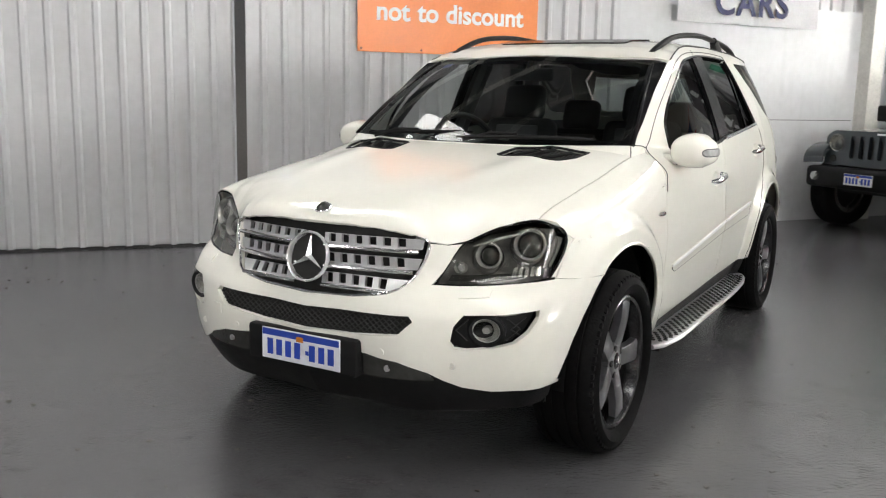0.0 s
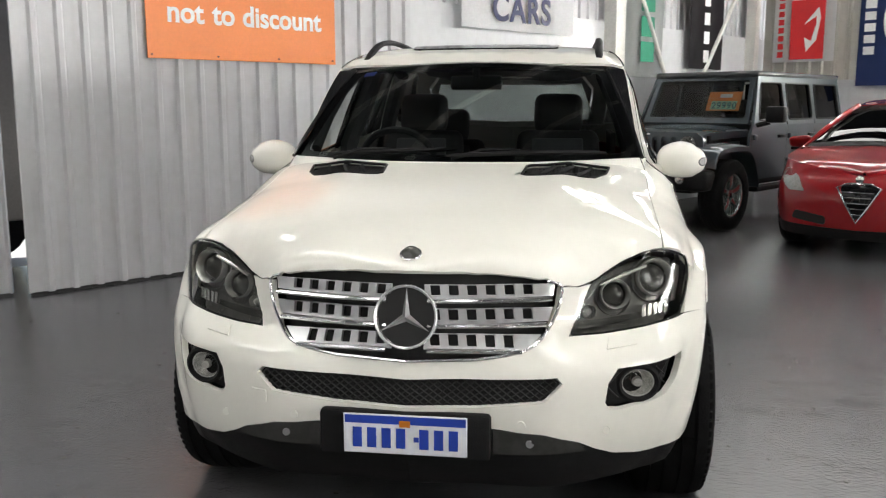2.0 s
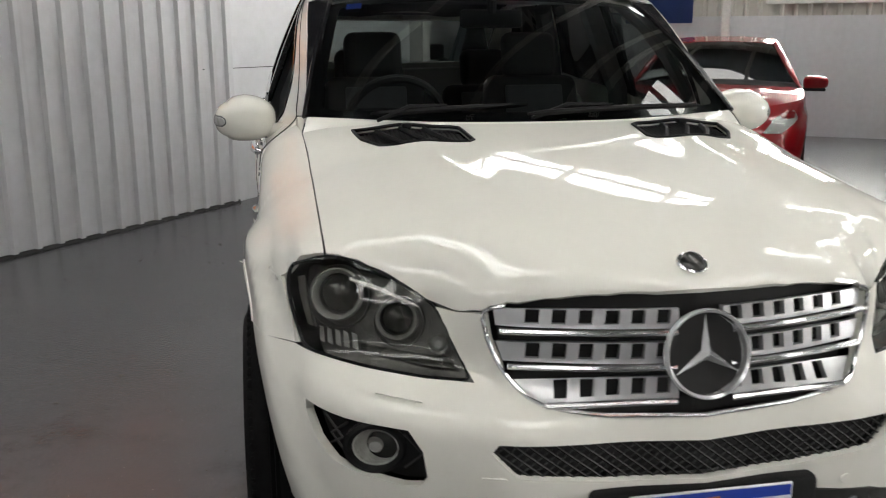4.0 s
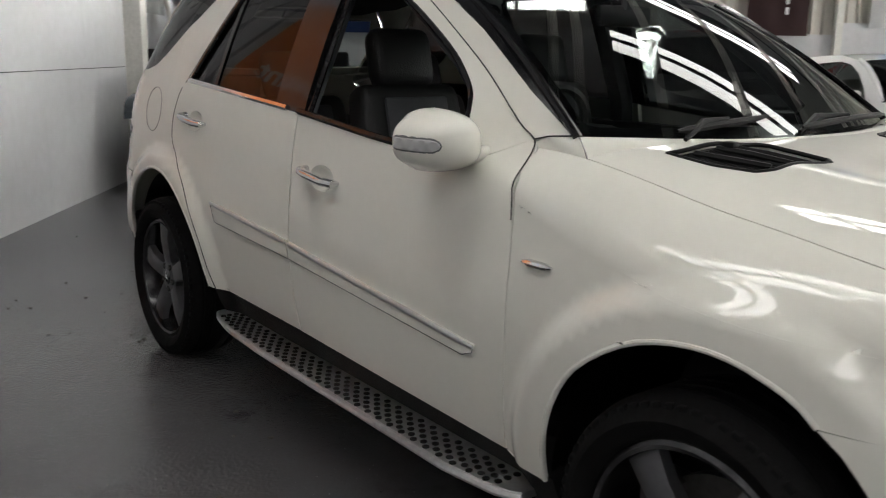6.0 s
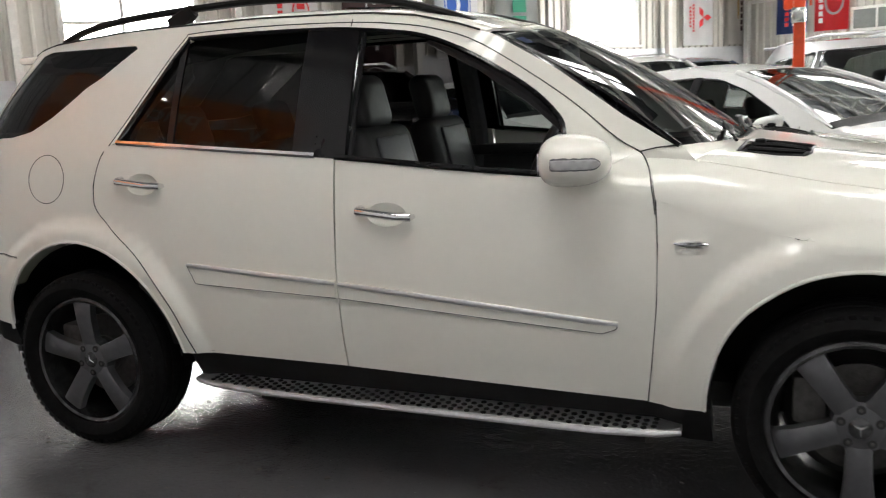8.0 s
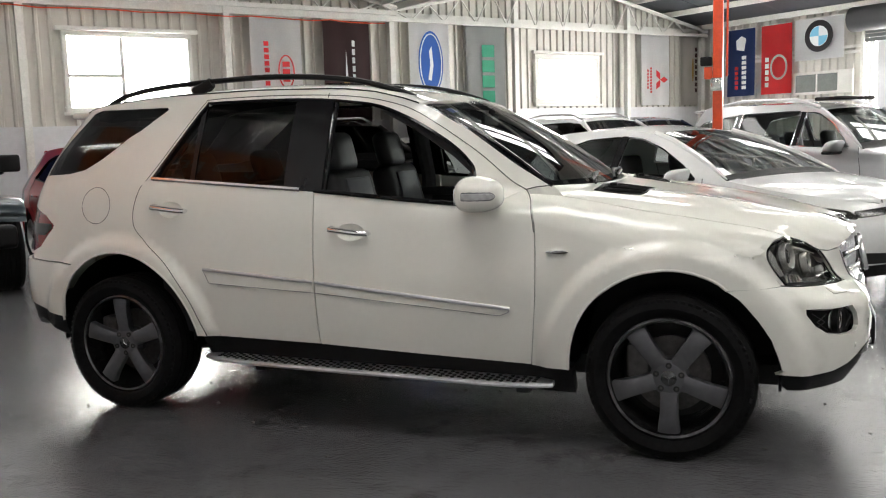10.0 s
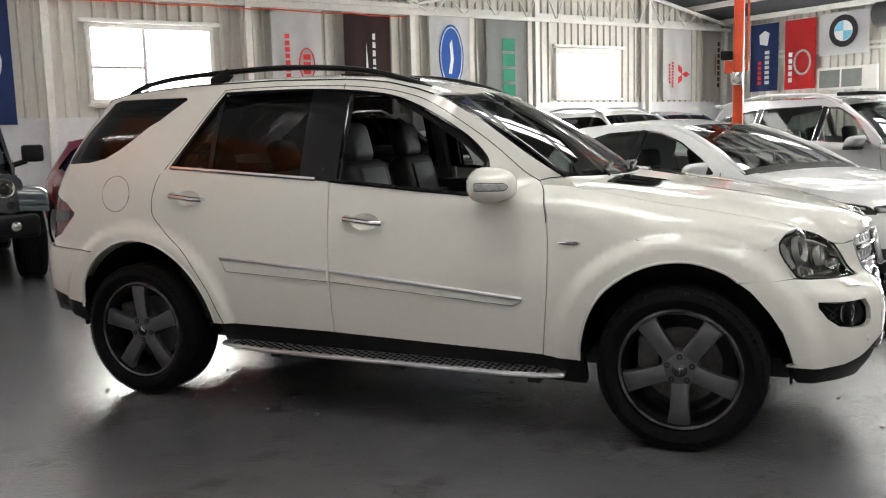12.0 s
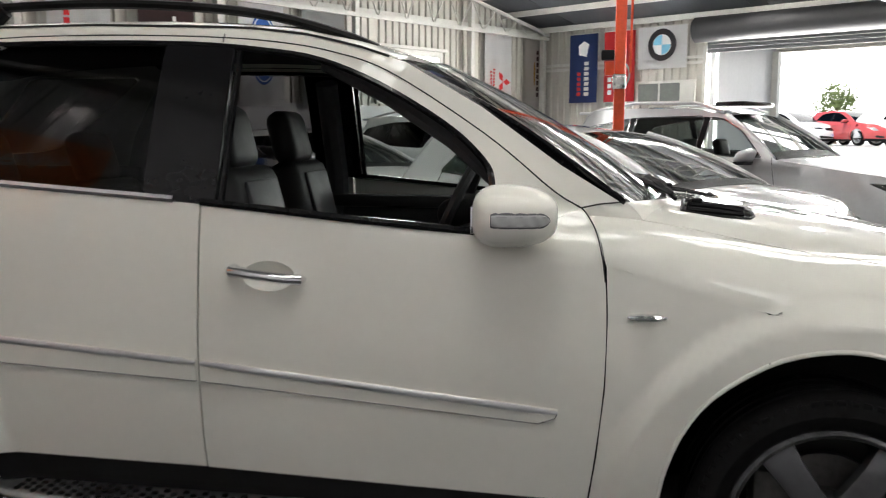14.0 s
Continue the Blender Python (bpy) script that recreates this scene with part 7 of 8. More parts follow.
both("fog_lamp_bulb", lathe(bmesh.new(), [(0, -0.002), (0.012, 0.0), (0.016, 0.02), (0, 0.02)], 14, fm), WHITE_LENS)
fl = bmesh.new()
for k in range(9):
    y = 0.588 + k * 0.0235
    for d in (-1, 1):
        ln = [HB.at(HB.uy(y + d * (z - 0.6) * 0.9, z), z, -0.026) for z in (0.56, 0.60, 0.64) if 0.58 < y + d * (z - 0.6) * 0.9 < 0.79 and math.hypot(y + d * (z - 0.6) * 0.9 - 0.68, z - 0.6) > 0.062]
        if len(ln) > 1:
            tube(fl, ln, 0.0028, 4)
fa_, fb_ = both("fog_mesh", fl, MESH_BLACK)
for o in (fa_, fb_):
    tagged(o, kind="stuff")
# grille: three silver slats with slots, chrome edges, ring emblem
hside("grille_back", [(u0, 0.924)] + HY(GR[1:8]) + [(u0, 0.678)], GAP_DARK, 0.06, (), -0.05, 0)
both("grille_surround", tubed([HB.at(u, z, 0.0) for u, z in HY(spline(GR[2:8], 3)) + [(u0, 0.678)]], 0.005, 8), CHROME)
for zt, zb_, yt, yb in ((0.896, 0.858, 0.428, 0.424), (0.826, 0.785, 0.424, 0.410), (0.755, 0.715, 0.388, 0.345)):
    slots = []
    y = 0.066
    while y + 0.036 < yb - 0.004:
        slots.append(HY([(y + 0.003, zb_ + 0.007), (y + 0.031, zb_ + 0.007), (y + 0.028, zt - 0.002), (y - 0.001, zt - 0.002)])[::-1])
        y += 0.0535
    o = HY([(0.05, zt), (0.25, zt), (yt, zt - 0.002), (yb, zb_), (0.25, zb_ - 0.003), (0.05, zb_ - 0.004)])
    hside("grille_slat", o, GRILLE_SILVER, 0.05, slots, -0.012, 0.014)
    both("grille_chrome_strip", tubed([HB.at(HB.uy(y, zb_ - 0.008), zb_ - 0.008, 0.003) for y in np.linspace(0.06, yb - 0.012, 10)], 0.0075, 8, flat=1.0), CHROME)
ec = Vector((HB.at(u0, 0.806).x + 0.0, 0, 0.806))
em = Matrix.Translation(ec + Vector((0.012, 0, 0))) @ pose(0, 0, 0, 0, -13, 0) @ pose(0, 0, 0, 0, 0, 90)
emb = part("emblem_ring", lathe(bmesh.new(), [(0.084, 0.01), (0.093, 0.006), (0.094, -0.006), (0.090, -0.013), (0.085, -0.008)], 48, em, True), EMBLEM, hero, "round chrome grille emblem")
part("emblem_back", lathe(bmesh.new(), [(0, 0.012), (0.084, 0.012), (0.084, 0.02), (0, 0.02)], 36, em), MESH_BLACK, emb)
for k in range(3):
    sb = bmesh.new()
    a = math.pi / 2 + 2 * math.pi * k / 3
    tip = Vector((0.083 * math.cos(a), 0.0, 0.083 * math.sin(a)))
    l, r = (Vector((0.013 * math.cos(a + q), 0.004, 0.013 * math.sin(a + q))) for q in (math.pi / 3, -math.pi / 3))
    c, bk = Vector((0, -0.014, 0)), Vector((0, 0.008, 0))
    V = [sb.verts.new(em @ p) for p in (tip, l, c, r, bk)]
    for f in ((0, 1, 2), (0, 2, 3), (0, 4, 1), (0, 3, 4)):
        sb.faces.new([V[i] for i in f])
    bmesh.ops.recalc_face_normals(sb, faces=sb.faces)
    part("emblem_point", sb, EMBLEM, emb, smooth=10)
# headlamps
both("lamp_surround", ruled([HB.at(HB.ux(x, z), z, -0.003) for x, z in LAMP_SIDE], [HB.at(HB.ux(x - 0.032, z + 0.003), z + 0.003, -0.009) for x, z in LAMP_SIDE], n=24), WHITE_PAINT)
hl = hside("headlamp", lamp_out, LAMP_INNER, 0.04, (), -0.055, 0.0)
hside("side_reflector", HX([(1.90, 0.80), (1.862, 0.86), (1.845, 0.90), (1.875, 0.91), (1.91, 0.86), (1.935, 0.80)]), LAMP_GREY, 0.04, (), -0.03, 0.0)
for y, z, r_ in ((0.735, 0.88, 0.072), (0.615, 0.84, 0.057)):
    both("reflector_bowl", lathe(bmesh.new(), [(r_ * 0.5, 0.05), (r_ * 0.8, 0.03), (r_, 0.0), (r_ * 1.02, 0.003), (r_ * 0.82, 0.035), (r_ * 0.5, 0.055)], 30, Matrix.Translation(HB.at(HB.uy(y, z), z, -0.042)) @ pose(0, 0, 0, 0, 0, 68) @ pose(0, 0, 0, -14, 0, 0)), LAMP_INNER)
both("light_bar", tubed([HB.at(HB.uy(y, z), z, -0.012) for y, z in ((0.56, 0.872), (0.64, 0.90), (0.70, 0.918))], [0.003, 0.007, 0.004], 8), LAMP_CHROME)
both("headlamp_rim", tubed([HB.at(u, z, -0.004) for u, z in dense(lamp_out, 0.04)], 0.0045, 6, True), TRIM_BLACK)
hside("headlamp_cover", lamp_out, GLASS_CLEAR, 0.04, (), 0.004, 0.0)
for (y, z, r_, d) in ((0.735, 0.885, 0.060, 0.03), (0.615, 0.845, 0.048, 0.025), (0.535, 0.800, 0.022, 0.015)):
    c = HB.at(HB.uy(y, z), z, -0.03)
    m = Matrix.Translation(c) @ pose(0, 0, 0, 0, 0, 72 if y > 0.7 else 80) @ pose(0, 0, 0, -12, 0, 0)
    both("projector_ring", lathe(bmesh.new(), [(r_ * 0.78, 0.02), (r_ * 0.98, 0.016), (r_, -0.006), (r_ * 0.93, -0.012), (r_ * 0.8, -0.002)], 30, m, True), LAMP_CHROME)
    both("projector_lens", lathe(bmesh.new(), [(0, -0.008), (r_ * 0.4, -0.004), (r_ * 0.72, 0.012), (r_ * 0.8, 0.03), (0, 0.03)], 28, m), LAMP_DARK if r_ > 0.03 else WHITE_LENS)
for y0 in np.linspace(0.70, 0.775, 5):
    hside("indicator_cell", HY([(y0, 0.774), (y0 + 0.013, 0.776), (y0 + 0.012, 0.806), (y0 + 0.001, 0.803)]), LAMP_GREY, 0.04, (), -0.03, 0.004)
hside("lamp_step", HY([(0.50, 0.765), (0.70, 0.775), (0.70, 0.787), (0.51, 0.778)]), LAMP_DARK, 0.05, (), -0.04, 0.0)
# plate on its black plinth
part("plate_plinth", boxed(2.25, 2.318, -0.25, 0.25, 0.40, 0.535, bevel=0.012), BLACK_PLASTIC, hero)
plate(hero, pose(2.323, 0.005, 0.472), 0.36, 0.118)
# rear bumper, lamps, tailgate
ut = HB.u_tail
rb_ = HX([(-1.865, 0.49), (-1.84, 0.61), (-1.79, 0.69), (-1.728, 0.76), (-1.70, 0.788), (-1.76, 0.788), (-2.10, 0.80)]) + [(HB.uy(0.78, 0.80, False), 0.805), (HB.uy(0.4, 0.8, False), 0.80), (ut, 0.80), (ut, 0.52), (HB.uy(0.6, 0.53, False), 0.53)] + HX([(-2.19, 0.545)])
hside("rear_bumper", rb_, WHITE_PAINT, 0.06)
hside("rear_skirt", HX([(-1.865, 0.488), (-2.19, 0.543)]) + [(HB.uy(0.6, 0.53, False), 0.528), (ut, 0.518), (ut, 0.34), (HB.uy(0.6, 0.36, False), 0.36)] + HX([(-2.12, 0.455), (-1.98, 0.41), (-1.86, 0.375)]), BLACK_PLASTIC, 0.07, (), -0.008, 0.03)
tl = HX([(-2.14, 0.848), (-2.05, 0.878), (-1.925, 0.985), (-1.92, 1.005), (-1.99, 1.055), (-2.11, 1.10), (-2.20, 1.13)]) + [(HB.uy(0.66, 1.12, False), 1.12), (HB.uy(0.68, 0.86, False), 0.86)]
hside("tail_lamp", tl, RED_LENS, 0.05, (), -0.002, 0.02, "red tail lamp")
hside("tail_lamp_band", HX([(-2.0, 0.945), (-1.935, 0.985), (-1.945, 1.01), (-2.06, 1.01)]) + [(HB.uy(0.7, 1.0, False), 1.01), (HB.uy(0.7, 0.95, False), 0.945)], LAMP_DARK, 0.05, (), 0.003, 0.01)
hside("tailgate", [(ut, 0.80), (HB.uy(0.67, 0.81, False), 0.81), (HB.uy(0.66, 1.12, False), 1.12)] + HX([(-2.215, 1.2)]) + [(HB.uy(0.70, 1.26, False), 1.26), (ut, 1.24)], WHITE_PAINT, 0.07)
hside("tailgate_frame", HX([(-2.215, 1.205), (-2.10, 1.375), (-1.96, 1.525), (-1.91, 1.61)]) + [(HB.uy(0.5, 1.61, False), 1.605), (ut, 1.60), (ut, 1.56), (HB.uy(0.52, 1.56, False), 1.56), (HB.uy(0.62, 1.3, False), 1.3), (ut, 1.28), (ut, 1.242), (HB.uy(0.70, 1.262, False), 1.262)], WHITE_PAINT, 0.06)
hside("tailgate_glass", [(ut, 1.56), (HB.uy(0.52, 1.56, False), 1.56), (HB.uy(0.62, 1.3, False), 1.3), (ut, 1.28)], GLASS_TINT, 0.1, (), -0.006, 0)
part("roof_spoiler", boxed(-2.06, -1.9, -0.52, 0.52, 1.598, 1.632, bevel=0.014), WHITE_PAINT, hero)
# wheels
for x in (1.4575, -1.4575):
    for s in (-1, 1):
        wheel(hero, x, s * 0.815, s, 0.366, 0.263, 0.262, RIM_GREY, RIM_EDGE, 5, (-90 if x > 0 else 93) if s < 0 else 70, 0.80, True, -0.006)
# arch liners, floor, engine bay
for x in (1.4575, -1.4575):
    ln = bmesh.new()
    rows = []
    for y in (0.42, 0.87):
        rows.append([ln.verts.new((x - 0.45 * math.cos(a), -y, 0.37 + 0.475 * math.sin(a))) for a in np.linspace(-0.04, math.pi + 0.04, 20)])
    for k in range(19):
        ln.faces.new((rows[0][k], rows[0][k + 1], rows[1][k + 1], rows[1][k]))
    cap = ln.faces.new(rows[0])
    bmesh.ops.solidify(ln, geom=ln.faces[:], thickness=-0.008)
    bmesh.ops.recalc_face_normals(ln, faces=ln.faces)
    both("arch_liner", ln, BLACK_PLASTIC)
part("underbody", boxed(-1.95, 2.0, -0.60, 0.60, 0.27, 0.37, bevel=0.02), GAP_DARK, hero)
part("engine_bay", boxed(1.0, 1.95, -0.43, 0.43, 0.36, 0.9, bevel=0.02), GAP_DARK, hero)
both("mud_flap", boxed(1.90, 1.915, -0.80, -0.68, 0.30, 0.42, bevel=0.006), BLACK_PLASTIC)
# cabin
cb = part("cabin_floor", boxed(-1.08, 1.0, -0.80, 0.80, 0.37, 0.43), CLOTH, hero)
part("boot_floor", boxed(-2.0, -1.08, -0.60, 0.60, 0.40, 0.44), CLOTH, hero)
both("door_card", boxed(-1.25, 0.75, -0.815, -0.79, 0.42, 1.08, bevel=0.01), CLOTH)
both("door_card_top", boxed(-1.25, 0.75, -0.815, -0.765, 1.04, 1.10, bevel=0.02), LEATHER)
both("boot_trim", boxed(-2.1, -1.25, -0.74, -0.71, 0.86, 1.22), CLOTH)
part("rear_shelf", boxed(-2.1, -1.25, -0.7, 0.7, 1.0, 1.02), CLOTH, hero)
part("headliner", sheeted([(x, y * 0.93) for x, y in ro], lambda x, y: roof_map(x, y) - Vector((0, 0, 0.035)), 0.15, (), 0), HEADLINER, hero)
db = bmesh.new()
extrude_poly(db, [(0.30, 0.78), (0.36, 0.98), (0.42, 1.09), (0.55, 1.135), (0.85, 1.14), (0.98, 1.13), (0.98, 0.5), (0.45, 0.5)], lambda x, z: Vector((x, -0.76, z)), lambda x, z: Vector((x, 0.76, z)))
bmesh.ops.bevel(db, geom=[e for e in db.edges], offset=0.02, segments=2, affect="EDGES")
part("dashboard", db, BLACK_PLASTIC, hero)
part("instrument_hood", boxed(0.36, 0.62, -0.56, -0.20, 1.08, 1.175, bevel=0.045, seg=3), BLACK_PLASTIC, hero)
part("centre_console", boxed(-0.35, 0.4, -0.12, 0.12, 0.42, 0.72, bevel=0.03), BLACK_PLASTIC, hero)
for y in (-0.38, 0.38):
    seat(hero, 0.02 if y < 0 else -0.02, y, 0.60, 0.52, LEATHER_GREY, 0.60)
    seat(hero, -0.88, y * 0.95, 0.62, 0.56, LEATHER_GREY, 0.50, 18)
steering(hero, 0.40, -0.38, 1.12)
rv = part("rear_view_mirror", boxed(0.37, 0.40, -0.125, 0.125, 1.475, 1.545, bevel=0.015), BLACK_PLASTIC, hero)
part("mirror_mount", tubed([(0.395, 0, 1.53), (0.40, 0, 1.58)], 0.018, 8), BLACK_PLASTIC, rv)
both("roof_pillar_trim", tubed([HB.at(HB.ux(x, z), z, -0.05) for x, z in ((0.62, 1.22), (0.45, 1.37), (0.25, 1.5), (0.05, 1.60))], 0.024, 8), CLOTH)
both("middle_pillar_trim", tubed([HB.at(-0.32, z, -0.05) for z in (0.6, 1.2, 1.62)], 0.05, 8), HEADLINER)
both("rear_pillar_trim", tubed([HB.at(x, z, -0.05) for x, z in ((-1.35, 1.1), (-1.25, 1.35), (-1.05, 1.62))], 0.05, 8), HEADLINER)


# ---- the parked cars ----
S = with_front(hatch(), [(0.42, 0.66), (0.72, 0.68), (0.83, 0.76), (0.72, 0.77), (0.45, 0.72)], [(0.0, 0.68), (0.42, 0.67), (0.42, 0.715), (0.0, 0.73)], [(0.0, 0.28), (0.55, 0.3), (0.62, 0.4), (0.0, 0.36)],
               [("headlamp_strip", [(0.5, 0.695), (0.74, 0.71), (0.74, 0.728), (0.5, 0.713)], WHITE_LENS, 0.01)])
S.update(handle_mat=WHITE_CAR, open_window=0)
parked_car("white_hatchback", room_pose(1.84, 4.38), "white five-door hatchback with its driver window open", "parked cars", S, WHITE_CAR)
S = with_front(wagon(0.92, 0.72, 2.65, 1.86), [(0.45, 0.78), (0.75, 0.82), (0.86, 0.95), (0.72, 0.93), (0.47, 0.87)], [(0.0, 0.68), (0.42, 0.74), (0.42, 0.88), (0.0, 0.9)], [(0.0, 0.35), (0.6, 0.37), (0.6, 0.48), (0.0, 0.46)])
S.update(handle_mat=SILVER_CAR, open_window=0, seal=CHROME, rails=(0.12, -1.7), seat_x=0.02,
         windows=[[(0.70, 1.16), (0.03, 1.19), (0.03, 1.57), (0.18, 1.555), (0.42, 1.43)], [(-0.04, 1.19), (-0.86, 1.22), (-0.86, 1.57), (-0.04, 1.585)], [(-0.93, 1.22), (-1.60, 1.30), (-1.44, 1.48), (-0.93, 1.565)]],
         joints=[[(0.80, 1.17), (0.86, 0.8), (0.80, 0.34)], [(-0.005, 1.18), (-0.005, 0.34)], [(-0.9, 1.2), (-0.88, 0.95), (-0.7, 0.7)]], handles=[(0.16, 1.0), (-0.72, 1.02)], side_shapes=[("pillar_cover", [(0.035, 1.19), (-0.045, 1.19), (-0.045, 1.58), (0.035, 1.57)], TRIM_BLACK), ("pillar_cover", [(-0.855, 1.215), (-0.935, 1.22), (-0.935, 1.57), (-0.855, 1.575)], TRIM_BLACK)])
estate = parked_car("silver_suv", room_pose(2.03, 7.2), "silver SUV with roof rails and raised sunroof", "parked cars", S, SILVER_CAR)
part("sunroof_panel", boxed(-0.08, 0.26, -0.36, 0.36, 1.70, 1.745, bevel=0.015), TRIM_BLACK, estate, "raised dark glass sunroof")
S2 = dict(S)
S2.update(handle_mat=WHITE_CAR, open_window=-1, seal=TRIM_BLACK, glass=GLASS_DARK)
parked_car("white_suv", room_pose(7.1, 8.2), "white SUV with roof rails parked near the end wall", "parked cars", S2, WHITE_CAR)
S3 = dict(S2)
S3.update(handle_mat=BLUE_CAR, rails=None)
parked_car("blue_suv", room_pose(8.7, 11.2), "dark blue SUV parked near the end wall", "parked cars", S3, BLUE_CAR)
S4 = dict(S2)
S4.update(screen_glass=GLASS_DARK, handle_mat=BLACK_CAR, mirror_mat=BLACK_CAR)
parked_car("black_suv", room_pose(6.95, 2.95), "glossy black SUV parked nose out", "parked cars", S4, BLACK_CAR)
S5 = dict(with_front(hatch(0.9, 0.95, 2.7, 1.8, 1.47), [(0.42, 0.66), (0.72, 0.68), (0.83, 0.76), (0.72, 0.77), (0.45, 0.72)], [(0.0, 0.6), (0.35, 0.62), (0.35, 0.715), (0.0, 0.73)], [(0.0, 0.28), (0.55, 0.3), (0.62, 0.4), (0.0, 0.36)]))
S5.update(handle_mat=WHITE_CAR)
parked_car("white_sedan", room_pose(6.9, 5.2), "white car parked nose out in the row", "parked cars", S5, WHITE_CAR)
S6 = with_front(hatch(0.88, 0.84, 2.63, 1.8, 1.465), [(0.5, 0.6), (0.66, 0.6), (0.80, 0.72), (0.76, 0.80), (0.6, 0.73)], [(0.0, 0.36), (0.05, 0.40), (0.17, 0.66), (0.10, 0.68), (0.0, 0.69)], [(0.28, 0.3), (0.62, 0.34), (0.58, 0.42), (0.28, 0.38)])
S6["front_shapes"] = [(n, s, (WHITE_LENS if n == "headlamp" else mt), o) for n, s, mt, o in S6["front_shapes"]]
S6.update(handle_mat=RED_CAR, plate_z=0.47, screen_glass=GLASS_DARK, glass=GLASS_DARK)
red_one = parked_car("red_hatchback", room_pose(6.94, 0.13, 185), "glossy red hatchback with a shield-shaped grille", "parked cars", S6, RED_CAR)
# cars across the yard
for a, h, nm, lb, c in ((11.3, 150, "red_street_car", "red car, its colour paled for glare, parked across the bright yard", GLARE_RED), (8.9, 200, "white_street_car", "white car parked across the bright yard", WHITE_CAR), (13.9, 160, "white_street_car", "white car parked across the bright yard", WHITE_CAR)):
    S7 = dict(S6 if c is GLARE_RED else S5)
    S7.update(handle_mat=c, glass=GLASS_DARK, screen_glass=GLASS_DARK)
    parked_car(nm, Matrix.Translation(room(a, 37.0, 1.04)) @ pose(0, 0, 0, 0, 0, ROOM + h), lb, "cars in the yard", S7, c)


# ---- the slate grey off-roader ----
def off_roader(m):
    car = empty("grey_off_roader", m, "slate grey boxy off-roader with black hard top and seven-slot grille", "car", "parked cars")
    C, K = GREY_CAR, BLACK_PLASTIC
    wb, r = 2.947, 0.40
    xa = wb / 2
    gx = xa + 0.40
    for sgn in (-1, 1):
        # tub side with door windows
        o = [(xa - 0.62, 0.52), (-xa + 0.50, 0.52), (-xa + 0.48, 0.78), (-xa + 0.30, 0.92), (-xa - 0.3, 0.92), (-xa - 0.46, 0.70), (-xa - 0.52, 0.62), (-2.05, 0.62), (-2.05, 1.16), (xa - 0.70, 1.16), (xa - 0.62, 1.05)]
        side = lambda x, z: Vector((x, sgn * (0.78 - 0.02 * (1.0 - z)), z))
        part("tub_side", sheeted(o, side, 0.15, (), 0.03, ref=(0, 0, 0.8)), C, car)
        up = lambda x, z: Vector((x, sgn * (0.78 - 0.17 * (z - 1.15)), z))
        top = [(xa - 0.72, 1.16), (-2.05, 1.16), (-2.0, 1.74), (xa - 0.98, 1.74)]
        wins = [[(xa - 0.86, 1.22), (xa - 1.02, 1.66), (-0.12, 1.66), (-0.12, 1.22)], [(-0.24, 1.22), (-0.24, 1.66), (-0.98, 1.66), (-0.98, 1.22)], [(-1.12, 1.22), (-1.12, 1.66), (-1.90, 1.66), (-1.92, 1.22)]]
        wins = [rounded(w, 0.05) for w in wins]
        part("upper_side", sheeted(top, up, 0.15, wins, 0.03, ref=(0, 0, 1.2)), C, car)
        for w in wins:
            part("side_window", sheeted(w, lambda x, z: up(x, z) - Vector((0, sgn * 0.015, 0)), 0.3, (), 0), GLASS_DARK, car)
            part("window_seal", tubed([up(x, z) for x, z in w], 0.012, 6, True), K, car)
        for x in (xa - 0.66, -0.18, -1.05):
            part("panel_joint", tubed([side(x, 0.56), side(x, 1.16), up(x, 1.22)], 0.005, 5), GAP_DARK, car)
        for x in (0.02, -0.90):
            part("door_handle", boxed(x - 0.08, x + 0.08, sgn * 0.80 - 0.02, sgn * 0.80 + 0.02, 1.0, 1.04, bevel=0.01), K, car)
        for x, z in ((xa - 0.72, 1.02), (xa - 0.72, 0.72), (-0.24, 1.02), (-0.24, 0.72)):
            part("door_hinge", boxed(x - 0.05, x + 0.03, sgn * 0.79 - 0.02, sgn * 0.79 + 0.02, z - 0.03, z + 0.03, bevel=0.008), C, car)
        # flares
        for wx, f in ((xa, 1), (-xa, 0)):
            pts = ([(0.50, 0.79), (0.475, 0.86), (0.40, 0.925), (0.22, 0.955)] if f else [(0.58, 0.50), (0.55, 0.72), (0.42, 0.90), (0.22, 0.95)]) + [ (-0.25, 0.95), (-0.42, 0.86), (-0.54, 0.66), (-0.58, 0.52)]
            line = spline([(wx + px, pz) for px, pz in pts], 4)
            bm = bmesh.new()
            rows = [[bm.verts.new((x, sgn * y, z + dz)) for x, z in line] for y, dz in ((0.66, 0.02), (0.90, 0.005), (0.935, -0.02), (0.935, -0.07), (0.66, -0.05))]
            for A, D in zip(rows, rows[1:]):
                for k in range(len(line) - 1):
                    bm.faces.new((A[k], A[k + 1], D[k + 1], D[k]))
            bmesh.ops.recalc_face_normals(bm, faces=bm.faces)
            bmesh.ops.solidify(bm, geom=bm.faces[:], thickness=0.012)
            part("wheel_flare", bm, C, car)
            wheel(car, wx, sgn * 0.79, sgn, r, 0.235, 0.25, LAMP_GREY, LAMP_GREY, 5, 20, 0.9, False)
        part("marker_lamp", boxed(xa + 0.42, xa + 0.45, sgn * 0.86 - 0.03, sgn * 0.86 + 0.03, 0.83, 0.87, bevel=0.008), AMBER, car)
        # mirror
        mo = part("wing_mirror", boxed(xa - 0.88, xa - 0.74, sgn * 1.0 - 0.11, sgn * 1.0 + 0.11, 1.19, 1.38, bevel=0.03), K, car)
        part("mirror_stalk", tubed([(xa - 0.78, sgn * 0.78, 1.16), (xa - 0.80, sgn * 0.93, 1.20)], 0.03, 8), K, mo)
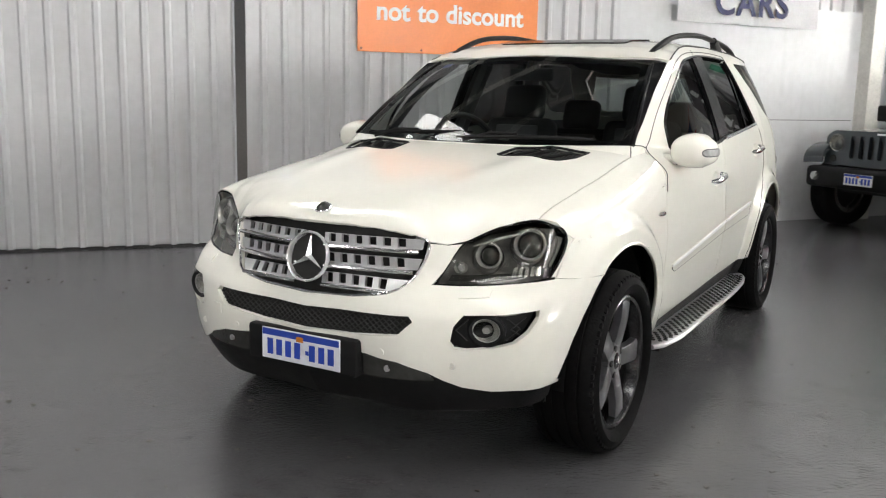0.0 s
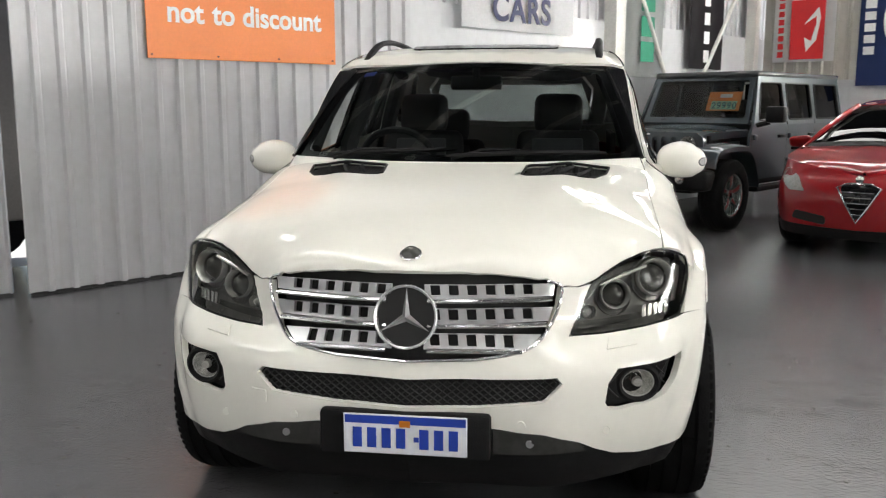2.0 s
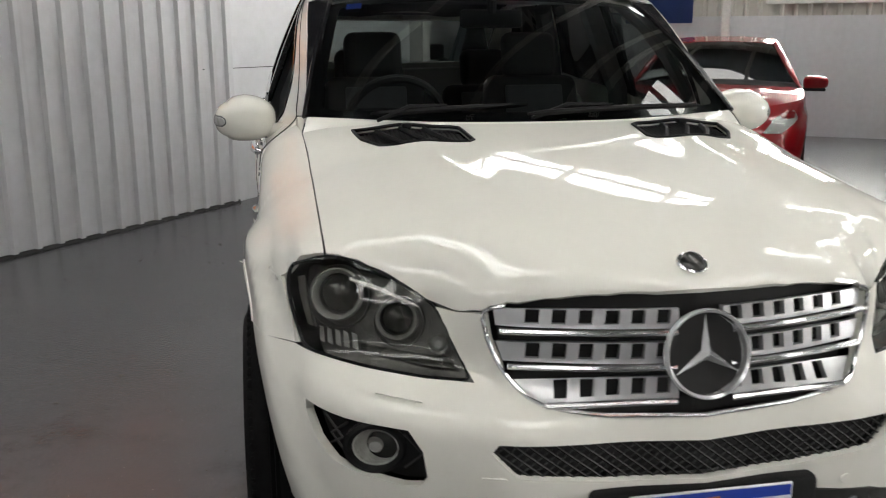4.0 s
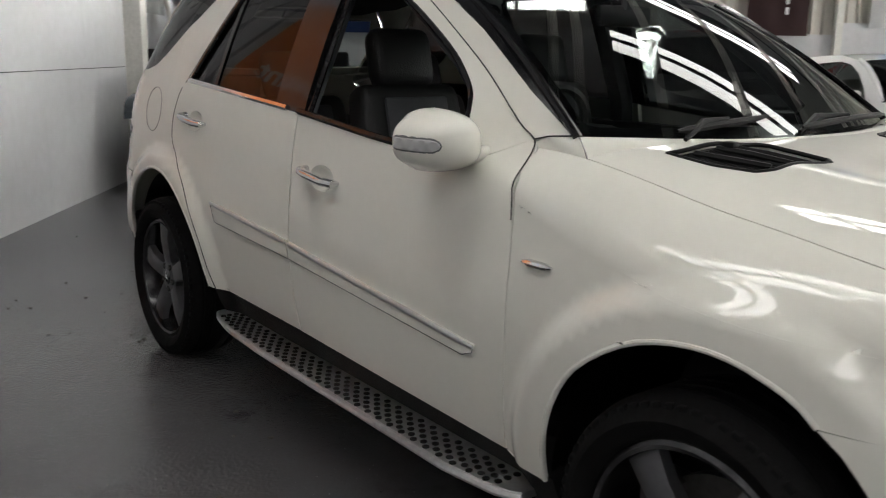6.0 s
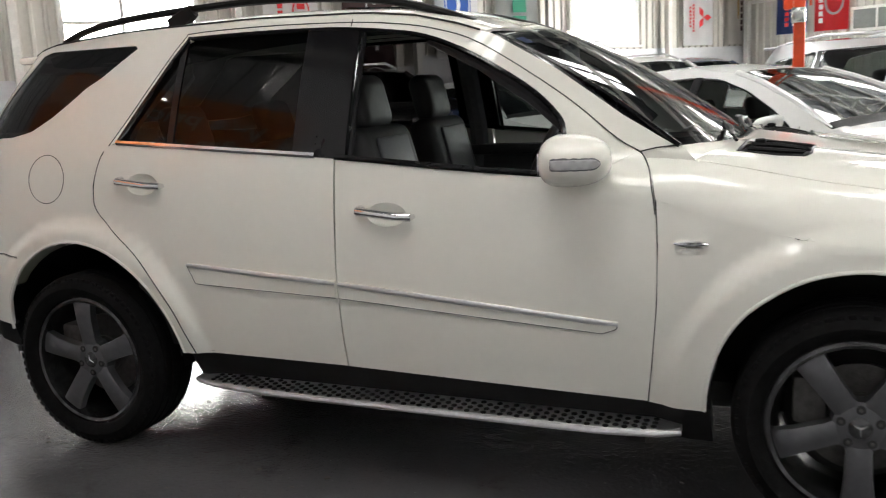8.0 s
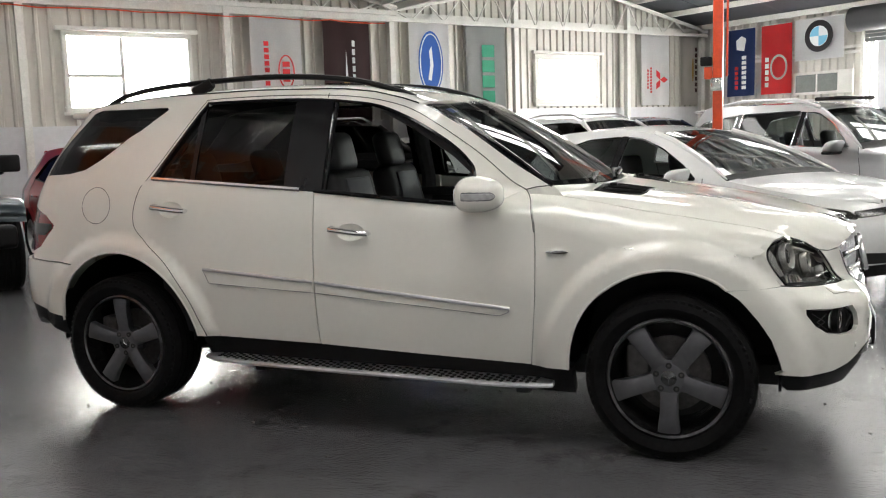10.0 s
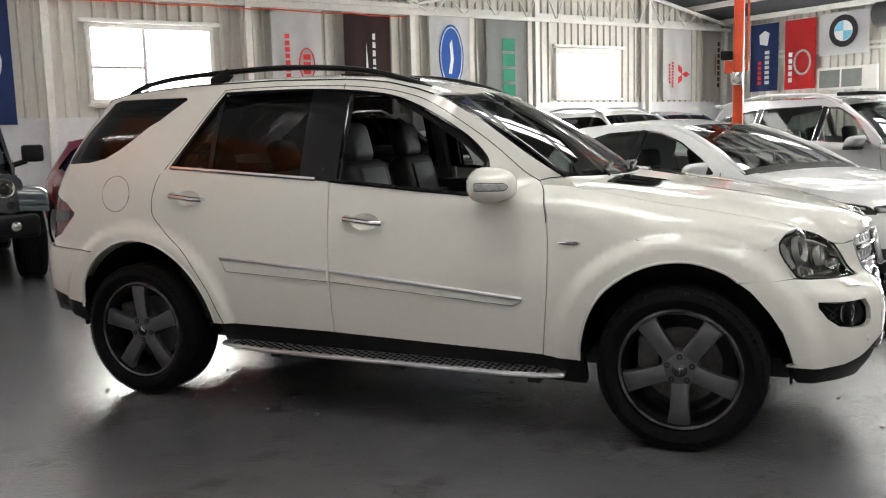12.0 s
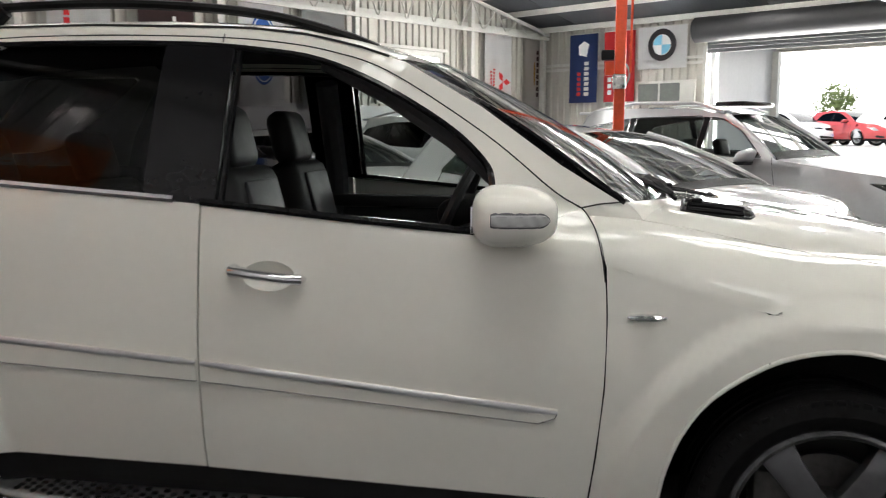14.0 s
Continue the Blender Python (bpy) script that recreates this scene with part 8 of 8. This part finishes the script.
        part("side_step", boxed(-xa + 0.55, xa - 0.55, sgn * 0.85 - 0.08, sgn * 0.85 + 0.08, 0.40, 0.46, bevel=0.02), K, car)
        # headlamp, turn lamp, fog lamp
        lm = Matrix.Translation((gx + 0.02, sgn * 0.55, 0.965)) @ pose(0, 0, 0, 0, 0, 90)
        hl = part("headlamp", lathe(bmesh.new(), [(0, 0.03), (0.07, 0.02), (0.088, -0.006), (0.096, -0.01), (0.10, 0.02), (0, 0.04)], 28, lm), LAMP_GREY, car)
        part("headlamp_lens", lathe(bmesh.new(), [(0, -0.026), (0.05, -0.02), (0.087, -0.006), (0.087, 0.0), (0, -0.01)], 28, lm), GLASS_CLEAR, hl)
        part("turn_lamp", lathe(bmesh.new(), [(0, -0.012), (0.035, -0.008), (0.04, 0.01), (0, 0.01)], 20, Matrix.Translation((gx + 0.01, sgn * 0.60, 0.79)) @ pose(0, 0, 0, 0, 0, 90)), LAMP_DARK, car)
        fm = Matrix.Translation((xa + 0.685, sgn * 0.60, 0.60)) @ pose(0, 0, 0, 0, 0, 90)
        part("fog_lamp", lathe(bmesh.new(), [(0, -0.012), (0.03, -0.01), (0.045, 0.0), (0.05, 0.02), (0, 0.02)], 20, fm), LAMP_GREY, car)
        # bonnet edge and inner wing
        part("bonnet_latch", boxed(xa + 0.12, xa + 0.18, sgn * 0.66 - 0.015, sgn * 0.66 + 0.015, 0.98, 1.06, bevel=0.006), K, car)
        part("inner_wing", boxed(xa - 0.66, gx - 0.02, sgn * 0.60 - 0.04, sgn * 0.60 + 0.04, 0.7, 0.98), C, car)
    # grille panel with seven slots
    slots = []
    for k in range(7):
        y = -0.36 + k * 0.12
        slots.append(rounded([(y - 0.035, 0.80), (y + 0.035, 0.80), (y + 0.035, 1.05), (y - 0.035, 1.05)], 0.03))
    g = rounded([(-0.72, 0.72), (0.72, 0.72), (0.72, 1.04), (0.62, 1.10), (-0.62, 1.10), (-0.72, 1.04)], 0.04)
    part("grille_panel", sheeted(g, lambda y, z: Vector((gx - 0.05 * (z - 0.9), y, z)), 0.1, slots, 0.05, ref=(0, 0, 0.9)), C, car)
    part("grille_back", boxed(gx - 0.12, gx - 0.07, -0.5, 0.5, 0.75, 1.06), GAP_DARK, car)
    part("badge", boxed(gx - 0.006, gx + 0.0, -0.06, 0.06, 1.065, 1.085), ALU, car)
    # bonnet
    def hood(x, y):
        return Vector((x, y, interp([(xa - 0.72, 1.17), (xa + 0.1, 1.135), (gx - 0.03, 1.085)], x) - 0.05 * (abs(y) / 0.66) ** 3))
    hw = lambda x: interp([(xa - 0.72, 0.72), (gx - 0.02, 0.62)], x)
    xs = [xa - 0.70, xa - 0.3, xa + 0.1, gx - 0.02]
    part("bonnet", sheeted([(x, -hw(x)) for x in xs] + [(x, hw(x)) for x in xs[::-1]], hood, 0.12, (), 0.08, ref=(0.5, 0, 0.6)), C, car)
    # bumper
    bb = boxed(xa + 0.42, xa + 0.68, -0.84, 0.84, 0.47, 0.70, bevel=0.05, seg=3)
    for v in bb.verts:
        v.co.x -= 0.12 * smooth_step(0.45, 0.85, abs(v.co.y))
    part("front_bumper", bb, K, car)
    plate(car, pose(xa + 0.695, 0.0, 0.60))
    # windscreen frame, screen, roof
    def ws(y, t):
        return Vector((xa - 0.72 - 0.26 * t, y * (0.70 - 0.05 * t), 1.18 + 0.55 * t))
    fr = [(-1, 0), (1, 0), (1, 1), (-1, 1)]
    hole = rounded([(-0.92, 0.12), (0.92, 0.12), (0.90, 0.93), (-0.90, 0.93)], 0.06)
    part("screen_frame", sheeted(fr, ws, 0.15, [hole], 0.05, ref=(0, 0, 1.3)), C, car)
    part("windscreen", sheeted(hole, lambda y, t: ws(y, t) - Vector((0.015, 0, 0)), 0.2, (), 0, ref=(0, 0, 1.3)), GLASS_SCREEN, car)
    rf = boxed(-2.06, xa - 0.95, -0.69, 0.69, 1.72, 1.80, bevel=0.04, seg=3)
    part("roof", rf, paint("black_hard_top", (0.03, 0.032, 0.034)), car)
    part("tail_panel", boxed(-2.08, -2.02, -0.76, 0.76, 0.6, 1.18), C, car)
    part("tail_window", boxed(-2.06, -2.03, -0.66, 0.66, 1.2, 1.7), GLASS_DARK, car)
    part("underbody", boxed(-1.9, xa + 0.3, -0.55, 0.55, 0.42, 0.56), GAP_DARK, car)
    part("engine_bay", boxed(xa - 0.7, gx - 0.13, -0.5, 0.5, 0.55, 1.0), GAP_DARK, car)
    part("cabin_floor", boxed(-1.95, xa - 0.7, -0.74, 0.74, 0.53, 0.6), CLOTH, car)
    part("dashboard", boxed(xa - 1.1, xa - 0.76, -0.7, 0.7, 0.9, 1.18, bevel=0.04), K, car)
    for y in (-0.36, 0.36):
        seat(car, -0.05, y, 0.68, 0.48, high=0.55)
        seat(car, -0.95, y, 0.70, 0.5, high=0.5)
    steering(car, 0.32, -0.36, 1.15)
    for a, b_ in (((xa - 0.745, -0.45, 1.215), (xa - 0.79, 0.02, 1.26)), ((xa - 0.745, 0.15, 1.215), (xa - 0.79, 0.58, 1.25))):
        part("wiper", tubed([a, b_], 0.012, 6), K, car)
    # price card and papers on the dashboard
    cardm = Matrix.Translation((xa - 0.90, 0.30, 1.44)) @ pose(0, 0, 0, 0, -25, 0) @ Matrix.Scale(0.78, 4)
    pc = new("price_card")
    pc.parent = car
    pc.matrix_basis = cardm
    part("board", boxed(-0.004, 0.004, -0.27, 0.27, -0.16, 0.16), ORANGE, pc)
    for k, ch in enumerate("29990"):
        y = -0.20 + k * 0.085
        part("digit_tile", boxed(0.005, 0.008, y, y + 0.078, -0.14, 0.0), material("digit_tile_green", (0.35, 0.62, 0.48), 0.6) if k == 0 else bpy.data.materials["digit_tile_green"], pc)
        lettering("digit", ch, 0.15, pose(0.009, y + 0.008, -0.125, 90, 0, 90), TEXT_NAVY, pc, 0.001)
    part("lettering_bar", boxed(0.005, 0.008, -0.08, 0.12, 0.06, 0.12), PLATE_WHITE, pc)
    part("paper", boxed(xa - 1.0, xa - 0.8, -0.28, -0.10, 1.195, 1.20), PLATE_WHITE, car)
    part("sun_shade", boxed(xa - 1.0, xa - 0.78, 0.02, 0.62, 1.19, 1.215, bevel=0.01), PLATE_WHITE, car)
    return car


off_roader(room_pose(5.80 + 2.947 / 2, -2.26))
# red shield-grilled hatchback: badge, bars and chrome of the shield
nx = 2.63 / 2 + 0.88
for k in range(5):
    z = 0.42 + k * 0.05
    w = 0.03 + 0.13 * (z - 0.36) / 0.32
    part("grille_bar", tubed([(nx + 0.012, -w, z), (nx + 0.02, 0, z), (nx + 0.012, w, z)], 0.005, 5), CHROME, red_one)
part("grille_rim", tubed([(nx + 0.015, 0, 0.345), (nx + 0.01, 0.10, 0.50), (nx - 0.015, 0.185, 0.66), (nx - 0.025, 0.10, 0.695), (nx - 0.02, 0, 0.70), (nx - 0.025, -0.10, 0.695), (nx - 0.015, -0.185, 0.66), (nx + 0.01, -0.10, 0.50)], 0.010, 6, True), CHROME, red_one)
part("nose_badge", lathe(bmesh.new(), [(0, -0.012), (0.035, -0.008), (0.04, 0.01), (0, 0.01)], 20, Matrix.Translation((nx - 0.03, 0, 0.735)) @ pose(0, 0, 0, 0, 0, 90)), CHROME, red_one)
for o in red_one.children:
    if o.name.startswith("number_plate"):
        o.location.y += 0.42
        o.location.x -= 0.06
part("dash_paper", boxed(0.75, 0.95, -0.3, -0.05, 0.965, 0.97), PLATE_WHITE, red_one)
part("sun_shade", boxed(0.72, 0.92, 0.0, 0.5, 0.95, 0.975, bevel=0.01), PLATE_WHITE, red_one)
